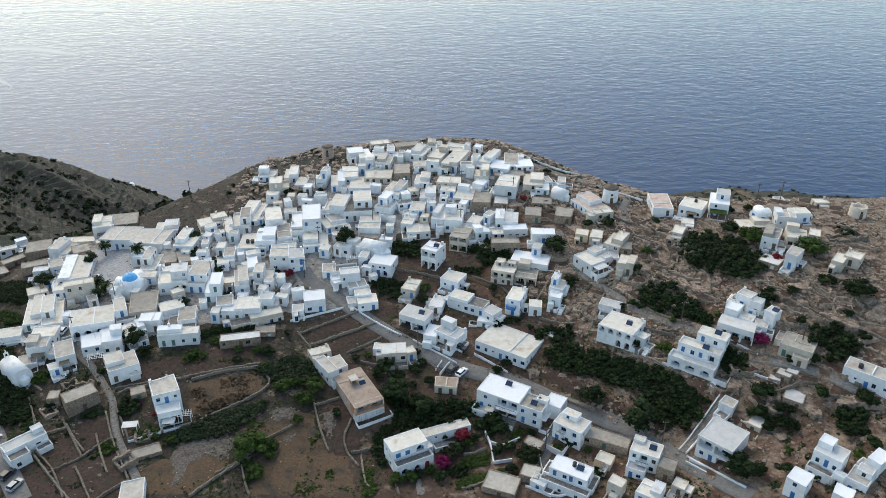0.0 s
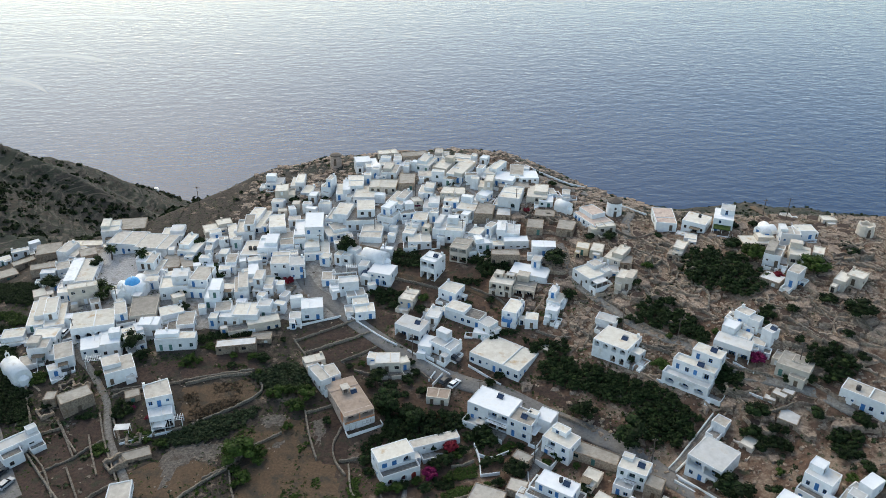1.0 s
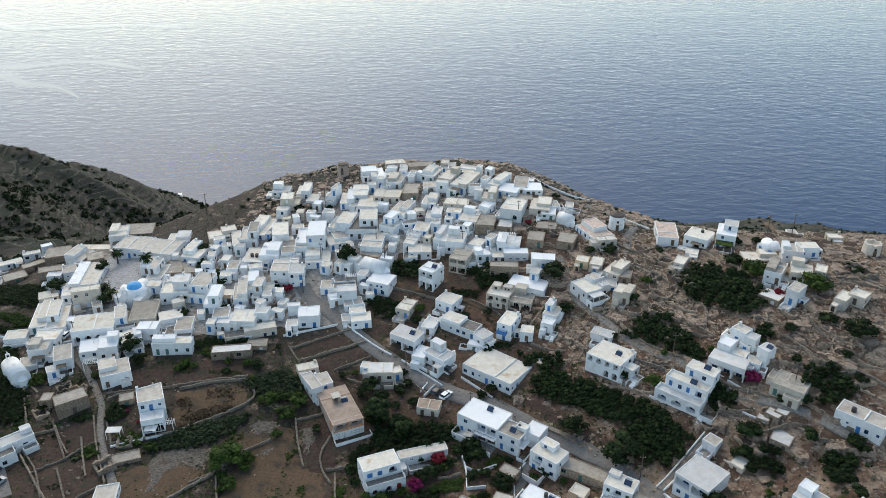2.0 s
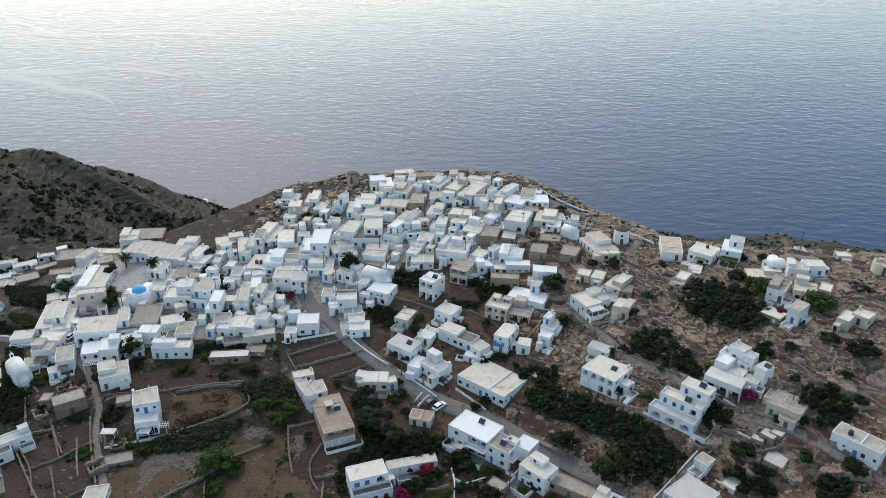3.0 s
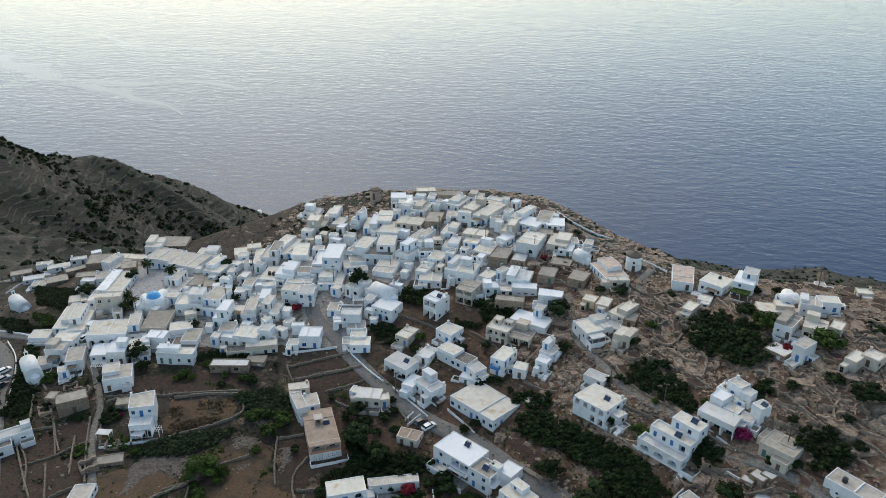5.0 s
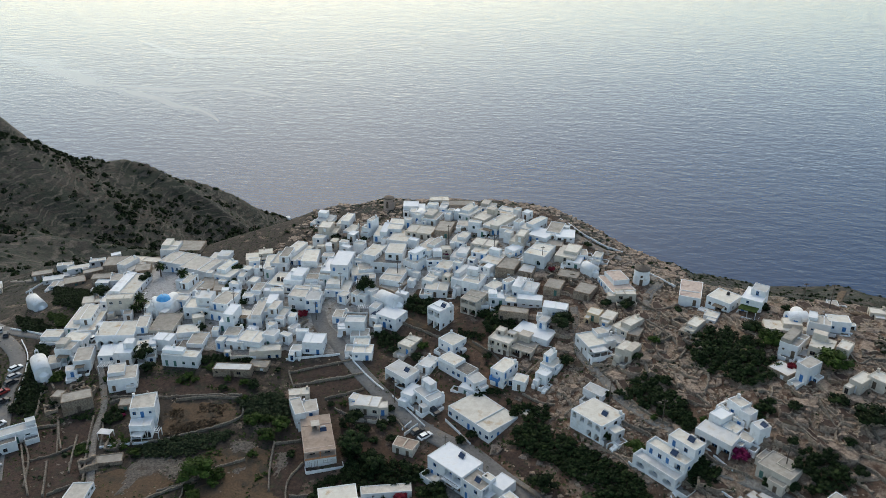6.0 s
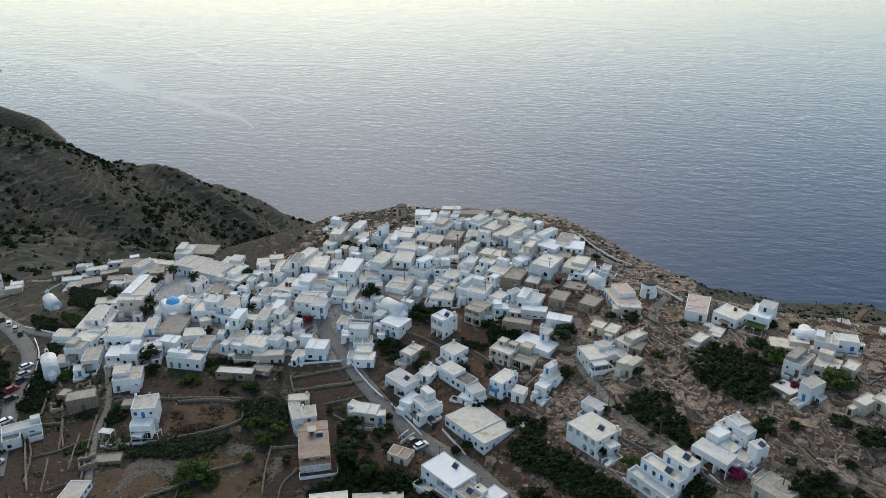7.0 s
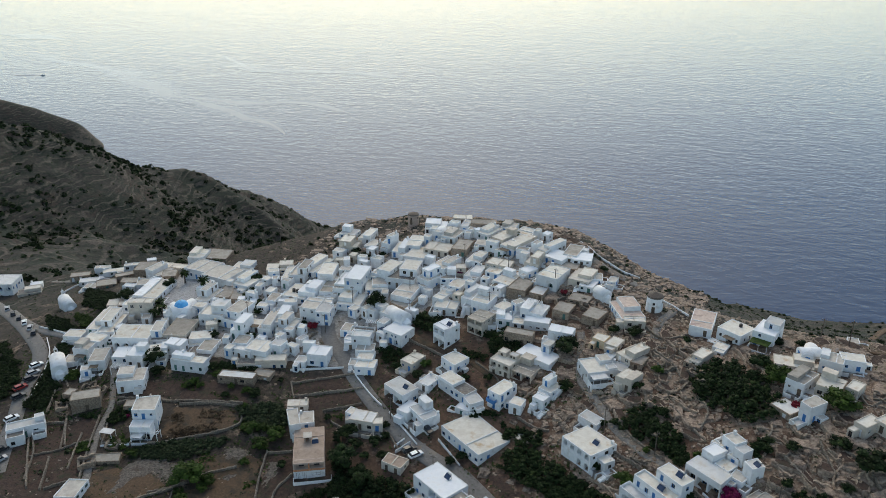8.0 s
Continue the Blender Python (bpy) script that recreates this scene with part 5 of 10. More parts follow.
house(85.0, 156.9, -14.7, 3.6, 3.0, 2.3, -39, "s", -14.1, roof='white')
house(87.1, 157.4, -14.4, 2.8, 3.0, 2.3, -41, "s", -13.4, roof='white')
house(85.8, 151.3, -16.9, 4.7, 5.8, 2.3, -34, "s", -16.5, roof='white')
house(102.8, 152.4, -12.2, 10.4, 5.1, 4.2, -39, "G", -12.6, blue=1)
house(-68.0, 127.7, -25.2, 5.3, 6.6, 2.3, 15, "G", -25.1)
house(70.2, 151.2, -19.6, 3.5, 3.6, 2.7, -41, "W", -19.8)
house(40.4, 146.7, -26.7, 11.0, 4.1, 2.6, -26, "s", -26.7)
house(51.9, 135.0, -25.3, 3.8, 4.2, 3.7, -31, "s", -25.6)
house(39.7, 131.1, -27.1, 3.6, 3.0, 4.0, -35, "c", -27.2)
house(46.8, 128.7, -26.2, 5.1, 5.1, 3.0, -32, "W", -26.5, annex=1, steps=0)
house(76.8, 125.1, -20.4, 4.3, 4.6, 4.9, -44, "W", -20.7, blue=1, plain=1)
house(94.5, 128.0, -16.5, 3.0, 4.8, 4.0, -52, "W", -16.7, annex=1, steps=0)
house(84.3, 120.7, -18.6, 3.8, 3.8, 3.1, -39, "W", -18.9)
house(-201.8, 225.8, -39.1, 9.9, 9.7, 5.4, 22, "W", -41.5, arch=3)
house(-187.7, 224.9, -37.6, 8.7, 5.0, 2.3, 42, "c", -38.1)
house(-192.3, 232.4, -38.9, 4.7, 3.0, 2.3, 40, "W", -39.1)
house(-176.6, 241.3, -35.9, 7.7, 4.2, 2.3, 37, "s", -36.8)
house(-166.1, 235.6, -34.1, 7.5, 3.9, 2.3, 36, "W", -34.4)
house(-119.9, 184.6, -23.5, 9.3, 6.2, 2.3, 16, "W", -23.5)
house(-111.4, 172.9, -23.6, 4.7, 4.9, 2.3, 26, "W", -23.4)
house(80.3, 173.7, -9.5, 3.8, 3.6, 2.4, -33, "W", -9.6, annex=1, steps=0)
house(82.4, 176.6, -8.2, 2.8, 3.0, 2.3, -36, "W", -8.1)
house(83.3, 171.2, -9.8, 3.5, 3.4, 2.3, -28, "W", -9.6, annex=1, steps=0)
house(92.5, 193.0, -3.0, 5.8, 5.4, 2.3, -43, "s", -2.6, roof='white')
house(78.8, 180.2, -8.1, 2.9, 4.0, 2.4, -35, "W", -8.2)
house(14.2, 135.0, -29.8, 7.8, 5.7, 2.3, -21, "s", -29.1, roof=ROOF_TAN)
house(21.2, 137.6, -28.7, 4.6, 4.2, 2.1, -21, "s", roof=ROOF_TAN, plain=1)
house(75.5, 146.0, -21.0, 3.3, 3.9, 2.3, -43, "c", -20.3)
house(89.4, 159.5, -12.0, 3.7, 3.0, 2.9, -38, "b", -12.1)
house(91.5, 164.1, -10.0, 3.9, 3.6, 2.3, -34, "b", -10.0)
house(38.9, 140.5, -27.3, 4.1, 3.7, 2.3, -31, "c", -27.4)
house(22.9, 134.9, -28.8, 3.8, 3.2, 2.3, -33, "W", -28.7, annex=1, steps=0)
house(53.6, 130.2, -25.1, 3.0, 3.2, 2.3, -35, "c", -25.2)
house(-45.9, 245.2, -10.2, 3.9, 2.2, 2.9, -11, "W", -11.0, steps=0, small=1)
house(-47.9, 248.3, -10.2, 3.1, 2.6, 3.1, -1, "W", -10.8, steps=0, small=1, doors=0)
house(-116.0, 205.1, -20.1, 3.5, 2.0, 2.2, 30, "c", -20.7, steps=0, small=1, doors=0)
house(-22.7, 251.1, -7.1, 3.4, 2.3, 2.8, -11, "W", -7.7, steps=0, small=1)
house(-27.8, 221.6, -13.5, 3.4, 3.2, 3.6, -26, "W", -14.5, steps=0, small=1)
house(-3.1, 261.1, -2.9, 4.4, 2.2, 3.5, -8, "C", -3.7, steps=0, small=1, doors=0)
house(-73.2, 229.9, -14.4, 2.0, 2.7, 2.4, 21, "W", -15.1, steps=0, small=1)
house(-48.2, 205.5, -16.9, 2.3, 2.8, 3.0, 5, "W", -17.6, steps=0, small=1, doors=0)
house(-32.2, 220.0, -14.1, 2.7, 3.3, 3.1, -19, "C", -15.0, steps=0, small=1)
house(-42.3, 199.6, -18.4, 3.8, 2.0, 3.3, 17, "W", -18.6, steps=0, small=1, doors=0)
house(-99.2, 203.6, -18.6, 2.1, 2.9, 2.4, 27, "W", -18.9, steps=0, small=1, doors=0)
house(-74.9, 217.8, -15.7, 3.6, 2.2, 3.3, -3, "C", -16.3, steps=0, small=1, doors=0)
house(-62.9, 217.2, -15.8, 2.3, 2.5, 3.0, 19, "W", -16.0, steps=0, small=1, doors=0)
house(-24.6, 219.5, -13.9, 3.6, 3.6, 3.0, -17, "C", -14.9, steps=0, small=1)
house(-95.1, 221.7, -17.0, 2.2, 3.4, 3.0, -9, "C", -17.5, steps=0, small=1)
house(-12.1, 271.6, -3.5, 2.0, 2.6, 3.4, -20, "W", -3.8, steps=0, small=1)
house(-20.7, 207.2, -16.9, 2.4, 2.0, 2.4, 22, "W", -17.4, steps=0, small=1, doors=0)
house(-41.6, 249.5, -9.6, 2.7, 2.0, 2.8, -5, "W", -9.9, steps=0, small=1, doors=0)
house(-24.0, 274.6, -4.5, 4.0, 3.6, 2.1, 2, "C", -5.3, steps=0, small=1)
house(-69.3, 194.8, -18.4, 2.1, 2.7, 2.2, 16, "C", -18.6, steps=0, small=1, doors=0)
house(-29.1, 271.1, -5.2, 2.2, 4.0, 3.4, 9, "C", -5.8, steps=0, small=1)
house(-73.5, 215.3, -16.3, 3.5, 2.6, 2.3, 11, "W", -16.5, steps=0, small=1, doors=0)
house(-16.8, 229.7, -11.5, 2.3, 2.2, 2.5, -5, "C", -11.8, steps=0, small=1, doors=0)
house(-46.7, 197.1, -18.2, 3.4, 2.3, 2.5, -14, "C", -18.9, steps=0, small=1)
house(-88.4, 224.6, -16.1, 2.1, 2.4, 2.7, 9, "C", -16.7, steps=0, small=1)
house(-67.6, 213.2, -16.2, 3.5, 2.8, 2.6, 8, "W", -16.6, steps=0, small=1, doors=0)
house(-67.4, 227.9, -14.2, 3.0, 2.2, 3.3, -4, "G", -15.0, steps=0, small=1)
house(-17.5, 222.2, -13.2, 3.9, 2.2, 3.2, -10, "W", -13.7, steps=0, small=1)
house(10.0, 255.5, -2.8, 2.8, 2.3, 3.4, -15, "C", -3.6, steps=0, small=1)
house(-0.8, 275.1, -2.3, 2.4, 2.8, 3.0, 4, "G", -2.7, steps=0, small=1)
house(9.6, 274.3, -1.8, 2.0, 3.0, 3.5, -11, "C", -2.0, steps=0, small=1, doors=0)
house(-121.2, 210.0, -21.0, 3.5, 2.7, 2.3, 32, "C", -21.5, steps=0, small=1)
house(-64.1, 189.2, -18.6, 2.5, 3.3, 2.9, 2, "C", -19.4, steps=0, small=1)
house(-113.9, 202.5, -20.0, 4.4, 3.2, 3.3, 15, "C", -20.7, steps=0, small=1)
house(-76.3, 229.7, -14.7, 2.7, 3.1, 2.0, -9, "C", -15.4, steps=0, small=1, doors=0)
house(0.7, 241.7, -6.6, 2.6, 2.4, 2.3, -8, "G", -7.3, steps=0, small=1, doors=0)
house(-14.7, 271.8, -3.4, 2.1, 2.6, 3.1, -3, "G", -4.1, steps=0, small=1)
house(-52.0, 249.3, -10.4, 2.6, 3.1, 2.9, 2, "c", -11.1, steps=0, small=1)
house(7.3, 237.2, -6.8, 2.5, 3.3, 2.6, -20, "W", -7.8, steps=0, small=1, doors=0)
house(-23.9, 214.8, -15.1, 2.9, 3.8, 3.4, -12, "W", -15.9, steps=0, small=1)
house(-94.5, 196.7, -18.9, 2.4, 2.5, 2.8, 34, "W", -19.1, steps=0, small=1)
house(-58.8, 216.5, -15.5, 4.1, 2.8, 3.5, 21, "C", -16.1, steps=0, small=1, doors=0)
house(-33.7, 252.0, -7.8, 2.2, 2.9, 2.2, -6, "G", -8.7, steps=0, small=1)
house(-29.7, 219.0, -14.4, 2.8, 2.1, 3.4, -16, "W", -15.0, steps=0, small=1, doors=0)
house(8.6, 258.8, -2.5, 4.4, 2.9, 3.1, 2, "G", -3.2, steps=0, small=1, doors=0)
house(-30.9, 230.6, -12.1, 2.3, 3.3, 2.0, 18, "G", -12.7, steps=0, small=1, doors=0)
house(13.4, 273.2, -1.4, 2.7, 3.2, 2.9, -24, "W", -1.8, steps=0, small=1)
house(15.5, 229.8, -7.7, 2.5, 3.8, 3.0, -33, "W", -8.8, steps=0, small=1)
house(-56.1, 246.0, -11.2, 3.1, 2.3, 2.5, 12, "c", -12.0, steps=0, small=1)
house(-46.3, 202.1, -17.9, 2.2, 3.3, 2.2, -13, "W", -18.2, steps=0, small=1, doors=0)
house(-75.7, 224.0, -15.6, 2.2, 3.7, 3.2, 8, "G", -15.9, steps=0, small=1, doors=0)
house(-76.8, 234.8, -14.8, 3.7, 3.1, 2.9, 27, "C", -15.1, steps=0, small=1)
house(-5.4, 232.4, -9.3, 2.4, 3.1, 2.4, -15, "c", -10.2, steps=0, small=1, doors=0)
house(-33.7, 227.2, -13.0, 2.9, 2.3, 2.1, 14, "C", -13.5, steps=0, small=1, doors=0)
house(-58.9, 251.6, -10.7, 4.3, 3.3, 2.8, 0, "W", -11.7, steps=0, small=1, doors=0)
house(-9.8, 246.9, -6.7, 3.3, 3.4, 2.6, 22, "c", -7.4, steps=0, small=1, doors=0)
house(-88.5, 207.2, -17.5, 4.0, 3.3, 2.8, 7, "W", -17.9, steps=0, small=1, doors=0)
house(-15.1, 268.9, -3.7, 2.2, 2.0, 2.9, -3, "G", -4.1, steps=0, small=1)
house(-41.4, 247.0, -9.7, 4.0, 2.5, 3.4, -5, "C", -10.4, steps=0, small=1)
house(-22.6, 210.1, -16.4, 2.9, 2.0, 3.2, -12, "W", -16.7, steps=0, small=1, doors=0)
house(-16.4, 233.5, -10.2, 2.5, 2.1, 2.2, -15, "C", -10.8, steps=0, small=1)
house(-46.7, 254.1, -8.9, 2.8, 3.9, 2.8, -7, "W", -9.9, steps=0, small=1)
house(-18.7, 218.7, -14.0, 4.2, 3.1, 2.9, -18, "G", -14.7, steps=0, small=1, doors=0)
house(-26.0, 266.8, -4.8, 2.6, 2.3, 3.6, -8, "W", -5.4, steps=0, small=1)
house(-58.4, 197.9, -17.9, 3.0, 2.1, 2.1, -3, "W", -18.4, steps=0, small=1, doors=0)
house(-95.0, 202.1, -18.3, 3.7, 2.1, 2.4, 25, "W", -18.7, steps=0, small=1, doors=0)
house(-95.0, 217.7, -17.0, 4.3, 2.3, 2.8, -1, "W", -17.8, steps=0, small=1)
house(0.6, 258.2, -3.5, 3.5, 2.2, 2.6, -15, "C", -3.8, steps=0, small=1)
house(-52.6, 199.6, -17.8, 2.6, 2.4, 3.4, -9, "C", -18.4, steps=0, small=1, doors=0)
house(-28.6, 263.4, -5.5, 2.5, 2.4, 3.4, 0, "C", -6.0, steps=0, small=1)
house(-44.7, 218.6, -15.0, 2.9, 3.2, 2.4, 9, "G", -15.5, steps=0, small=1, doors=0)
house(-106.9, 189.4, -20.2, 2.0, 3.0, 2.9, 13, "W", -20.9, steps=0, small=1)
house(-3.3, 238.0, -7.9, 2.8, 2.0, 3.3, -8, "C", -8.6, steps=0, small=1)
house(-51.0, 240.9, -11.9, 3.9, 3.3, 2.5, 8, "G", -12.3, steps=0, small=1, doors=0)
house(-51.5, 203.4, -17.2, 2.8, 2.3, 2.9, 1, "G", -17.8, steps=0, small=1, doors=0)
house(-52.6, 245.2, -10.9, 2.2, 3.1, 3.4, 25, "W", -11.7, steps=0, small=1, doors=0)
house(-114.4, 233.5, -19.6, 2.2, 2.9, 2.2, 37, "c", -20.2, steps=0, small=1)
house(-108.3, 203.3, -19.1, 4.0, 2.1, 3.5, 15, "W", -19.9, steps=0, small=1)
house(12.2, 263.6, -1.8, 2.5, 3.8, 3.4, -19, "G", -2.1, steps=0, small=1, doors=0)
house(-76.5, 214.1, -16.4, 2.3, 2.2, 3.3, 24, "W", -16.7, steps=0, small=1, doors=0)
house(-23.4, 278.0, -4.6, 3.6, 2.6, 3.4, -6, "C", -5.2, steps=0, small=1)
house(-102.4, 197.1, -19.1, 2.9, 3.3, 2.4, 28, "G", -19.7, steps=0, small=1)
house(-83.8, 210.8, -17.2, 3.8, 2.9, 2.5, 24, "W", -17.4, steps=0, small=1, doors=0)
house(-36.7, 219.5, -14.4, 3.0, 3.3, 2.6, -10, "W", -15.2, steps=0, small=1)
water_tank(-62.1, 224.1, -13.12)
water_tank(-60.6, 224.1, -13.12)
solar_heater(-1.5, 213.8, -8.64, -26)
solar_heater(-5.5, 189.5, -17.12, -26)
solar_heater(-20.4, 163.8, -22.15, 29)
solar_heater(50.6, 177.0, -12.17, -34)
solar_heater(86.5, 171.9, -4.52, -53)
water_tank(100.9, 153.3, -8.43)
# the houses along the street and the stairway, block by block
W, D = 0.16, 1.3          # window and loggia depths
big = villa(16.2, 160.9, -26.3, -29, "large two-storey whitewashed house with upper balcony and bright white roof")
wing(big, -5.85, 5.85, -3.9, 3.9, -1.5, 5.4, roof=ROOF_BRIGHT, name="wall", trim=BLUE, holes={
    0: [(6.0, 8.4, 3.0, 5.0, D, False), (8.7, 11.3, 3.0, 5.0, D, False), (6.0, 8.4, 0.1, 2.4, 1.5, False), (8.7, 11.3, 0.1, 2.4, 1.5, False), (1.0, 1.95, 0.05, 2.05, W, False), (3.2, 4.2, 0.9, 2.0, W, False), (2.0, 3.0, 3.5, 4.6, W, False)],
    3: [(1.5, 2.5, 3.6, 4.7, W, False), (4.5, 5.5, 3.6, 4.7, W, False), (3.0, 4.0, 0.9, 2.0, W, False)], 1: [(5.6, 6.6, 3.6, 4.7, W, False)]})
slab(big, "balcony", 0.1, 5.85, -5.3, -3.88, 2.72, 2.9, WHITE)
railing(big, 0.1, 5.85, -5.28, 2.9)
terrace_of(big, -5.7, -0.5, -6.6, -3.88, -2.0, 0.9, floor=ROOF_WHITE, high=0.75)
terrace_of(big, 0.0, 5.8, -7.0, -3.88, -2.4, 0.05, floor=PAVING, high=0.5, sides="f")
slab(big, "shade", -2.4, -0.2, -6.4, -4.6, 2.05, 2.12, ROOF_CREAM, "cream canvas shade")
solar_heater(17.6, 162.2, -20.92, -29)
brown = villa(-21.5, 162.4, -26.8, 29, "unfinished brown plastered house with brick loggias and a bare roof")
wing(brown, -4.0, 4.0, -6.0, 7.5, -2.6, 5.0, BROWN_PLASTER, ROOF_BROWN, {1: [(2.0, 2.9, 3.1, 4.2, 0.12, 0), (6.5, 7.4, 3.1, 4.2, 0.12, 0)], 3: [(4.0, 4.9, 3.2, 4.2, 0.12, 0), (9.0, 9.9, 3.2, 4.2, 0.12, 0)]}, rim=0.05)
wing(brown, -4.0, 4.0, -7.5, -6.002, -2.6, 2.5, WHITE, PAVING, {0: [(0.7, 1.6, 0.1, 2.1, 0.12, 0), (2.3, 3.2, 0.1, 2.1, 0.12, 0), (4.6, 6.9, 0.9, 2.0, 0.12, 0)]}, rim=0.0)
wing(brown, -4.0, 4.0, -7.5, -6.002, 2.502, 5.0, BROWN_PLASTER, ROOF_BROWN, {0: [(0.3, 3.8, 0.65 + 2.5, 4.6, 1.3, 0), (4.2, 7.7, 0.65 + 2.5, 4.6, 1.3, 0)], 3: [(0.3, 1.2, 3.15, 4.6, 0.6, 0)]}, rim=0.05)
slab(brown, "brick_parapet", -3.95, 3.95, -7.56, -7.45, 2.55, 3.12, BRICK, "bare red hollow-brick infill")
slab(brown, "brick_pier", -0.18, 0.18, -7.55, -7.45, 3.125, 4.85, BRICK, "bare red hollow-brick infill")
slab(brown, "brick_infill", -4.06, -3.95, -6.25, -4.6, 2.3, 4.8, BRICK, "bare red hollow-brick infill")
slab(brown, "roof_kerb", -3.8, 3.8, 3.3, 3.5, 4.98, 5.16, BROWN_PLASTER)
wing(brown, -1.2, 0.6, 1.2, 3.0, 4.98, 6.7, BROWN_PLASTER, ROOF_BROWN, {0: [(0.3, 1.3, 5.05, 6.5, 1.2, 0)]}, name="stair_room", rim=0.03)
slab(brown, "stair_roof", -1.4, 0.8, 0.6, 3.1, 6.73, 6.86, ROOF_TAN)
terrace_of(brown, -4.0, 5.4, -9.4, -7.52, -3.4, -0.05, WHITE, PAVING)
grey = villa(23.6, 155.8, -26.5, -29, "whitewashed two-storey house with a grey roof terrace and blue windows")
wing(grey, -3.2, 3.0, -2.9, 2.6, -1.8, 5.1, roof=ROOF_GREY, rim=0.35, name="wall", trim=BLUE, holes={
    0: [(0.7, 1.6, 3.3, 4.4, W, False), (4.0, 5.0, 3.4, 4.5, W, False), (4.0, 5.0, 0.9, 2.1, W, False), (1.0, 1.9, 0.1, 2.1, W, False)],
    1: [(1.2, 2.6, 0.2, 2.3, 0.9, True), (0.8, 3.0, 3.1, 4.9, 1.1, False)]})
slab(grey, "balcony", 3.0, 4.2, -2.6, 1.4, 2.7, 2.88, WHITE)
terrace_of(grey, 3.02, 5.0, -3.6, 1.5, -2.2, 0.0, high=0.7, sides="fe")
wing(grey, 0.2, 3.0, 0.6, 2.6, 5.1, 6.1, roof=ROOF_CREAM, name="roof_room")
solar_heater(23.4, 155.2, -21.4, -29)
water_tank(25.0, 156.6, -21.4, 0.45, 1.0)
white_block = villa(29.2, 157.3, -25.7, -29, "plain whitewashed block with a bright white flat roof")
wing(white_block, -2.2, 2.3, -2.9, 1.9, -1.8, 4.2, roof=ROOF_BRIGHT, name="wall", holes={1: [(1.8, 2.6, 0.2, 2.2, W, False)]}, trim=BLUE)
arched = villa(-8.1, 143.6, -29.0, 27, "whitewashed house with rust-stained cream roof, balcony and arched ground floor")
wing(arched, -4.6, 4.6, -1.9, 3.25, -1.2, 5.7, roof=ROOF_CREAM, name="wall", trim=BLUE, holes={
    0: [(0.9, 2.2, 2.95, 4.9, W, False), (3.4, 4.6, 2.95, 4.9, W, False), (6.3, 8.3, 2.9, 5.2, D, True)],
    3: [(1.4, 2.2, 3.6, 4.6, W, False), (3.4, 4.2, 1.0, 2.0, W, False)], 1: [(1.5, 2.4, 3.4, 4.6, W, False)]})
wing(arched, -4.6, 4.9, -4.6, -1.9, -1.4, 2.8, roof=PAVING, rim=0.8, name="balcony", trim=RED_DOOR, holes={0: [(1.2, 2.6, 0.3, 2.1, 0.7, True), (4.6, 6.0, 0.3, 2.1, 0.7, True), (7.2, 8.4, 0.1, 2.2, W, True)]})
wing(arched, 4.6, 6.6, -1.0, 2.0, -1.4, 2.4, roof=ROOF_WHITE, name="porch", holes={0: [(0.5, 1.5, 0.1, 2.1, 0.6, False)]})
blue_two = villa(32.2, 149.6, -27.3, -36, "two-storey whitewashed house with blue shutters and a cream roof")
wing(blue_two, -3.8, 3.8, -2.75, 2.75, -1.5, 5.2, roof=ROOF_CREAM, name="wall", trim=BLUE, holes={
    0: [(1.6, 3.6, 2.95, 4.8, 1.0, False), (5.4, 6.4, 3.3, 4.5, W, False), (0.8, 1.8, 0.1, 2.1, W, False), (3.4, 4.4, 0.9, 2.1, W, False), (5.8, 6.8, 0.9, 2.1, W, False)],
    1: [(1.4, 2.2, 3.4, 4.4, W, False), (3.6, 4.4, 1.0, 2.1, W, False)]})
slab(blue_two, "balcony", -2.4, 0.0, -3.7, -2.73, 2.7, 2.86, WHITE)
railing(blue_two, -2.4, 0.0, -3.68, 2.86)
wing(blue_two, -3.0, 1.0, 0.2, 2.75, 5.2, 6.4, roof=ROOF_CREAM, name="roof_room", holes={0: [(1.2, 2.0, 5.25, 6.2, W, False)]}, trim=BLUE)
terrace_of(blue_two, -4.6, 1.0, -6.4, -2.74, -2.4, -0.1, high=1.1)
terraced = villa(30.2, 135.9, -28.3, -30, "whitewashed house ringed by a walled terrace, with blue doors")
wing(terraced, -4.6, 4.6, -2.3, 2.6, -1.0, 4.3, roof=ROOF_BRIGHT, name="wall", trim=BLUE, holes={
    0: [(1.0, 1.9, 2.0, 4.0, W, False), (3.4, 4.4, 2.6, 3.7, W, False), (5.0, 5.9, 2.0, 4.0, W, False), (7.2, 8.2, 2.6, 3.7, W, False)], 1: [(1.4, 2.4, 2.0, 4.0, W, False)], 3: [(1.6, 2.5, 2.7, 3.8, W, False)]})
wing(terraced, -5.9, 5.8, -4.6, -2.3, -2.4, 1.8, roof=PAVING, rim=0.6, name="terrace", trim=BLUE, holes={0: [(1.2, 2.1, -0.2, 1.5, W, False), (4.6, 5.4, 0.3, 1.2, W, False), (8.6, 9.4, 0.3, 1.2, W, False)]})
wing(terraced, 4.6, 6.2, -2.3, 2.6, -2.4, 1.8, roof=PAVING, rim=0.6, name="terrace")
wing(terraced, -6.2, -4.6, -2.3, 2.0, -2.4, 1.8, roof=PAVING, rim=0.6, name="terrace")
solar_heater(32.2, 135.4, -24.0, -30)
water_tank(31.0, 136.6, -24.0, 0.5, 1.0)
street_house = villa(47.9, 139.2, -26.2, -27, "two-storey whitewashed house with stained cream roof and small balconies")
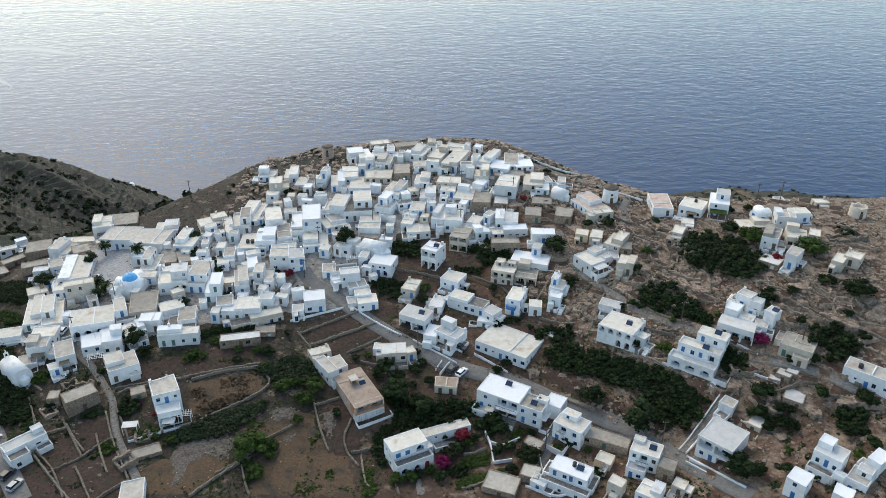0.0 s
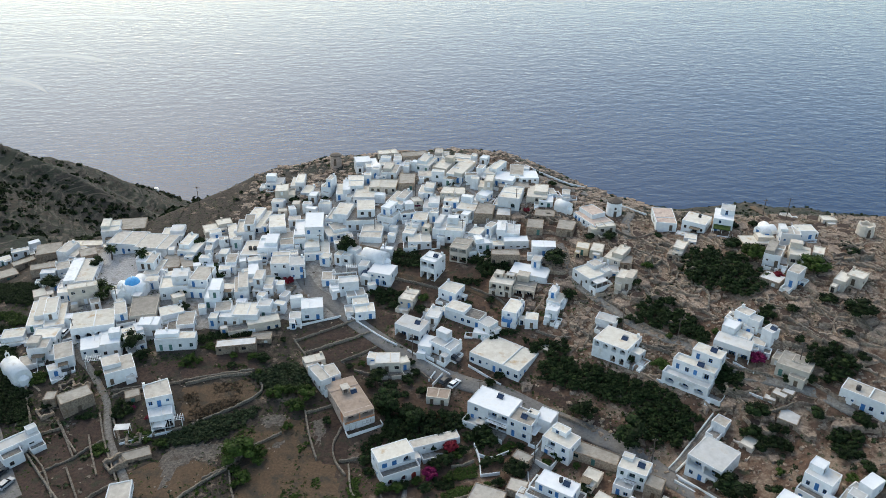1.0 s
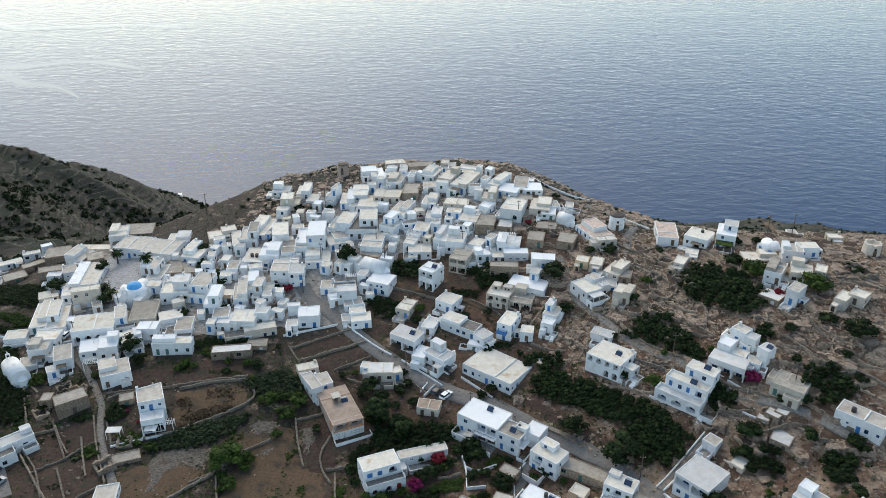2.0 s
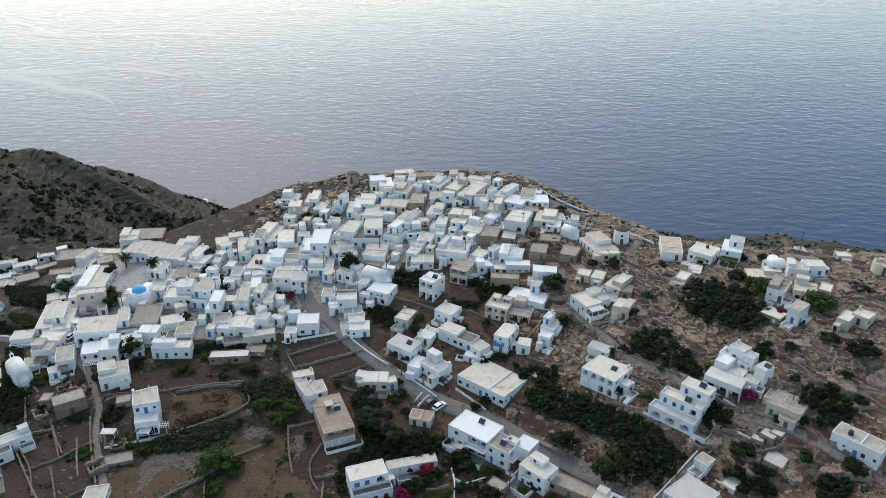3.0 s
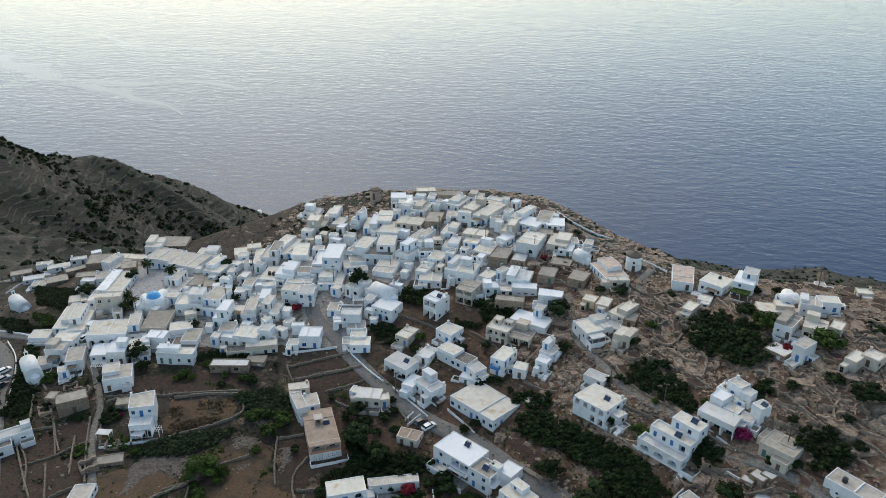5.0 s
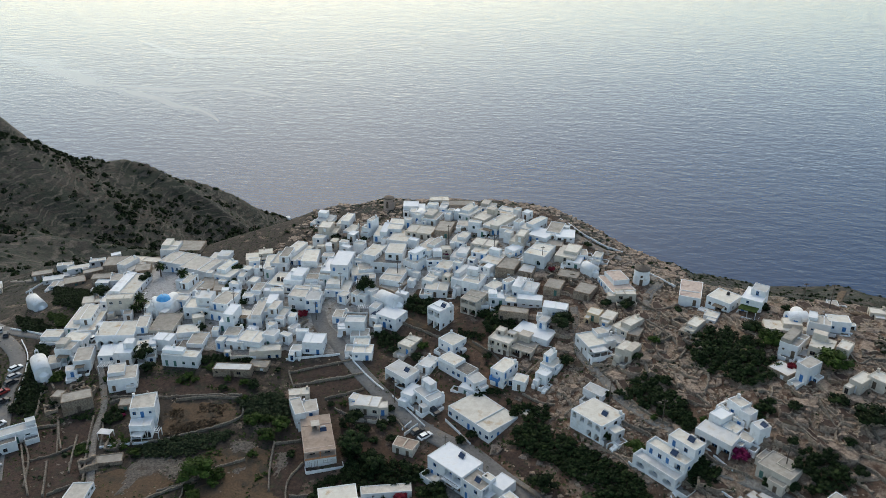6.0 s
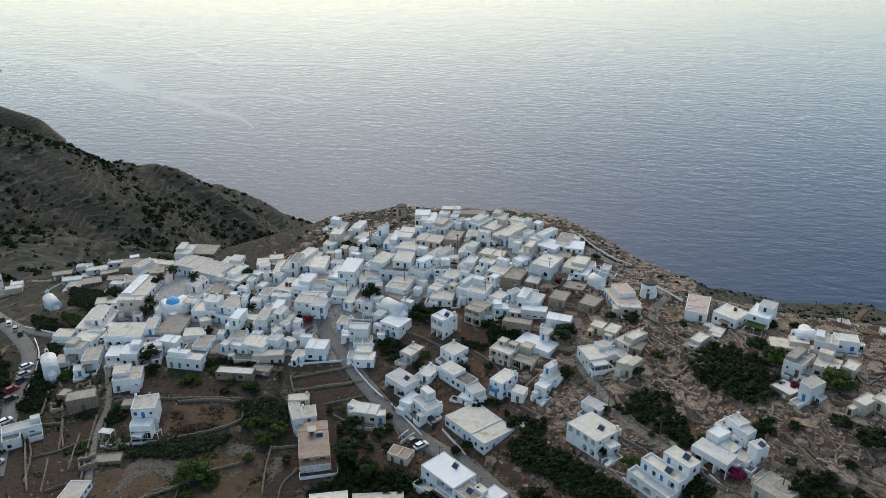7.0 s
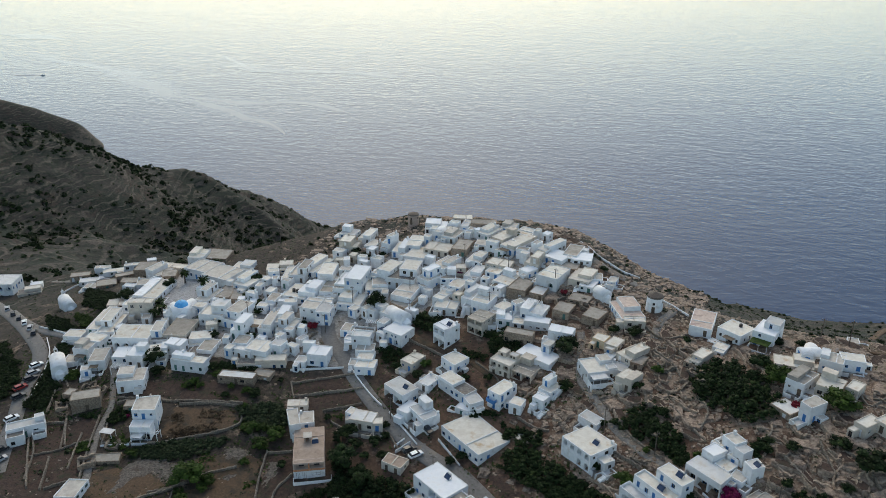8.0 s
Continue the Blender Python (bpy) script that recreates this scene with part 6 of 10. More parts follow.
wing(street_house, -3.4, 3.4, -2.3, 2.7, -1.4, 5.3, roof=ROOF_CREAM, name="wall", trim=GREEN, holes={
    0: [(0.8, 1.7, 0.1, 2.1, W, False), (2.5, 4.3, 3.0, 4.8, 0.9, False), (5.3, 6.2, 3.3, 4.5, W, False), (4.9, 5.9, 0.9, 2.1, W, False), (0.8, 1.6, 3.4, 4.5, W, False)], 3: [(1.6, 2.5, 3.4, 4.5, W, False)], 1: [(1.0, 1.8, 3.4, 4.4, W, False)]})
slab(street_house, "balcony", -1.6, 1.4, -3.5, -2.28, 2.7, 2.86, WHITE)
railing(street_house, -1.6, 1.4, -3.48, 2.86)
wing(street_house, -3.2, 1.2, -5.2, -2.3, -2.4, 2.2, roof=ROOF_WHITE, rim=0.5, name="porch", trim=BLUE, holes={0: [(0.8, 1.7, -0.4, 1.6, W, False), (2.6, 3.6, 0.4, 1.4, W, False)]})
wing(street_house, -3.4, -0.8, 0.8, 2.7, 5.3, 6.0, roof=ROOF_CREAM, name="roof_room")
solar_heater(49.3, 138.8, -20.9, -27)
stair_house = villa(65.6, 140.2, -23.3, -43, "whitewashed house with wide upper loggias beside the long stairs")
wing(stair_house, -4.2, 4.2, -4.5, 4.5, -1.8, 5.9, roof=ROOF_WHITE, name="wall", trim=BLUE, holes={
    0: [(0.35, 3.9, 3.0, 5.3, 1.8, False), (4.4, 8.05, 3.0, 5.3, 1.8, False), (1.0, 2.0, 0.9, 2.0, W, False), (3.2, 4.2, 0.05, 2.1, W, False), (5.2, 7.6, 0.3, 2.3, 1.4, False)],
    3: [(2.0, 3.0, 3.4, 4.6, W, False), (5.5, 6.5, 3.4, 4.6, W, False)], 1: [(2.0, 2.9, 3.2, 4.6, W, False), (6.0, 6.9, 1.0, 2.1, W, False)]})
terrace_of(stair_house, -4.2, 5.4, -6.6, -4.48, -2.6, -0.2, high=0.6, sides="fe")
slab(stair_house, "ramp_wall", -4.6, 9.0, -8.0, -7.7, -3.2, 0.1, WHITE)
triple = villa(65.6, 164.7, -16.4, -35, "three-level whitewashed house with an arched basement and stacked terraces")
wing(triple, -6.3, 5.6, -3.6, -0.4, -2.0, 2.5, roof=ROOF_WHITE, rim=0.7, name="arcade", trim=BLUE, holes={0: [(1.0, 3.3, 0.4, 1.9, D, True), (4.7, 7.2, 0.4, 1.9, D, True), (8.6, 10.9, 0.4, 1.9, D, True)], 1: [(0.8, 2.2, 0.4, 2.0, D, True)]})
wing(triple, -5.2, 5.6, -0.4, 3.0, -2.0, 5.3, roof=ROOF_CREAM, rim=0.5, name="wall", trim=BLUE, holes={
    0: [(1.0, 1.9, 2.7, 4.7, W, False), (3.4, 4.4, 3.2, 4.5, W, False), (5.6, 6.5, 2.7, 4.7, W, False), (8.0, 9.6, 2.7, 4.7, 0.9, False)], 1: [(1.2, 2.2, 3.3, 4.4, W, False)]})
wing(triple, -1.8, 5.6, 3.0, 7.0, -2.0, 8.0, roof=ROOF_CREAM, name="upper_storey", trim=BLUE, holes={0: [(1.2, 2.1, 5.4, 7.4, W, False), (4.4, 5.4, 6.0, 7.2, W, False)], 3: [(1.4, 2.4, 6.0, 7.2, W, False)], 1: [(1.4, 2.4, 6.0, 7.2, W, False)]})
terrace_of(triple, 5.62, 9.0, -3.6, 0.6, -2.4, 0.3, floor=PAVING, high=0.6)
flight(triple, 5.6, 6.8, -6.4, -3.8, -2.2, 0.3, 10, base=-3.2)
solar_heater(67.5, 164.8, -11.1, -35)
solar_heater(71.0, 167.4, -8.45, -35)
court = villa(-97.6, 141.9, -25.6, 46, "low whitewashed house with walled roof terraces by the road")
wing(court, -5.0, 4.6, -0.5, 3.2, -1.5, 3.4, roof=ROOF_WHITE, rim=0.3, name="wall", trim=GREEN, holes={0: [(1.2, 2.2, 1.0, 2.2, W, False), (4.0, 4.9, 0.1, 2.1, W, False), (6.6, 7.8, 0.9, 2.2, W, False)], 1: [(1.0, 2.0, 1.2, 2.3, W, False)], 3: [(1.2, 2.2, 1.2, 2.3, W, False)]})
wing(court, -5.0, -0.6, -3.6, -0.5, -2.0, 2.6, roof=PAVING, rim=0.6, name="terrace", holes={0: [(1.0, 2.0, 0.6, 1.7, W, False)]})
wing(court, 1.2, 4.6, -2.8, -0.5, -2.0, 1.2, roof=PAVING, rim=0.6, name="terrace")
wing(court, 2.2, 4.6, 1.2, 3.2, 3.4, 4.6, name="roof_room")

# ---- roads, fields, walls ----
def spline(pts, step):
    """Points at even steps along a smooth line through pts (plan)."""
    p = [np.array(q, float) for q in pts]
    p = [2 * p[0] - p[1]] + p + [2 * p[-1] - p[-2]]
    out = []
    for k in range(1, len(p) - 2):
        n = max(1, int(np.linalg.norm(p[k + 1] - p[k]) / step))
        for i in range(n):
            t = i / n
            out.append(0.5 * (2 * p[k] + (p[k + 1] - p[k - 1]) * t + (2 * p[k - 1] - 5 * p[k] + 4 * p[k + 1] - p[k + 2]) * t * t + (3 * p[k] - p[k - 1] - 3 * p[k + 1] + p[k + 2]) * t**3))
    return np.array(out + [p[-2]])


def sideways(line):
    d = np.gradient(line, axis=0)
    d /= np.linalg.norm(d, axis=1)[:, None] + 1e-9
    return np.stack([-d[:, 1], d[:, 0]], 1)


STRIPS, GROVES = [], []


def strip(name, pts, width, mat, label, cat, lift=0.16, kind="structure", wobble=0.0):
    """A road or path laid on the ground, with thickness at its edges."""
    line = spline(pts, 1.5)
    STRIPS.append((line, width))
    side = sideways(line)
    wob = wobble * rough(line[:, 0], line[:, 1], 5.0, 8)
    rows, n = [], len(line)
    mid = land(line[:, 0], line[:, 1])
    for s, dz in ((-0.52, -0.5), (-0.5, 0), (-0.17, 0.03), (0.17, 0.03), (0.5, 0), (0.52, -0.5)):
        q = line + side * ((width + wob) * s)[:, None]
        z = np.maximum(land(q[:, 0], q[:, 1]), mid - 0.25) + lift + dz
        rows.append(np.column_stack([q, z]))
    v = np.concatenate(rows).tolist()
    f = [(a * n + k, a * n + k + 1, (a + 1) * n + k + 1, (a + 1) * n + k) for a in range(5) for k in range(n - 1)]
    f = [q[::-1] for q in f]
    return tagged(mesh_object(name, v, f, mat, True), label, cat, kind=kind)


def patch(name, poly, mat, label, cat, lift=0.13):
    """A field or paved area: the ground inside a plan polygon, with a ragged rim."""
    px, py = np.array(poly, float).T
    xs, ys = np.arange(px.min() - 1, px.max() + 1, 0.8), np.arange(py.min() - 1, py.max() + 1, 0.8)
    gx, gy = np.meshgrid(xs, ys)
    cx, cy = gx[:-1, :-1] + 0.4, gy[:-1, :-1] + 0.4
    cx, cy = cx + 0.7 * rough(cx, cy, 2.5, 11), cy + 0.7 * rough(cx, cy, 2.5, 12)
    inside = np.zeros(cx.shape, bool)
    for k in range(len(px)):
        x0, y0, x1, y1 = px[k], py[k], px[k - 1], py[k - 1]
        inside ^= ((y0 > cy) != (y1 > cy)) & (cx < (x1 - x0) * (cy - y0) / (y1 - y0 + 1e-9) + x0)
    n = len(xs)
    z = land(gx, gy) + lift + 0.04 * rough(gx, gy, 1.6, 13)
    used = {}
    verts, faces = [], []
    for j, i in zip(*np.nonzero(inside)):
        f = []
        for b, a in ((j, i), (j, i + 1), (j + 1, i + 1), (j + 1, i)):
            k = b * n + a
            if k not in used:
                used[k] = len(verts)
                verts.append((gx[b, a], gy[b, a], z[b, a]))
            f.append(used[k])
        faces.append(f)
    # the rim dips into the soil
    count = collections.Counter(k for f in faces for k in f)
    verts = [(a, b, c - (lift + 0.12 if count[k] < 4 else 0)) for k, (a, b, c) in enumerate(verts)]
    return tagged(mesh_object(name, verts, faces, mat, True), label, cat, kind="structure")


def wall_line(pts, height=0.8, thick=0.42, mat=FIELD_STONE, label="dry-stone field wall of rough brown rubble", cat="stone wall", ragged=0.18, base=0.5, step=0.7):
    """A wall along a plan line, following the ground, its top uneven."""
    line = spline(pts, step)
    side = sideways(line)
    n = len(line)
    r = random.Random(round(pts[0][0] * 31 + pts[0][1] * 17))
    z0 = land(line[:, 0], line[:, 1])
    tops = [height + r.uniform(-ragged, ragged) for _ in range(n)]
    v = []
    for k in range(n):
        for s, up in ((-0.62, -base), (-0.5, tops[k] - 0.06), (-0.3, tops[k]), (0.3, tops[k] + r.uniform(-ragged, ragged) * 0.3), (0.5, tops[k] - 0.06), (0.62, -base)):
            q = line[k] + side[k] * s * thick * (1 + r.uniform(-ragged, ragged))
            v.append((q[0], q[1], z0[k] + up))
    f = [(k * 6 + a, (k + 1) * 6 + a, (k + 1) * 6 + a + 1, k * 6 + a + 1) for k in range(n - 1) for a in range(5)]
    f += [tuple(range(5, -1, -1)), tuple((n - 1) * 6 + a for a in range(6))]
    return tagged(mesh_object("stone_wall" if mat in (STONE, FIELD_STONE) else "wall", v, f, mat), label, cat, "walls")


def white_wall(pts, height=0.7, thick=0.28):
    return wall_line(pts, height, thick, WHITE, "low whitewashed boundary wall along a lane", "wall", 0.03)


def stairway(a, b, width=1.6, n=40):
    """A long straight flight of whitewashed steps with low side walls, from plan point a up to b."""
    a, b = Vector(a), Vector(b)
    root = tagged(new("outdoor_stairway"), "long straight flight of whitewashed outdoor steps", "stairs")
    d = (b - a).normalized()
    s = Vector((-d.y, d.x))
    for k in range(n):
        bm = bmesh.new()
        p, q = a.lerp(b, k / n), a.lerp(b, (k + 1) / n)
        z = ground_at(*p.lerp(q, 0.5)) + 0.35
        lo = [(*(c + s * e * width / 2), zz) for zz in (z - 1.2, z) for c, e in ((p, -1), (q, -1), (q, 1), (p, 1))]
        v = [bm.verts.new(c) for c in lo]
        for f in ((3, 2, 1, 0), (4, 5, 6, 7), (0, 1, 5, 4), (1, 2, 6, 5), (2, 3, 7, 6), (3, 0, 4, 7)):
            bm.faces.new([v[i] for i in f])
        part("step", bm, PAVING, root)
    for e in (-1, 1):
        w = wall_line([tuple(a + s * e * (width / 2 + 0.18)), tuple(a.lerp(b, 0.5) + s * e * (width / 2 + 0.18)), tuple(b + s * e * (width / 2 + 0.18))], 0.75, 0.28, WHITE, ragged=0.02)
        w.parent = root
        w.name = "side_wall"
        for key in ("label", "category", "group"):
            del w[key]


def ruin(x, y, w, d, h, yaw):
    """Roofless walls of a tumbled stone house or pen."""
    rnd = random.Random(round(x * 5 + y * 3))
    z = min(ground_at(x + a * w / 2, y + b * d / 2) for a in (-1, 1) for b in (-1, 1))
    root = tagged(new("ruin"), "roofless tumbled ruin of brown rubble stone", "ruin", "ruins")
    root.matrix_basis = pose(x, y, z, 0, 0, yaw)
    t = 0.55
    for x0, y0, x1, y1 in ((-w / 2, -d / 2, w / 2, -d / 2), (w / 2, -d / 2, w / 2, d / 2), (w / 2, d / 2, -w / 2, d / 2), (-w / 2, d / 2, -w / 2, -d / 2)):
        bm = bmesh.new()
        n = max(3, int(math.hypot(x1 - x0, y1 - y0) / 0.8))
        ux, uy = (x1 - x0) / n, (y1 - y0) / n
        length = math.hypot(ux, uy)
        nx, ny = -uy / length * t, ux / length * t
        cut = rnd.uniform(0.5, 1.0)
        tops = [h * max(0.25, cut + rnd.uniform(-0.3, 0.25)) for _ in range(n + 1)]
        prof = []
        for k in range(n + 1):
            px, py = x0 + ux * k, y0 + uy * k
            prof.append([bm.verts.new(c) for c in ((px, py, -1.2), (px + rnd.uniform(-.08, .08), py, tops[k]), (px + nx, py + ny, tops[k] + rnd.uniform(-.1, .1)), (px + nx, py + ny, -1.2))])
        for k in range(n):
            for i in range(3):
                bm.faces.new((prof[k][i], prof[k + 1][i], prof[k + 1][i + 1], prof[k][i + 1]))
        bm.faces.new(prof[0]), bm.faces.new(prof[-1][::-1])
        bmesh.ops.recalc_face_normals(bm, faces=bm.faces[:])
        part("stone_wall", bm, FIELD_STONE if rnd.random() < 0.4 else STONE, root)


# ---- churches, windmills ----
def vault(bm, w, l, h, n=12, base=-1.5):
    """A barrel-vaulted nave along y: side walls to h, half-round roof above."""
    ring = [(-w / 2, base), (-w / 2, h)] + [(-w / 2 * math.cos(math.pi * k / n), h + w / 2 * 0.85 * math.sin(math.pi * k / n)) for k in range(1, n)] + [(w / 2, h), (w / 2, base)]
    a = [bm.verts.new((x, -l / 2, z)) for x, z in ring]
    b = [bm.verts.new((x, l / 2, z)) for x, z in ring]
    for k in range(len(ring) - 1):
        bm.faces.new((a[k], b[k], b[k + 1], a[k + 1])).smooth = 0 < k < len(ring) - 2
    bm.faces.new(a), bm.faces.new(b[::-1])
    bmesh.ops.recalc_face_normals(bm, faces=bm.faces[:])


def belfry(x, y, z, root, w=1.1):
    bm = bmesh.new()
    box(bm, x - w / 2, x - w / 2 + 0.25, y - 0.2, y + 0.2, z - 0.6, z + 1.1), box(bm, x + w / 2 - 0.25, x + w / 2, y - 0.2, y + 0.2, z - 0.6, z + 1.1)
    box(bm, x - w / 2, x + w / 2, y - 0.2, y + 0.2, z + 1.1, z + 1.4), box(bm, x - 0.2, x + 0.2, y - 0.15, y + 0.15, z + 1.4, z + 1.8)
    part("belfry", bm, WHITE, root)
    c = bmesh.new()
    box(c, x - 0.04, x + 0.04, y - 0.04, y + 0.04, z + 1.8, z + 2.4), box(c, x - 0.22, x + 0.22, y - 0.04, y + 0.04, z + 2.1, z + 2.18)
    part("cross", c, STEEL, root)


def chapel(x, y, z, w, l, h, yaw, bell=1):
    root = tagged(new("chapel"), "small whitewashed chapel with a barrel-vaulted roof", "chapel", "chapels")
    root.matrix_basis = pose(x, y, z, 0, 0, yaw)
    bm = bmesh.new()
    vault(bm, w, l, h)
    part("nave", bm, WHITE, root)
    ap = bmesh.new()
    tube(ap, 0, l / 2, -1.5, h * 0.8, w * 0.3, w * 0.3, 14), tube(ap, 0, l / 2, h * 0.8, h * 0.8 + w * 0.2, w * 0.3, w * 0.08, 14)
    part("apse", ap, WHITE, root)
    if bell:
        belfry(0, -l / 2 + 0.3, h + w * 0.4, root)
    outer, leaf = joinery("door", 1.1, 2.1, BLUE)
    o = part("door", outer, None, root, at=pose(0, -l / 2 - 0.075, 0, 0, 0, 0))
    part("leaf", leaf, None, o)


def domed_church(x, y, z, yaw):
    root = tagged(new("church"), "whitewashed church with a bright blue dome on the square", "church")
    root.matrix_basis = pose(x, y, z, 0, 0, yaw)
    bm = bmesh.new()
    vault(bm, 4.0, 10.5, 2.9)
    part("nave", bm, WHITE, root)
    bm = bmesh.new()
    vault(bm, 3.8, 8.5, 2.8)
    part("transept", bm, WHITE, root, at=pose(0, 0, 0, 0, 0, 90))
    for a in (-1, 1):
        for b in (-1, 1):
            bm = bmesh.new()
            box(bm, a * 3.0 - 1.3, a * 3.0 + 1.3, b * 3.2 - 1.4, b * 3.2 + 1.4, -1.5, 2.7)
            part("corner_bay", bm, WHITE, root)
    bm = bmesh.new()
    tube(bm, 0, 0, 2.3, 4.1, 2.85, 2.8, 24), tube(bm, 0, 0, 4.1, 4.4, 2.95, 2.75, 24)
    part("drum", bm, WHITE, root)
    for k in range(6):
        a = k * 60 + 30
        outer, pane = joinery("window", 0.65, 0.8, BLUE)
        o = part("window", outer, None, root, at=pose(2.76 * math.sin(radians(a)), -2.76 * math.cos(radians(a)), 3.2, 0, 0, a))
        part("pane", pane, None, o)
    bm = bmesh.new()
    bmesh.ops.create_uvsphere(bm, u_segments=28, v_segments=16, radius=2.2)
    bmesh.ops.delete(bm, geom=[v for v in bm.verts if v.co.z < -0.1], context="VERTS")
    bmesh.ops.scale(bm, vec=(1, 1, 0.78), verts=bm.verts[:])
    for f in bm.faces:
        f.smooth = True
    part("dome", bm, DOME_BLUE, root, "bright blue painted dome", at=pose(0, 0, 4.4))
    bm = bmesh.new()
    tube(bm, 0, 0, 5.95, 6.4, 0.2, 0.16, 10), box(bm, -0.04, 0.04, -0.04, 0.04, 6.4, 7.3), box(bm, -0.3, 0.3, -0.04, 0.04, 6.9, 6.99)
    part("cross", bm, WHITE, root)
    belfry(0, -5.0, 4.6, root, 1.5)


def windmill(x, y, z, r, h, mat, label, cap):
    root = tagged(new("windmill"), label, "windmill", "windmills")
    root.matrix_basis = pose(x, y, z)
    bm = bmesh.new()
    n, rows = 24, 7
    rings = []
    for j in range(rows):
        t = j / (rows - 1)
        rr = r * (1.06 - 0.12 * t)
        rings.append([bm.verts.new((rr * math.cos(2 * math.pi * k / n), rr * math.sin(2 * math.pi * k / n), -1.5 + (h + 1.5) * t + (0.25 * math.sin(k * 1.7) if j == rows - 1 else 0))) for k in range(n)])
    for j in range(rows - 1):
        for k in range(n):
            bm.faces.new((rings[j][k], rings[j][(k + 1) % n], rings[j + 1][(k + 1) % n], rings[j + 1][k]))
    inner = [bm.verts.new((v.co.x * 0.78, v.co.y * 0.78, v.co.z)) for v in rings[-1]]
    low = [bm.verts.new((v.co.x, v.co.y, h - 1.0)) for v in inner]
    for k in range(n):
        bm.faces.new((rings[-1][k], rings[-1][(k + 1) % n], inner[(k + 1) % n], inner[k]))
        bm.faces.new((inner[k], inner[(k + 1) % n], low[(k + 1) % n], low[k]))
    bm.faces.new(low)
    part("tower", bm, mat, root)
    if cap:
        bm = bmesh.new()
        tube(bm, 0, 0, h - 0.1, h + 0.3, r * 1.0, r * 0.92, 24), tube(bm, 0, 0, h + 0.3, h + cap, r * 0.92, 0.15, 24)
        part("cap", bm, POLE, root, "weathered dark thatched cap")
    for a, zz, kind in ((0, 0.0, "door"), (0, h * 0.55, "window"), (80, h * 0.6, "window")):
        outer, pane = joinery(kind, 0.95 if kind == "door" else 0.65, 2.0 if kind == "door" else 0.8, WOOD)
        rr = r * (1.06 - 0.12 * (zz + 1.5) / (h + 1.5)) + 0.02
        o = part(kind, outer, None, root, at=pose(rr * math.sin(radians(a)), -rr * math.cos(radians(a)), zz, 0, 0, a))
        part("pane" if kind == "window" else "leaf", pane, None, o)


# ---- poles, cars, small things ----
POLE_TEMPLATE = []


def utility_pole(x, y, h=7.5):
    if POLE_TEMPLATE:
        o = copy_thing(POLE_TEMPLATE[0], pose(x, y, ground_at(x, y)))
        o.scale = (1, 1, h / 7.5)
        return
    root = tagged(new("utility_pole"), "weathered timber utility pole with a short crossarm", "utility pole", "utility poles")
    root.matrix_basis = pose(x, y, ground_at(x, y))
    bm = bmesh.new()
    tube(bm, 0, 0, -0.8, 7.5, 0.15, 0.10, 10)
    part("post", bm, POLE, root)
    bm = bmesh.new()
    box(bm, -0.7, 0.7, -0.06, 0.06, 6.9, 7.05)
    part("crossarm", bm, POLE, root)
    for k in (-0.55, 0, 0.55):
        bm = bmesh.new()
        tube(bm, k, 0, 7.05, 7.25, 0.06, 0.04, 8)
        part("insulator", bm, STEEL, root)
    POLE_TEMPLATE.append(root)


CARS = {}


def car(x, y, yaw, colour="white"):
    """A parked hatchback: shaped body, glass house, four wheels."""
    tint = {"white": (0.75, 0.76, 0.77), "dark": (0.03, 0.033, 0.04), "silver": (0.35, 0.36, 0.38), "red": (0.3, 0.03, 0.03), "blue": (0.04, 0.08, 0.18)}[colour]
    z = max(ground_at(x, y), ground_at(x + 1, y), ground_at(x, y + 1)) + 0.2
    if colour in CARS:
        copy_thing(CARS[colour], pose(x, y, z, 0, 0, yaw))
        return
    paint = material(colour + "_car_paint", tint, tuple(min(1, c * 1.1) for c in tint), 0.5, rough=0.3, bump=0.0)
    root = tagged(new("car"), f"small {colour} hatchback car parked by the road", "car", "parked cars")
    root.matrix_basis = pose(x, y, z, 0, 0, yaw)
    def hull(name, prof, half, mat, taper=1.0):
        bm = bmesh.new()
        top = max(q[1] for q in prof)
        rows = []
        for s in (-1, 1):
            rows.append([bm.verts.new((px, s * half * (taper if pz > 0.95 and taper < 1 else 1.0), pz)) for px, pz in prof])
        n = len(prof)
        for k in range(n):
            bm.faces.new((rows[0][k], rows[0][(k + 1) % n], rows[1][(k + 1) % n], rows[1][k]))
        bm.faces.new(rows[0][::-1]), bm.faces.new(rows[1])
        bmesh.ops.recalc_face_normals(bm, faces=bm.faces[:])
        bmesh.ops.bevel(bm, geom=bm.edges[:], offset=0.05, segments=2, affect="EDGES")
        return part(name, bm, mat, root)
    hull("body", [(-2.0, 0.3), (-2.05, 0.7), (-1.9, 0.92), (-0.9, 0.97), (1.1, 0.93), (1.95, 0.78), (2.05, 0.5), (2.0, 0.3)], 0.84, paint)
    hull("cabin", [(-1.85, 0.93), (-1.5, 1.38), (0.35, 1.38), (1.05, 0.93)], 0.76, GLASS, 0.84)
    hull("roof", [(-1.5, 1.36), (-1.45, 1.46), (0.25, 1.46), (0.38, 1.36)], 0.66, paint)
    for wx in (-1.25, 1.3):
        for wy in (-0.76, 0.76):
            bm = bmesh.new()
            tube(bm, 0, 0, -0.1, 0.1, 0.31, 0.31, 16)
            w = part("wheel", bm, BLACK, root, at=pose(wx, wy, 0.31, 90, 0, 0))
            bm = bmesh.new()
            tube(bm, 0, 0, -0.115, 0.115, 0.18, 0.18, 12)
            part("rim", bm, STEEL, w)
    CARS[colour] = root


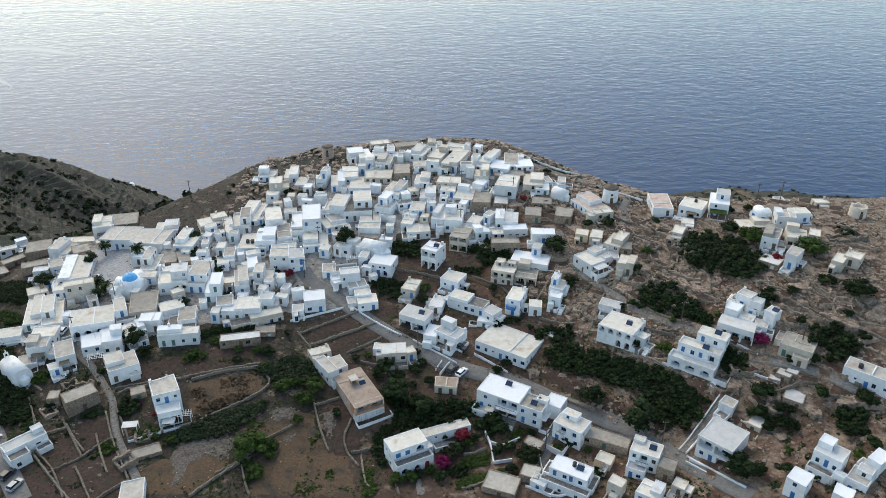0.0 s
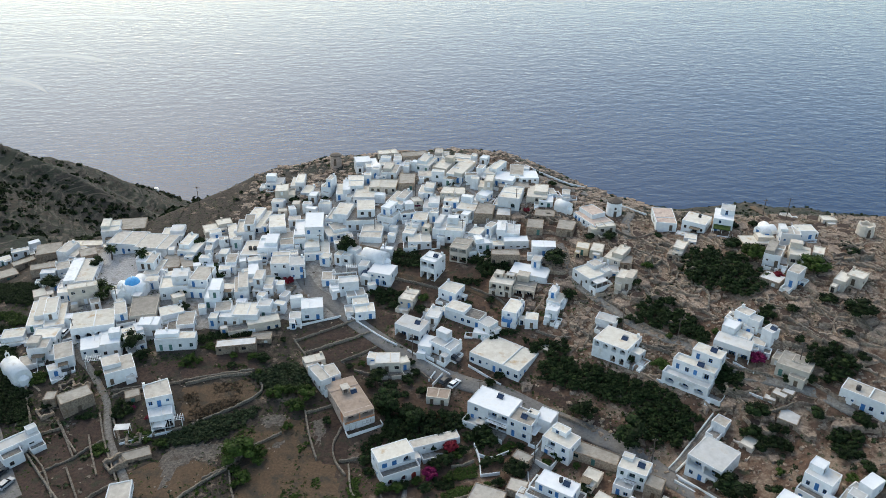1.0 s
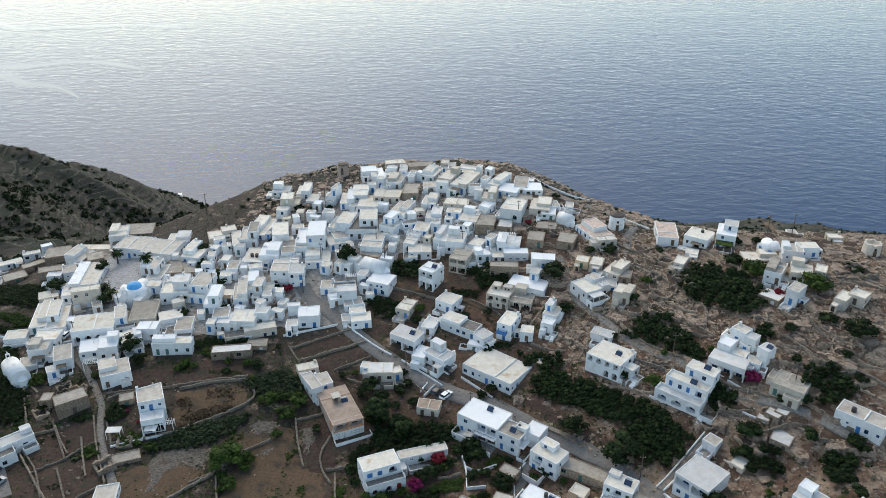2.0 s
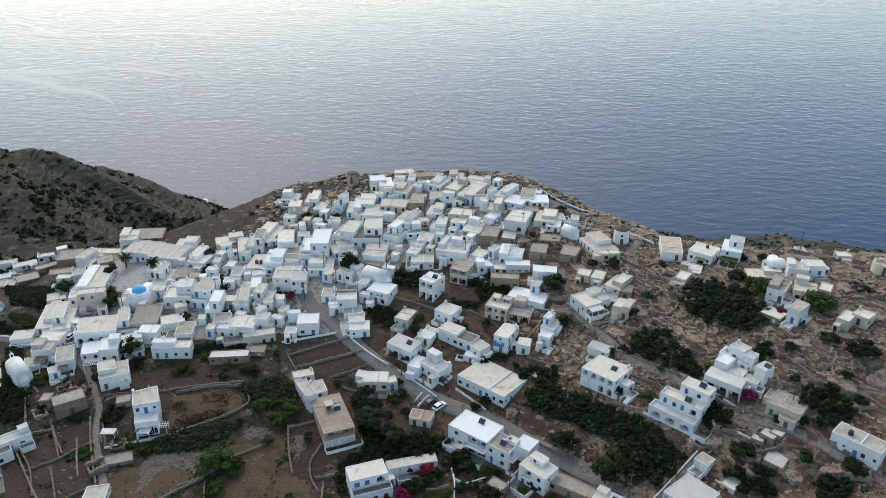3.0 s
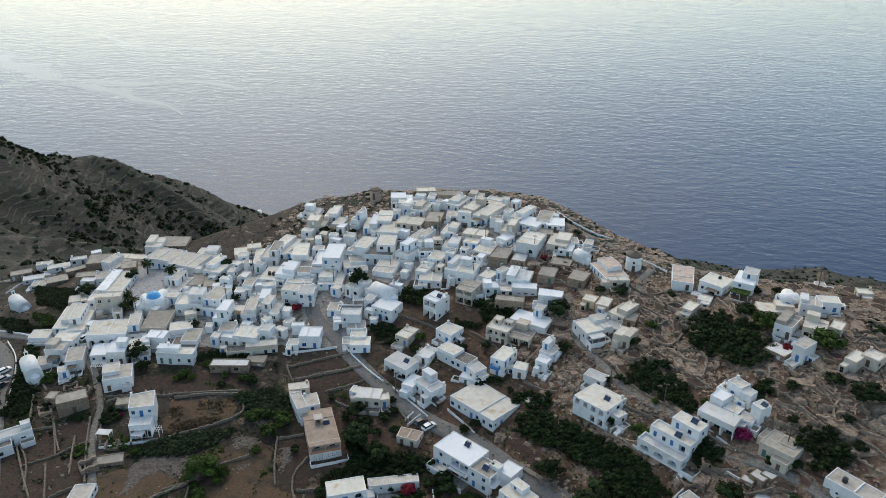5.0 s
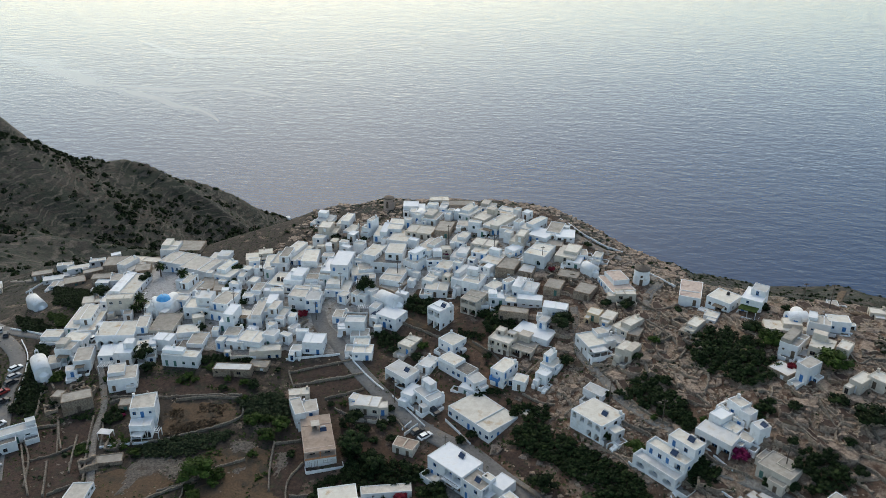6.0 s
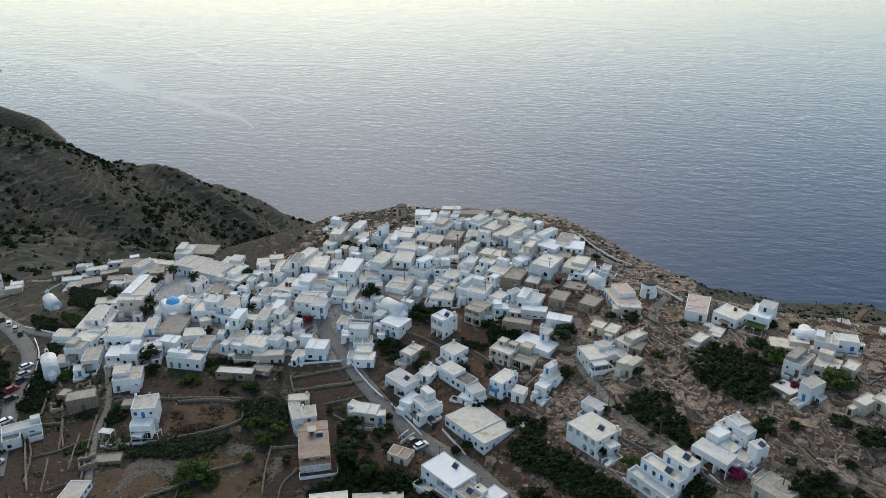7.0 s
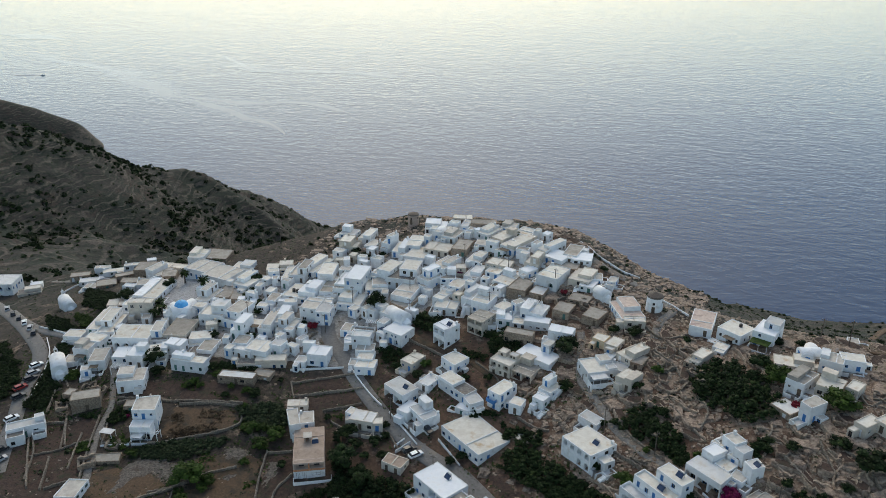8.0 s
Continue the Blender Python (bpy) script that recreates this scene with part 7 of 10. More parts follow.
def awning(x, y, z, w, d, yaw, mat=ROOF_WHITE, label="pale canvas awning on four thin posts"):
    root = tagged(new("awning"), label, "awning", "awnings")
    root.matrix_basis = pose(x, y, z, 0, 0, yaw)
    bm = bmesh.new()
    box(bm, -w / 2, w / 2, -d / 2, d / 2, 2.3, 2.38)
    part("canopy", bm, mat, root)
    for a in (-1, 1):
        for b in (-1, 1):
            bm = bmesh.new()
            box(bm, a * (w / 2 - 0.1) - 0.05, a * (w / 2 - 0.1) + 0.05, b * (d / 2 - 0.1) - 0.05, b * (d / 2 - 0.1) + 0.05, -0.6, 2.3)
            part("post", bm, WHITE, root)


def pergola(x, y, z, w, d, yaw):
    root = tagged(new("pergola"), "white timber lattice pergola beside a house", "pergola", "pergolas")
    root.matrix_basis = pose(x, y, z, 0, 0, yaw)
    for a in (-1, 1):
        for b in (-1, 1):
            bm = bmesh.new()
            box(bm, a * w / 2 - 0.07, a * w / 2 + 0.07, b * d / 2 - 0.07, b * d / 2 + 0.07, -0.6, 2.3)
            part("post", bm, WHITE, root)
    for k in range(int(w / 0.6) + 1):
        bm = bmesh.new()
        box(bm, -w / 2 + k * 0.6 - 0.05, -w / 2 + k * 0.6 + 0.05, -d / 2 - 0.2, d / 2 + 0.2, 2.38, 2.5)
        part("rafter", bm, WHITE, root)
    for k in range(int(d / 0.7) + 1):
        bm = bmesh.new()
        box(bm, -w / 2 - 0.2, w / 2 + 0.2, -d / 2 + k * 0.7 - 0.05, -d / 2 + k * 0.7 + 0.05, 2.28, 2.378)
        part("batten", bm, WHITE, root)


# ---- plants ----
def leaf_crown(seed, lumps=15, leaves=46, flat=0.8, card=0.13, core=0.72):
    """Unit crown: many small leaf cards in uneven lumps round a dark core."""
    r = random.Random(seed)
    verts, faces = [], []
    centres = []
    for k in range(lumps):
        a, e = r.uniform(0, 2 * math.pi), r.uniform(-0.25, 1.0)
        q = math.sqrt(max(0, 1 - e * e)) * r.uniform(0.55, 0.85)
        centres.append((q * math.cos(a), q * math.sin(a), e * 0.72, r.uniform(0.26, 0.46)))
    for cx, cy, cz, cr in centres:
        for k in range(leaves):
            d = Vector((r.gauss(0, 1), r.gauss(0, 1), r.gauss(0.25, 1))).normalized()
            p = Vector((cx, cy, cz)) + d * cr * r.uniform(0.75, 1.12)
            s = card * r.uniform(0.55, 1.25)
            u = d.cross(Vector((r.uniform(-1, 1), r.uniform(-1, 1), r.uniform(-1, 1)))).normalized()
            w = (d * r.uniform(0.2, 0.9) + u.cross(d) * 0.8).normalized()
            b = len(verts)
            for q in (p - u * s * 0.5, p + w * s * 0.6 - u * s * 0.1 + d * s * 0.25, p + u * s * 0.55 + w * s * 0.2, p - w * s * 0.5 + u * s * 0.1):
                verts.append((q.x, q.y, q.z * flat))
            faces.append((b, b + 3, b + 2, b + 1))
    for cx, cy, cz, cr in centres + [(0, 0, 0.05, 0.6)]:
        b = len(verts)
        n = 7
        for j in range(4):
            e = -0.9 + 1.8 * j / 3
            for k in range(n):
                a = 2 * math.pi * (k + 0.5 * (j % 2)) / n
                rr = cr * core * 1.15 * math.sqrt(max(0.05, 1 - e * e)) * r.uniform(0.8, 1.1)
                verts.append((cx + rr * math.cos(a), cy + rr * math.sin(a), (cz + e * cr * core) * flat))
        for j in range(3):
            for k in range(n):
                faces.append((b + j * n + k, b + j * n + (k + 1) % n, b + (j + 1) * n + (k + 1) % n, b + (j + 1) * n + k))
        faces.append(tuple(b + 3 * n + k for k in range(n)))
    return verts, faces


def trunk_mesh(seed):
    """Unit trunk: tapered stem and four limbs up into the crown."""
    r = random.Random(seed)
    bm = bmesh.new()
    def limb(a, b, r0, r1):
        a, b = Vector(a), Vector(b)
        d = (b - a).normalized()
        u = d.orthogonal().normalized()
        w = d.cross(u)
        rings = [[bm.verts.new(c + (u * math.cos(2 * math.pi * k / 7) + w * math.sin(2 * math.pi * k / 7)) * rr) for k in range(7)] for c, rr in ((a, r0), (b, r1))]
        for k in range(7):
            bm.faces.new((rings[0][k], rings[0][(k + 1) % 7], rings[1][(k + 1) % 7], rings[1][k]))
    limb((0, 0, -1.1), (0.03, 0.02, -0.35), 0.10, 0.07)
    for k in range(4):
        a = k * 1.6 + r.uniform(0, 0.8)
        limb((0.03, 0.02, -0.38), (0.5 * math.cos(a), 0.5 * math.sin(a), 0.25), 0.05, 0.02)
    me = bpy.data.meshes.new("trunk")
    bm.to_mesh(me)
    bm.free()
    me.materials.append(BARK)
    return me


CROWNS = {}
TRUNKS = [trunk_mesh(k) for k in range(3)]
LEAVES = {"dark": (LEAF, "dense dark green evergreen shrub on the slope", "shrub"), "light": (LEAF_LIGHT, "bright green leafy bush among the plots", "bush"),
          "cactus": (OLIVE, "grey-green prickly pear thicket by a field wall", "prickly pear"), "tree": (LEAF, "dark green broadleaf tree with a rounded crown", "tree"),
          "magenta": (BRACT, "magenta flowering bougainvillea against a white house", "bougainvillea"), "crimson": (RED_BRACT, "crimson flowering bougainvillea against a white house", "bougainvillea")}
plant_count = [0]


def plant(x, y, r, kind="dark", tall=0.8, raise_by=0.55):
    """A bush or tree of crown radius r; raise_by: the crown's middle above the ground, in radii."""
    mat, label, cat = LEAVES[kind]
    plant_count[0] += 1
    k = plant_count[0] % 4
    if (kind, k) not in CROWNS:
        me = bpy.data.meshes.new("crown")
        v, f = leaf_crown(k * 7 + len(kind), card=0.19 if kind == "cactus" else 0.13)
        me.from_pydata(v, [], f)
        me.materials.append(mat)
        CROWNS[kind, k] = me
    rnd = random.Random(plant_count[0])
    root = tagged(new(cat.replace(" ", "_")), label, cat, cat + " plants")
    z = ground_at(x, y)
    root.matrix_basis = pose(x, y, z, 0, 0, rnd.uniform(0, 360))
    c = part("crown", CROWNS[kind, k], None, root)
    c.location = (0, 0, r * raise_by)
    c.scale = (r * rnd.uniform(0.92, 1.1), r * rnd.uniform(0.92, 1.1), r * tall)
    t = part("trunk", TRUNKS[k % 3], None, root)
    t.location = (0, 0, r * raise_by)
    t.scale = (r * 0.9, r * 0.9, max(r * 0.7, r * raise_by + 0.2))
    return root


def grove(poly, r, kind="dark", gap=1.15, seed=1, tall=0.75):
    """A thicket that fills a plan polygon: crowns grown into one another, joined into one mesh."""
    rnd = random.Random(seed)
    GROVES.append(poly)
    mat, label, cat = LEAVES[kind]
    px, py = np.array(poly, float).T
    y = py.min()
    row = 0
    verts, faces, count = [], [], 0
    r *= 0.74
    shapes = [leaf_crown(40 + k + len(kind), lumps=7, leaves=26, card=0.24 if kind == "cactus" else 0.19) for k in range(3)]
    step = r * gap
    while y < py.max():
        x = px.min() + (row % 2) * step / 2
        while x < px.max():
            qx, qy = x + rnd.uniform(-0.35, 0.35) * step, y + rnd.uniform(-0.35, 0.35) * step
            inside = False
            for k in range(len(px)):
                if (py[k] > qy) != (py[k - 1] > qy) and qx < (px[k - 1] - px[k]) * (qy - py[k]) / (py[k - 1] - py[k] + 1e-9) + px[k]:
                    inside = not inside
            if inside:
                v, f = shapes[rnd.randrange(3)]
                rr, a = r * rnd.uniform(0.65, 1.3), rnd.uniform(0, 6.28)
                v = np.array(v) * (rr, rr, rr * tall * rnd.uniform(0.8, 1.25))
                c, s = math.cos(a), math.sin(a)
                v = np.column_stack([v[:, 0] * c - v[:, 1] * s + qx, v[:, 0] * s + v[:, 1] * c + qy, v[:, 2] + ground_at(qx, qy) + rr * 0.42])
                verts.append(v)
                faces += [tuple(i + count for i in q) for q in f]
                count += len(v)
            x += step
        y += step * 0.87
        row += 1
    if verts:
        tagged(mesh_object("thicket", np.concatenate(verts).tolist(), faces, mat), label.replace("shrub", "thicket").replace("bush", "thicket"), "thicket", kind="stuff")


def palm(x, y, h):
    root = tagged(new("palm_tree"), "date palm with arching green fronds", "palm", "palms")
    root.matrix_basis = pose(x, y, ground_at(x, y))
    bm = bmesh.new()
    for k in range(6):
        tube(bm, 0.05 * k, 0, -0.3 + k * (h + 0.3) / 6, -0.3 + (k + 1) * (h + 0.3) / 6, 0.30 - 0.01 * k, 0.25 - 0.01 * k, 10)
    part("trunk", bm, BARK, root)
    rnd = random.Random(round(x * 3 + y))
    for k in range(38):
        a, ang = rnd.uniform(0, 360), rnd.uniform(-0.5, 1.35)
        bm = bmesh.new()
        length, px, pz, rows = rnd.uniform(2.3, 3.0), 0.0, 0.0, []
        for q in range(9):
            t = q / 8
            half = 0.42 * math.sin(math.pi * min(1.0, 0.1 + t * 0.9)) + 0.02
            rows.append([bm.verts.new(c) for c in ((px, -half, pz - half * 0.55), (px, 0, pz), (px, half, pz - half * 0.55))])
            px += length / 8 * math.cos(ang)
            pz += length / 8 * math.sin(ang)
            ang -= 0.20
        for q in range(8):
            for e in (0, 1):
                # leaflets: the blade is cut into teeth with gaps between
                m = [rows[q][e].co.lerp(rows[q + 1][e].co, 0.72), rows[q][e + 1].co.lerp(rows[q + 1][e + 1].co, 0.72)]
                bm.faces.new([bm.verts.new(c) for c in (rows[q][e].co, rows[q][e + 1].co, m[1], m[0])])
        for row in rows:
            for v in row:
                bm.verts.remove(v)
        part("frond", bm, LEAF if k % 3 else LEAF_LIGHT, root, at=pose(0.3, 0, h, 0, 0, a))


# ---- the tumbled terraces ----
def inside(poly, x, y):
    c = False
    for k in range(len(poly)):
        (x0, y0), (x1, y1) = poly[k], poly[k - 1]
        if (y0 > y) != (y1 > y) and x < (x1 - x0) * (y - y0) / (y1 - y0 + 1e-9) + x0:
            c = not c
    return c


def free(x, y, room):
    for _, hx, hy, _, w, d, yaw in HOUSES:
        c, s = math.cos(radians(yaw)), math.sin(radians(yaw))
        u, v = (x - hx) * c + (y - hy) * s, -(x - hx) * s + (y - hy) * c
        if abs(u) < w / 2 + room and abs(v) < d / 2 + room:
            return False
    if any(np.min(np.hypot(line[:, 0] - x, line[:, 1] - y)) < width / 2 + room * 0.8 for line, width in STRIPS):
        return False
    return not any(inside(g, x, y) for g in GROVES)


def terraces(poly, count, seed):
    """Old plots: uneven stone banks along the slope, each with a bare flat top."""
    rnd = random.Random(seed)
    xs, ys = [q[0] for q in poly], [q[1] for q in poly]
    made = []
    for _ in range(count * 12):
        if len(made) >= count:
            break
        x, y = rnd.uniform(min(xs), max(xs)), rnd.uniform(min(ys), max(ys))
        a, b = rnd.uniform(1.6, 4.2), rnd.uniform(1.1, 2.2)
        if not inside(poly, x, y) or not free(x, y, 1.6) or any((x - q[0]) ** 2 + (y - q[1]) ** 2 < (a * 0.7 + q[2] * 0.7) ** 2 for q in made):
            continue
        made.append((x, y, a))
        gx, gy = ground_at(x + 1, y) - ground_at(x - 1, y), ground_at(x, y + 1) - ground_at(x, y - 1)
        turn = math.degrees(math.atan2(gx, -gy)) + rnd.uniform(-35, 35)
        z = ground_at(x, y)
        fall = 0.5 * math.hypot(gx, gy)
        top = fall * b * 0.6 + rnd.uniform(0.1, 0.5)
        root = tagged(new("stone_terrace"), "tumbled dry-stone terrace with a bare earth top", "terrace", "old terraces")
        root.matrix_basis = pose(x, y, z, 0, 0, turn)
        n = 16
        radius = [1 + rnd.uniform(-0.22, 0.22) for _ in range(n)]
        ring = [(a * r * math.copysign(abs(math.cos(2 * math.pi * k / n)) ** 0.7, math.cos(2 * math.pi * k / n)), b * r * math.copysign(abs(math.sin(2 * math.pi * k / n)) ** 0.7, math.sin(2 * math.pi * k / n))) for k, r in enumerate(radius)]
        bm = bmesh.new()
        rings = []
        for scale, zz in ((1.1, -1.6), (1.03, top - 0.25), (0.98, top), (0.86, top + 0.02), (0.8, top)):
            rings.append([bm.verts.new((px * scale + rnd.uniform(-0.1, 0.1), py * scale + rnd.uniform(-0.1, 0.1), zz + rnd.uniform(-0.14, 0.14) * (zz > 0))) for px, py in ring])
        for j in range(4):
            for k in range(n):
                bm.faces.new((rings[j][k], rings[j][(k + 1) % n], rings[j + 1][(k + 1) % n], rings[j + 1][k]))
        part("stone_bank", bm, STONE if rnd.random() < 0.3 else BARE_ROCK, root)
        bm = bmesh.new()
        mid = bm.verts.new((0, 0, top + rnd.uniform(-0.05, 0.25)))
        rim = [bm.verts.new((px * 0.9, py * 0.9, top + 0.01)) for px, py in ring]
        for k in range(n):
            bm.faces.new((rim[k], rim[(k + 1) % n], mid))
        part("earth_top", bm, BARE_ROCK if rnd.random() < 0.45 else SOIL, root)


# calm water in three grades; the paler tints stand in for reflected bright sky
CALM_SHEEN = [sea_material("calm_water_sky_sheen", 0.13, c, tint) for c, tint in ((0.8, (0.045, 0.068, 0.115)), (0.6, (0.11, 0.125, 0.155)), (0.42, (0.15, 0.16, 0.175)))]
STREAKS = []


def streak(pts, width):
    """A slick of calmer water, tapering and wavering along its line, calmest in the middle, where its painted sky sheen
    is palest.
    """
    line = spline(pts, 6)
    side = sideways(line)
    n = len(line)
    t = np.linspace(0, 1, n)
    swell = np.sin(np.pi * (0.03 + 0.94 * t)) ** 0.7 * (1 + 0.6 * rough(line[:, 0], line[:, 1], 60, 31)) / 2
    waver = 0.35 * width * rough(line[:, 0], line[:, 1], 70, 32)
    for grade, (water, share) in enumerate(zip(CALM_SHEEN, (1.9, 1.25, 0.7))):
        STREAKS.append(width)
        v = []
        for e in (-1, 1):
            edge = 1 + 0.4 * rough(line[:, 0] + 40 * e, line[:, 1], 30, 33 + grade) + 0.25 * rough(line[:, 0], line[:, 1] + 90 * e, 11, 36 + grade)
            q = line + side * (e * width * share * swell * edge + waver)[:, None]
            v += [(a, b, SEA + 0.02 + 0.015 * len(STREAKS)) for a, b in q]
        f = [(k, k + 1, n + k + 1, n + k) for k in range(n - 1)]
        tagged(mesh_object("calm_water", v, f, water), "smooth slick of calm water with pale sky sheen painted in", "sea", kind="structure")


FOAM = material("foam", (0.6, 0.62, 0.64), (0.8, 0.8, 0.8), 3.0, rough=0.7, bump=0.0)


def boat(x, y, yaw):
    root = tagged(new("motor_boat"), "small white motor boat far out at sea", "boat")
    root.matrix_basis = pose(x, y, SEA, 0, 0, yaw)
    bm = bmesh.new()
    deck = [(-4, -1.3), (2, -1.4), (4, -0.7), (5.2, 0), (4, 0.7), (2, 1.4), (-4, 1.3)]
    a = [bm.verts.new((px, py, 1.0)) for px, py in deck]
    b = [bm.verts.new((px * 0.9, py * 0.6, -0.4)) for px, py in deck]
    for k in range(7):
        bm.faces.new((b[k], b[(k + 1) % 7], a[(k + 1) % 7], a[k]))
    bm.faces.new(a), bm.faces.new(b[::-1])
    part("hull", bm, WHITE, root)
    bm = bmesh.new()
    box(bm, -1.5, 1.2, -0.9, 0.9, 1.0, 2.2)
    part("cabin", bm, WHITE, root)
    bm = bmesh.new()
    v = [bm.verts.new(c) for c in ((-4, -0.8, 0.25), (-60, -3.5, 0.25), (-60, 3.5, 0.25), (-4, 0.8, 0.25))]
    bm.faces.new(v)
    part("wake", bm, FOAM, root, "white foam wake")



# roads and lanes
strip("road", [(-43.1, 212.7), (-39, 206.5), (-32.1, 201), (-25.7, 195.2), (-18.3, 188.9), (-12.2, 184.2), (-6.2, 179.6), (-0.7, 176.1), (5.4, 172.7), (11.9, 169.9), (18.3, 167.5), (24.6, 163.3), (29.9, 159.6), (37.1, 155.3), (42.7, 151.7), (45.9, 149.9), (52.3, 144.2), (56.2, 138.8), (61.6, 132.9), (67.7, 125.3)], 4.6, ASPHALT, "grey paved village street running downhill", "road")
strip("lane", [(36.9, 222.5), (38.6, 214.6), (40.1, 207.1), (41.7, 201.9), (45.2, 197.1), (49, 192.4), (53.5, 185.8), (60.5, 179.3), (65.8, 175.4), (71.9, 167.8), (77.9, 163.5), (83.8, 160.8), (90.5, 157.5), (94.7, 154.6), (99.7, 150.1)], 2.3, PAVING, "stone-paved stepped lane between plots", "lane", wobble=0.3)
strip("lane", [(-17, 215.4), (-9, 212), (-1.7, 211), (5.7, 208.3), (13.3, 203.6), (18.8, 199)], 2.2, DRY, "bare earth footpath below the houses", "path", wobble=0.5)
strip("lane", [(-113.7, 196.9), (-106.3, 185.3), (-98.3, 175.4), (-94.2, 171.6), (-88.2, 164.5), (-83.7, 158.5), (-81.8, 154.1), (-78.7, 147), (-73.9, 139.7), (-69, 132.7), (-67.4, 127.3)], 1.9, PAVING, "narrow paved lane between stone walls", "lane", wobble=0.2)
strip("road", [(-224.9, 229.7), (-185.3, 208.4), (-163.2, 197.1), (-144.5, 186.2), (-128.4, 175.8), (-121.1, 166.8), (-116.7, 158.3), (-108.4, 147.1), (-100.5, 136.5), (-92.5, 126.6)], 4.6, ASPHALT, "curving asphalt road with parked cars", "road")
strip("road", [(-174.7, 204.6), (-147.2, 190.6), (-129.6, 186.4), (-115.6, 184.7)], 3.5, ASPHALT, "asphalt side road into the village", "road")
strip("lane", [(-241, 254.5), (-215.8, 245.4), (-193.3, 240.4), (-172.7, 239.2), (-160.7, 242.7)], 3.0, PAVING, "pale concrete lane along the slope", "lane")
strip("lane", [(57.8, 221.5), (58.6, 231.2), (61.3, 237.8), (58, 242.1), (53.2, 247.9), (46.8, 252.4), (39.1, 257.3), (32, 263.2), (25.6, 269.9)], 2.6, PAVING, "pale path along the cliff edge", "path")
strip("lane", [(146.8, 372), (143.5, 352), (137, 333), (128, 300), (118, 262), (113.3, 234.1), (113.9, 227.9), (121.8, 228), (128.6, 226)], 2.4, DRY, "pale dirt track on the cliff top", "path", wobble=0.4)

# the square and the fields
patch("pavement", [(-119.2, 226.3), (-118.6, 233.4), (-111.5, 232.2), (-96.3, 224.1), (-95.3, 216.5), (-85.5, 198.1), (-87.9, 193.5), (-101.1, 210), (-98.6, 200.1), (-103.2, 200.6), (-110.8, 217.7)], PLAZA, "grey flagstone village square", "square")
patch("pavement", [(-98.3, 175.4), (-113.9, 183.8), (-130.8, 216.6), (-125.5, 244.2), (-116.4, 245.6), (-98.9, 229.1), (-77.6, 238.4), (-61.9, 253.4), (-49.6, 269.9), (-39.3, 264.6), (-21.8, 283.5), (13.7, 276.5), (35.1, 260.2), (28.5, 243.3), (15.2, 228.4), (-14.3, 228.1), (-16.1, 211.7), (-27.9, 195.5), (-47.6, 191.8), (-68.2, 186.1)], LANE, "pale cement lanes and yards between the white houses", "lanes", lift=0.1)
patch("pavement", [(1.3, 173.9), (5.7, 175.1), (10.3, 170.8), (6.1, 168.6), (1.3, 170)], PAVING, "grey paved parking place beside the street", "parking", lift=0.18)
patch("field", [(-40.1, 187.7), (-27.4, 193.9), (-22.7, 188.2), (-36.4, 181.8)], SOIL, "bare brown soil of a small walled field", "field")
patch("field", [(-36.4, 180.4), (-19, 188.3), (-15.5, 184.4), (-28.8, 176.2)], SOIL, "bare brown soil of a small walled field", "field")
patch("field", [(-70.7, 174.9), (-51.8, 180.3), (-46.9, 172.1), (-66.3, 165.8)], SOIL, "bare brown soil of a small walled field", "field")
patch("field", [(-66.6, 164.9), (-47.4, 169.4), (-45.4, 162.4), (-60.8, 153), (-63.4, 153.5)], DRY, "dry ochre fallow field with sparse weeds", "field")
patch("field", [(-31.6, 159), (-25, 160.5), (-19.7, 154.7), (-18.9, 145.2), (-25.9, 141.6)], SOIL, "bare brown soil of a small walled field", "field")
patch("field", [(-91.7, 151), (-82.9, 152.8), (-79.2, 145.4), (-84.4, 141.2)], SOIL, "bare brown soil of a small walled field", "field")
patch("field", [(-89.6, 135.6), (-84, 136.4), (-76.7, 126.5), (-80.8, 125.8)], SOIL, "bare brown soil of a small walled field", "field")
patch("field", [(-84.2, 137.6), (-78.2, 142.2), (-71.2, 132.2), (-75.6, 126.7)], SOIL, "bare brown soil of a small walled field", "field")
patch("field", [(-99.1, 139.3), (-95.4, 139.7), (-82.8, 125.5), (-88.1, 124.7)], SOIL, "bare brown soil of a small walled field", "field")
patch("field", [(22.9, 171.2), (29.7, 169.4), (38.7, 162.5), (47.1, 156.1), (52.4, 150.2), (44.6, 152.6), (34.8, 158.7)], SOIL, "bare brown soil of a small walled field", "field")
patch("field", [(-86.5, 170.4), (-77.3, 172.7), (-66.8, 175.6), (-67.8, 167.3), (-82.2, 163)], SOIL, "bare brown soil of a small walled field", "field")
patch("field", [(5.1, 201.9), (13.8, 199.6), (18.2, 191), (11.8, 191)], SOIL, "bare brown soil of a small walled field", "field")
patch("field", [(-18.2, 198.1), (-12.8, 197.6), (-11.5, 192), (-16.7, 192.5)], SOIL, "bare brown soil of a small walled field", "field")
patch("pavement", [(18.6, 137.2), (22.8, 142.9), (24.6, 146.1), (25.6, 150.8), (27.9, 153.4), (28.9, 149.8), (27.0, 147.0), (27.2, 143.8), (23.3, 139.4), (20.4, 137.2)], PAVING, "grey paved yard and lane between garden walls", "lane", lift=0.15)
patch("pavement", [(10.6, 157.7), (12.1, 159.0), (18.5, 154.0), (16.6, 153.0)], PAVING, "grey paved yard and lane between garden walls", "lane", lift=0.15)
patch("pavement", [(-6.4, 131.4), (-5.3, 138.8), (-3.5, 139.5), (-3.8, 131.4)], PAVING, "grey paved yard and lane between garden walls", "lane", lift=0.15)
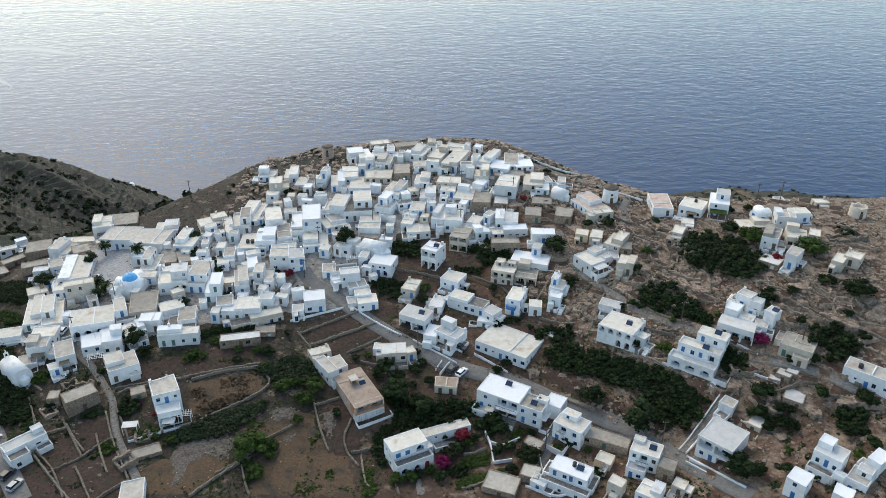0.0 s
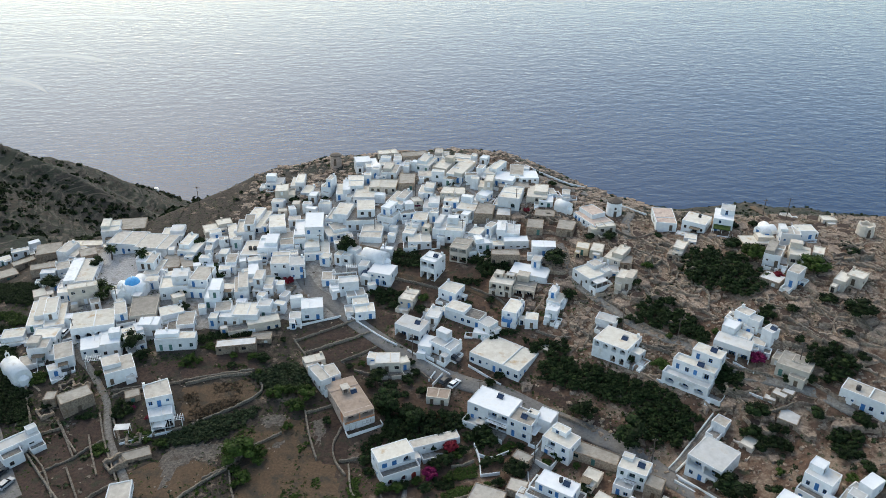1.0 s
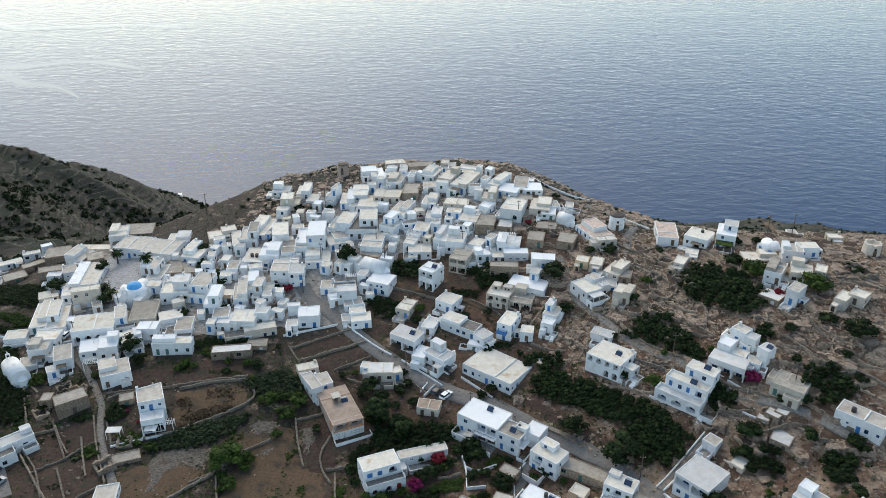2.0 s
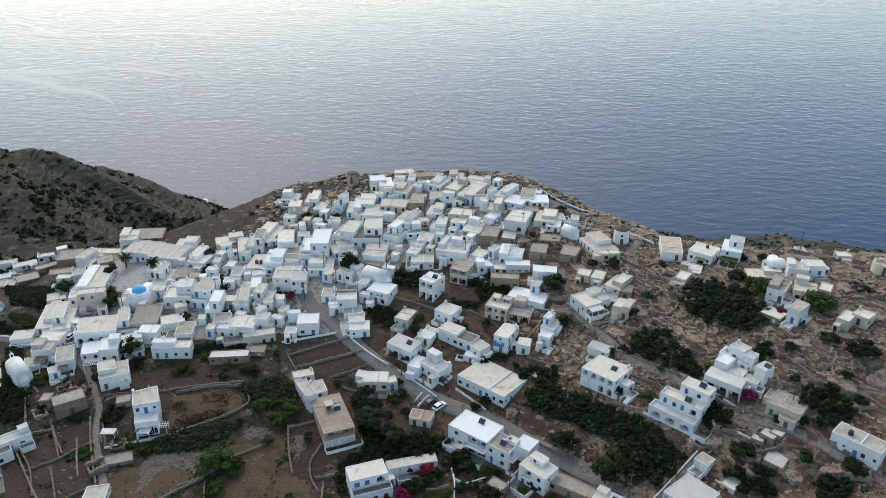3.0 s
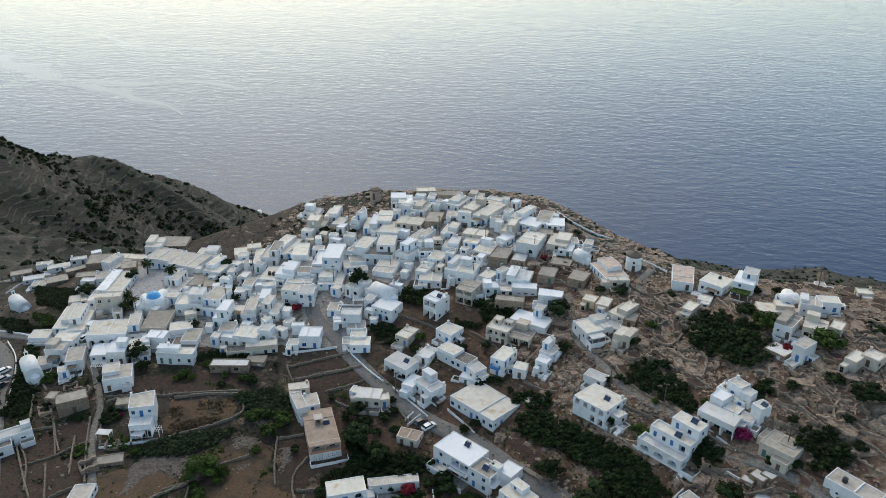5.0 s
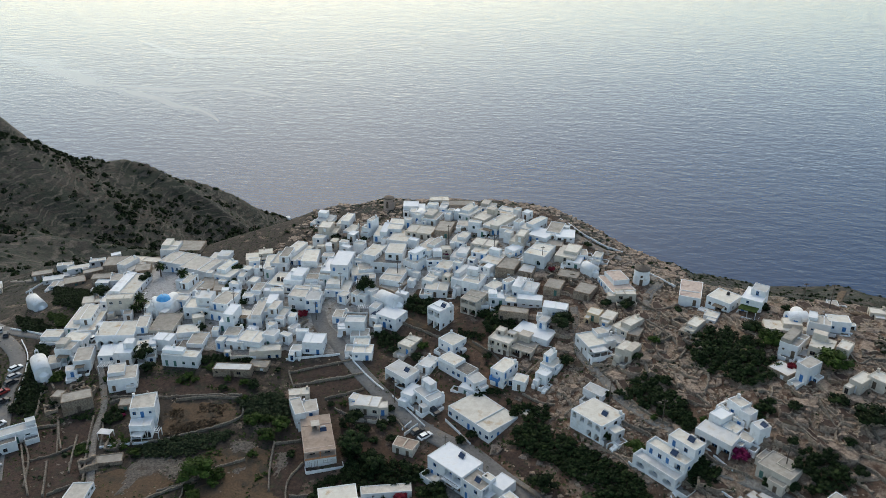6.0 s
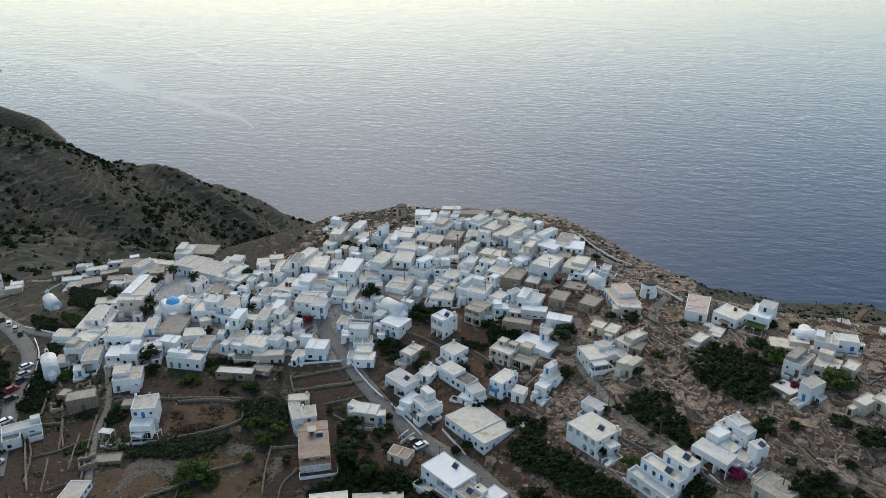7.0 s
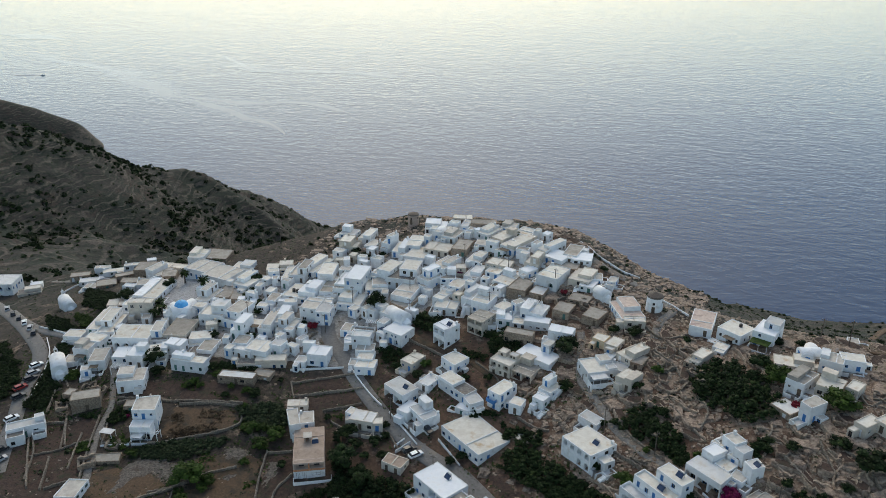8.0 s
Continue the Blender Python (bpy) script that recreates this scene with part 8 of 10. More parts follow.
patch("field", [(-100, 150), (-84, 154), (-76, 146), (-70, 131), (-72, 122), (-92, 120), (-98, 130)], SOIL, "bare brown soil of a small walled field", "field", lift=0.08)
patch("field", [(-69.9, 136.9), (-64.5, 140.9), (-58.3, 142.9), (-46.9, 139.7), (-55.4, 128.1), (-67.3, 127.5)], DRY, "dry ochre fallow field with sparse weeds", "field", lift=0.09)
patch("field", [(-50.1, 152.3), (-31.9, 157.6), (-27.4, 145.2), (-21.6, 145.0), (-18.6, 130.9), (-42.7, 129.1), (-45.3, 137.5), (-42.4, 145.5), (-47.3, 147.3)], DRY, "dry ochre fallow field with sparse weeds", "field", lift=0.09)
patch("field", [(-64.5, 140.1), (-62.9, 145.3), (-56.6, 147.4), (-49.6, 147.1), (-48.9, 143.6), (-51.3, 139.8), (-54.6, 141.5), (-57.6, 138.1), (-58.9, 131.4), (-61.9, 129.7), (-61.6, 134.9)], STONY, "grey stony ground strewn with rubble", "field", lift=0.15)
patch("field", [(-30.9, 156.9), (-26.1, 160.1), (-25.9, 149.7), (-27.4, 147.4)], STONY, "grey stony ground strewn with rubble", "field", lift=0.15)
patch("field", [(-44.3, 156.2), (-40.0, 158.9), (-35.7, 156.9), (-36.3, 152.6), (-41.2, 151.8)], STONY, "grey stony ground strewn with rubble", "field", lift=0.15)
patch("field", [(-39.7, 146.7), (-37.4, 150.2), (-35.0, 149.8), (-35.7, 146.7)], STONY, "grey stony ground strewn with rubble", "field", lift=0.15)
patch("field", [(-47, 171.2), (-33.9, 174.4), (-33.3, 170.3), (-44.8, 166.9)], STONY, "grey stony ground strewn with rubble", "field")

# field walls, lane walls
wall_line([(-93.4, 151.6), (-88.8, 145.8), (-84.2, 139.7)], 0.7)
wall_line([(-96.1, 140.7), (-87.1, 131.6), (-80.3, 125)], 0.85)
wall_line([(-84.2, 139.7), (-87.3, 137.2), (-89.9, 134.8)], 0.7)
wall_line([(-79, 146), (-82, 143.3), (-84.2, 139.7)], 0.7)
wall_line([(-84.4, 136.4), (-80.8, 131.5), (-76.6, 125.6)], 0.85)
wall_line([(-83.8, 154.3), (-78.9, 145.1), (-70.9, 132.7)], 0.7)
wall_line([(-70.5, 132.4), (-73.2, 129.6), (-75.9, 126.1)], 0.85)
wall_line([(-110.1, 168.7), (-106.2, 160.8), (-100.4, 151.6)], 0.85)
wall_line([(-91.9, 149.4), (-94.7, 148.1), (-98, 146.8)], 0.85)
wall_line([(-81.7, 155.6), (-76.3, 147.4), (-75.1, 144.7)], 0.7)
wall_line([(-67.2, 166.1), (-58.7, 169.1), (-48.6, 172.2)], 0.7)
wall_line([(-59.5, 151.9), (-48.5, 160.3), (-45, 165.2), (-47, 169)], 0.7)
wall_line([(-32.5, 159.2), (-30, 151.5), (-27.1, 144.7)], 0.7)
wall_line([(-22.5, 155), (-23.8, 149.3), (-22.4, 144.4), (-19.5, 140.4)], 0.7)
wall_line([(-32.4, 158.8), (-29.8, 160), (-26.1, 161.9)], 0.7)
wall_line([(-21.6, 144.6), (-19, 145.5), (-16.8, 146.1)], 0.7)
wall_line([(-51.9, 135.1), (-47.7, 139.7), (-42.8, 146.7), (-37, 151.7)], 0.7)
wall_line([(-40.1, 184.3), (-32.8, 189.1), (-23.8, 194.5)], 0.7)
wall_line([(-36.6, 179.9), (-28.1, 184.9), (-19.1, 189.7)], 0.7)
wall_line([(-26, 177.7), (-20.5, 181.4), (-16.8, 184.2)], 0.7)
wall_line([(-40.2, 184.7), (-38, 181.7), (-36, 179.1)], 0.7)
wall_line([(-75.6, 145.6), (-68.9, 147.6), (-59.9, 151.2)], 0.7)
wall_line([(-55.9, 128.1), (-51.6, 134.0), (-47.3, 139.2)], 0.75)
wall_line([(-46.5, 138.2), (-44.6, 133.0), (-42.7, 129.1)], 0.75)
wall_line([(-19.2, 143.7), (-17.4, 135.3), (-16.3, 134.0)], 0.75)
wall_line([(-10.4, 135.0), (-9.3, 131.5)], 0.75)
wall_line([(-75.8, 163.2), (-80.8, 161.6), (-82.7, 159.9)], 0.75)
wall_line([(-65.2, 165.3), (-56.7, 169.0), (-48.9, 170.8)], 0.75)
wall_line([(4.9, 134.2), (9.8, 136.0), (15.2, 138.8), (18.9, 140.3)], 0.6)
wall_line([(5.6, 145.1), (8.3, 145.6), (11.1, 147.0)], 0.6)
white_wall([(11.1, 151.6), (12.3, 147.7), (12.8, 142.4)], 0.9)
white_wall([(12.8, 142.4), (17.3, 143.2)], 0.9)
white_wall([(12.1, 148.5), (15.3, 147.6), (19.6, 149.3)], 0.9)
white_wall([(2.3, 174.3), (1.0, 172.3), (-0.3, 170.4)], 0.9)
wall_line([(54.2, 187.1), (60.5, 180.5), (66.5, 176.2)], 0.85)
wall_line([(73.3, 168.8), (78, 164.9), (84.5, 161.7)], 0.85)
wall_line([(38.7, 219.8), (40.4, 210), (42.6, 202.7)], 0.85)
wall_line([(-16.4, 178.2), (-6.3, 176.5), (0.3, 171.3)], 0.7)
wall_line([(29.1, 161.2), (34.9, 157.7), (40.5, 154.2)], 0.85)
wall_line([(28, 187.6), (32.8, 184.8), (37.4, 183.7)], 0.7)
wall_line([(91.9, 159.1), (96, 155.5), (100.9, 150.8)], 0.85)
wall_line([(70.2, 160.8), (73.9, 159), (78.4, 154.6)], 0.85)
wall_line([(77.1, 153.3), (81.8, 152.8), (87.7, 154)], 0.85)
wall_line([(53.5, 178.7), (59, 175.4), (62.3, 173.3)], 0.85)
wall_line([(40.6, 180), (43.3, 185.5), (44.7, 187.3)], 0.85)
wall_line([(-16.4, 212.9), (-6.8, 209.7), (2.7, 205.9)], 0.7)
wall_line([(9.5, 206.4), (16.8, 201.7), (20.7, 197.2)], 0.7)
wall_line([(58.5, 215.6), (64.5, 209.3), (67.2, 203.8)], 0.85)
wall_line([(66.6, 192.4), (71.8, 185.5), (75.5, 181.2)], 0.85)
wall_line([(91, 179.4), (95.3, 173.9), (99.3, 168.8)], 0.85)
wall_line([(99.2, 182.6), (102.6, 173.5), (106.5, 168.6)], 0.85)
wall_line([(107.7, 180.4), (109.9, 173.4), (112.2, 168.6)], 0.85)
wall_line([(25, 239.9), (30.8, 236.4), (38, 235.7)], 0.85)
wall_line([(72.5, 195.9), (75, 191.1), (73.8, 185.2)], 0.85)
wall_line([(108.3, 200.6), (110.1, 196.7), (114, 201)], 0.85)
wall_line([(53.8, 227.9), (60.3, 221.3), (67, 224.2)], 0.85)
wall_line([(103.7, 166.4), (107.9, 164.1), (110.6, 161.2)], 0.85)
wall_line([(90.9, 169.4), (96.6, 166.7), (103.5, 165.6)], 0.85)
wall_line([(-21.9, 175), (-15, 173.2), (-8.9, 174.1)], 0.7)
wall_line([(-92.6, 151), (-88.5, 145.9), (-84.4, 141.6)], 0.7)
wall_line([(-96.6, 142.3), (-89.8, 136.1), (-83.4, 127.2)], 0.7)
wall_line([(-101.6, 153.3), (-98, 146.8), (-96.6, 142.3)], 0.85)
wall_line([(-83.9, 161.9), (-76.4, 163.8), (-66.7, 165.9)], 0.7)
wall_line([(-83.7, 147.2), (-80.7, 141.7), (-76.3, 134.4)], 0.7)
white_wall([(-27.2, 196.9), (-21.9, 192.5), (-16.1, 188.1), (-11.1, 185)], 0.65)
white_wall([(-7.9, 183.2), (-0.2, 177.6), (4.3, 174.2)], 0.65)
white_wall([(9.2, 177.2), (13.6, 173.6), (17.9, 170)], 0.65)
white_wall([(23.7, 276.7), (28.5, 272.2), (34.1, 265.1), (38.6, 261.3), (43.9, 257.5), (48.7, 256.9)], 0.65)
white_wall([(57.6, 243.3), (61.1, 240.5), (65.9, 235.8)], 0.65)
white_wall([(-43.3, 189.4), (-37.3, 192.1), (-28.6, 195.7)], 0.65)
white_wall([(-106.1, 182.1), (-103.1, 183.3)], 0.65)
white_wall([(-75.1, 144.7), (-71.3, 146.3), (-68.2, 147.7), (-69.2, 150.4)], 0.65)
white_wall([(-67.5, 147.9), (-63.7, 149.5)], 0.65)
white_wall([(-144.4, 190.5), (-130.3, 187.1), (-117.1, 183.8)], 0.65)
white_wall([(-133.1, 183.3), (-124.4, 176), (-118.1, 167.9), (-113.1, 159.1), (-109.4, 152.1)], 0.65)
white_wall([(0.2, 175.2), (-1.4, 172.1)], 0.65)
white_wall([(-169.4, 224.1), (-170.6, 237.1), (-166.1, 238.8)], 0.65)
white_wall([(-69.5, 189), (-72.1, 192.6)], 0.65)
white_wall([(57.7, 139.5), (64.7, 130.9), (67.3, 127.8)], 0.65)
white_wall([(100, 211.1), (105.4, 212.4), (110.8, 211.8)], 0.65)
white_wall([(57.5, 166.2), (68.3, 158.6)], 0.65)
white_wall([(76.3, 167.4), (80.4, 163.4)], 0.65)
white_wall([(19.7, 134.7), (26.5, 131.2), (31.2, 132.9)], 0.65)
white_wall([(74.3, 161.4), (79.4, 157.5), (83.3, 154.9)], 0.65)
white_wall([(24, 143.6), (24.4, 139.3), (27.8, 136.3)], 0.65)
stairway((57.1, 141.1), (69.6, 153.8), 1.5, 52)

# ruins on the stony slope
ruin(29.0, 235.5, 5.4, 4.5, 2.0, 44)
ruin(33.8, 230.5, 5.7, 4.8, 1.0, -3)
ruin(39.8, 234.8, 6.3, 4.3, 2.1, -39)
ruin(47.7, 199.0, 5.0, 3.5, 1.7, 7)
ruin(50.2, 195.2, 3.6, 3.4, 1.3, 42)
ruin(55.3, 195.8, 5.8, 3.3, 2.0, -36)
ruin(60.0, 204.3, 5.4, 3.3, 1.0, 37)
ruin(63.2, 207.7, 4.2, 3.4, 2.2, 37)
ruin(61.3, 197.1, 4.4, 4.9, 1.6, 18)
ruin(65.2, 200.0, 4.2, 4.9, 1.8, 47)
ruin(68.6, 196.0, 6.2, 3.6, 1.4, -33)
ruin(70.1, 185.4, 4.0, 3.1, 1.4, 10)
ruin(65.1, 184.2, 3.6, 4.4, 1.4, -19)
ruin(40.4, 189.3, 6.0, 4.0, 1.4, -2)
ruin(42.1, 185.2, 5.6, 3.1, 2.2, -48)
ruin(73.4, 184.9, 5.8, 4.7, 1.0, 29)
ruin(93.2, 175.4, 4.7, 4.2, 1.0, -45)
ruin(97.9, 173.4, 4.1, 4.9, 1.2, 26)
ruin(101.6, 173.2, 6.3, 4.9, 1.4, -15)
ruin(105.0, 171.3, 5.1, 4.6, 1.1, 25)
ruin(107.8, 162.4, 5.9, 4.7, 1.0, 45)
ruin(92.3, 152.2, 3.9, 3.7, 1.7, 42)
ruin(95.5, 150.7, 4.6, 4.8, 1.7, -19)
ruin(76.6, 159.9, 4.5, 3.4, 1.1, -35)
ruin(78.9, 158.4, 5.6, 5.0, 1.2, -45)
ruin(66.0, 175.1, 6.5, 4.1, 1.5, -26)
ruin(62.1, 177.3, 5.3, 4.7, 1.5, -8)
ruin(58.0, 177.8, 3.8, 4.8, 1.0, -1)
ruin(107.0, 181.9, 6.0, 3.3, 1.9, 45)
ruin(56.8, 213.0, 5.4, 4.6, 1.1, -7)
ruin(60.8, 215.3, 4.0, 4.7, 1.4, -5)
ruin(74.5, 202.8, 6.5, 4.7, 2.2, -5)
ruin(70.6, 199.6, 5.0, 4.5, 1.6, -21)
ruin(-50.0, 203.3, 4.8, 3.3, 1.5, 49)
ruin(-47.7, 207.0, 6.4, 4.3, 1.6, -16)
ruin(-96.4, 163.8, 3.9, 3.5, 1.9, 37)
ruin(-91.8, 161.9, 4.6, 4.6, 1.9, 19)
ruin(46.9, 231.1, 5.5, 4.5, 1.4, 20)
ruin(51.2, 227.9, 4.4, 4.0, 1.9, 19)
ruin(36.2, 235.6, 4.5, 4.9, 1.8, 8)
ruin(81.8, 153.0, 3.6, 4.1, 1.3, 17)
ruin(14.6, 219.4, 4.9, 4.6, 1.8, 30)
ruin(20.0, 218.0, 4.6, 4.3, 1.9, 33)
ruin(-30.3, 267.3, 4.6, 4.7, 2.0, 19)
ruin(-10.4, 263.2, 6.4, 4.9, 1.6, 3)
ruin(-13.4, 262.6, 4.1, 4.7, 2.1, -2)
ruin(118.7, 207.7, 5.6, 4.4, 1.9, -33)
ruin(114.0, 201.0, 5.9, 4.2, 1.8, -8)
ruin(119.0, 201.6, 5.4, 4.5, 1.8, 22)
ruin(-72.0, 146.2, 3.7, 3.3, 1.5, 15)
ruin(-73.2, 137.8, 4.2, 4.4, 1.8, -46)
ruin(-106.5, 163.0, 5.0, 3.5, 1.1, -37)
ruin(-98.4, 154.9, 4.5, 3.4, 1.2, -46)
ruin(88.2, 187.4, 4.9, 3.8, 1.7, 9)
ruin(90.4, 184.2, 4.3, 4.8, 1.0, -9)
ruin(96.1, 186.7, 4.4, 3.8, 1.1, 33)
ruin(67.9, 214.6, 4.7, 3.1, 1.7, -41)
ruin(71.2, 207.1, 5.2, 3.7, 1.7, 46)
ruin(62.4, 195.2, 6.0, 3.8, 2.0, 14)
ruin(104.1, 190.7, 4.7, 3.3, 1.7, 6)
ruin(71.8, 165.8, 6.4, 4.9, 1.7, -15)

def contour_walls(poly, count, seed):
    """Short tumbled retaining walls that follow the fall of the slope."""
    rnd = random.Random(seed)
    xs, ys = [q[0] for q in poly], [q[1] for q in poly]
    made = 0
    for _ in range(count * 15):
        if made >= count:
            return
        x, y = rnd.uniform(min(xs), max(xs)), rnd.uniform(min(ys), max(ys))
        gx, gy = ground_at(x + 2, y) - ground_at(x - 2, y), ground_at(x, y + 2) - ground_at(x, y - 2)
        a = math.atan2(gx, -gy) + rnd.uniform(-0.35, 0.35) + (math.pi / 2 if rnd.random() < 0.25 else 0)
        half, bend = rnd.uniform(2.2, 5.5), rnd.uniform(-1.2, 1.2)
        pts = [(x + math.cos(a) * u - math.sin(a) * v, y + math.sin(a) * u + math.cos(a) * v) for u, v in ((-half, 0), (-half * 0.3, bend), (half * 0.4, bend * 0.8), (half, -bend * 0.4))]
        if all(inside(poly, *q) and free(*q, 0.6) for q in pts):
            wall_line(pts, rnd.uniform(0.4, 0.9), 0.42, STONE, "tumbled retaining wall of pale brown rubble", "stone wall", 0.26)
            made += 1


# landmark houses in the middle of the village
wedge = villa(27.5, 209.2, -13.6, -18, "bright whitewashed low house with a tower room behind")
wing(wedge, -6.2, 5.2, -2.4, 4.2, -2.0, 3.4, roof=ROOF_BRIGHT, name="wall", rim=0.1, trim=WOOD, holes={0: [(1.4, 2.1, 1.3, 2.0, W, False), (4.2, 5.0, 1.0, 2.1, W, False), (7.6, 8.2, 1.4, 2.0, W, False)], 3: [(2.0, 2.8, 1.2, 2.1, W, False)], 1: [(2.0, 2.8, 0.1, 2.1, W, False)]})
wing(wedge, -0.8, 2.0, 2.6, 6.4, -1.0, 5.9, name="tower_room", trim=BLUE, holes={0: [(0.8, 1.6, 3.5, 5.4, W, False)], 1: [(1.2, 2.2, 3.6, 5.2, W, False)]})
wing(wedge, 5.2, 8.2, -2.2, 1.2, -2.4, 1.5, name="annexe", rim=0.3, roof=ROOF_CREAM, holes={0: [(1.0, 1.8, -0.4, 1.2, W, False)]})
slab(wedge, "shade", 2.0, 5.0, 4.2, 6.6, 4.6, 4.7, BLACK, "dark flat shade")
pair = villa(19.0, 205.2, -15.2, -17, "pale plastered two-storey house with two rooms on its roof")
wing(pair, -3.5, 3.4, -3.0, 3.2, -1.5, 4.4, mat=CREAM, roof=ROOF_CREAM, rim=0.3, name="wall", holes={0: [(0.5, 2.1, 2.5, 4.0, 1.0, False), (3.0, 3.7, 2.9, 3.9, W, False), (4.6, 6.2, 2.5, 4.0, 0.9, False), (1.0, 1.9, 0.1, 2.0, W, False), (3.4, 4.2, 0.8, 1.8, W, False), (5.0, 6.0, 0.1, 2.0, W, False)], 3: [(2.0, 2.8, 2.9, 3.9, W, False)], 1: [(2.0, 2.8, 2.9, 3.9, W, False)]})
wing(pair, -2.9, -0.3, 0.4, 3.0, 4.2, 5.7, mat=CREAM, roof=ROOF_CREAM, name="roof_room", holes={0: [(0.8, 1.6, 4.5, 5.4, W, False)]})
wing(pair, 0.4, 3.0, 0.9, 3.0, 4.2, 5.5, mat=CREAM, roof=ROOF_WHITE, name="roof_room", holes={0: [(0.5, 1.1, 4.6, 5.3, W, False), (1.5, 2.1, 4.6, 5.3, W, False)]})
slab(pair, "balcony", -3.2, -1.2, -4.0, -2.98, 2.2, 2.36, CREAM)
railing(pair, -3.2, -1.2, -3.98, 2.36)
corner = villa(45.9, 204.3, -11.2, -56, "whitewashed house with a glazed veranda and white awning above the lane")
wing(corner, -5.2, 2.4, -4.3, 4.3, -1.6, 4.0, roof=ROOF_CREAM, name="wall", rim=0.3, trim=WOOD, holes={1: [(0.8, 2.8, 1.7, 3.7, D, False), (3.0, 5.0, 1.7, 3.7, D, False), (6.4, 7.2, 2.0, 3.1, W, False)], 0: [(1.2, 2.0, 2.2, 3.3, W, False), (3.8, 4.6, 0.1, 2.1, W, False), (5.8, 6.5, 2.2, 3.2, W, False)]})
wing(corner, 2.4, 5.2, -4.3, 2.2, -2.4, 1.6, roof=PAVING, rim=0.75, name="terrace", trim=WOOD, holes={1: [(1.4, 2.2, -0.4, 0.8, W, False)], 0: [(0.8, 1.7, -0.8, 1.2, W, False)]})
slab(corner, "awning", 2.2, 5.0, -3.9, 0.6, 3.72, 3.8, ROOF_WHITE, "white canvas awning")
for ax, ay in ((4.85, -3.75), (4.85, 0.45), (4.85, -1.65)):
    slab(corner, "post", ax - 0.06, ax + 0.06, ay - 0.06, ay + 0.06, 1.6, 3.72, WHITE)
wing(corner, -4.8, -1.4, 0.6, 4.2, 3.9, 5.1, roof=ROOF_TAN, name="roof_room")
wing(corner, 0.0, 2.3, 1.6, 4.2, 3.9, 4.7, roof=ROOF_WHITE, name="roof_room")
street = villa(-28.6, 208.2, -17.9, 12, "tall whitewashed house by the street with a pergola on its terrace")
wing(street, -2.4, 3.6, -3.4, 0.6, -1.8, 4.6, name="wall", rim=0.35, roof=ROOF_WHITE, trim=WOOD, holes={0: [(0.8, 1.4, 2.6, 3.5, W, False)], 3: [(0.5, 1.3, 2.4, 3.6, W, False), (2.2, 3.0, 0.1, 2.1, W, False)], 1: [(1.4, 2.2, 2.4, 3.5, W, False)]})
wing(street, -4.2, 3.4, 0.6, 4.6, -1.8, 3.4, name="rear_block", rim=0.5, roof=PAVING, holes={3: [(1.0, 1.9, 0.1, 2.1, W, False)]})
wing(street, -5.0, -2.4, -2.4, 0.6, -1.8, 2.2, name="yard_block", rim=0.6, roof=PAVING, trim=BLUE, holes={0: [(0.8, 1.7, 0.0, 1.9, W, False)]})
flight(street, -4.8, -3.4, -5.6, -2.6, -1.0, 1.8, 10, base=-2.2)
pergola(-27.0, 213.6, -14.5, 4.4, 2.0, 12)
arched_blue = villa(-18.4, 212.6, -16.5, -16, "whitewashed house with a dark blue arched canopy and round windows")
wing(arched_blue, -3.2, 4.2, -3.2, 3.4, -1.8, 4.2, name="wall", rim=0.12, roof=ROOF_BRIGHT, trim=BLUE, holes={0: [(1.2, 1.9, 2.8, 3.5, W, False), (3.4, 4.1, 2.8, 3.5, W, False), (4.8, 5.5, 2.8, 3.5, W, False), (0.8, 1.4, 0.9, 1.6, W, False), (2.6, 3.7, 0.0, 2.2, W, False), (4.4, 6.0, 0.1, 2.1, 0.8, True)], 1: [(2.0, 2.8, 2.4, 3.4, W, False)]})
wing(arched_blue, -5.8, -3.2, -3.4, 0.8, -1.8, 2.0, name="porch", rim=0.1, trim=BLUE, holes={0: [(0.4, 0.8, 0.9, 1.4, W, False), (1.2, 1.6, 0.9, 1.4, W, False), (1.9, 2.3, 0.9, 1.4, W, False)]})
bm = bmesh.new()
vault(bm, 2.3, 2.6, 0.7, base=0.0)
part("canopy", bm, NAVY, arched_blue, "dark blue arched canopy", at=pose(-4.4, -1.4, 2.1))
clifftop = villa(79.0, 225.2, -2.7, -30, "whitewashed cliff-top house with a shaded terrace and lower annexe")
wing(clifftop, -3.6, 3.6, -3.0, 4.2, -1.6, 3.6, name="wall", roof=ROOF_CREAM, rim=0.12, trim=WOOD, holes={0: [(0.8, 1.6, 1.2, 2.2, W, False), (3.0, 5.0, 0.2, 2.2, 0.9, False), (5.8, 6.5, 1.2, 2.2, W, False)], 3: [(2.0, 2.8, 1.2, 2.2, W, False)], 1: [(2.0, 2.8, 1.2, 2.2, W, False), (4.6, 5.4, 1.2, 2.2, W, False)]})
slab(clifftop, "shade", -0.9, 2.2, -4.9, -2.98, 2.3, 2.38, REED, "dark reed shade")
wing(clifftop, -4.2, 0.2, -6.2, -4.0, -3.2, 0.2, name="annexe", roof=ROOF_WHITE, holes={0: [(1.2, 2.0, -1.4, -0.3, W, True)]})
terrace_of(clifftop, -4.0, 3.8, -4.9, -3.0, -3.0, -0.1, high=0.6, sides="e")
water_tank(80.4, 226.8, 0.9, 0.5, 0.8)
twin = villa(86.4, 222.6, -1.9, -18, "tall bright white house with a vine-shaded front terrace")
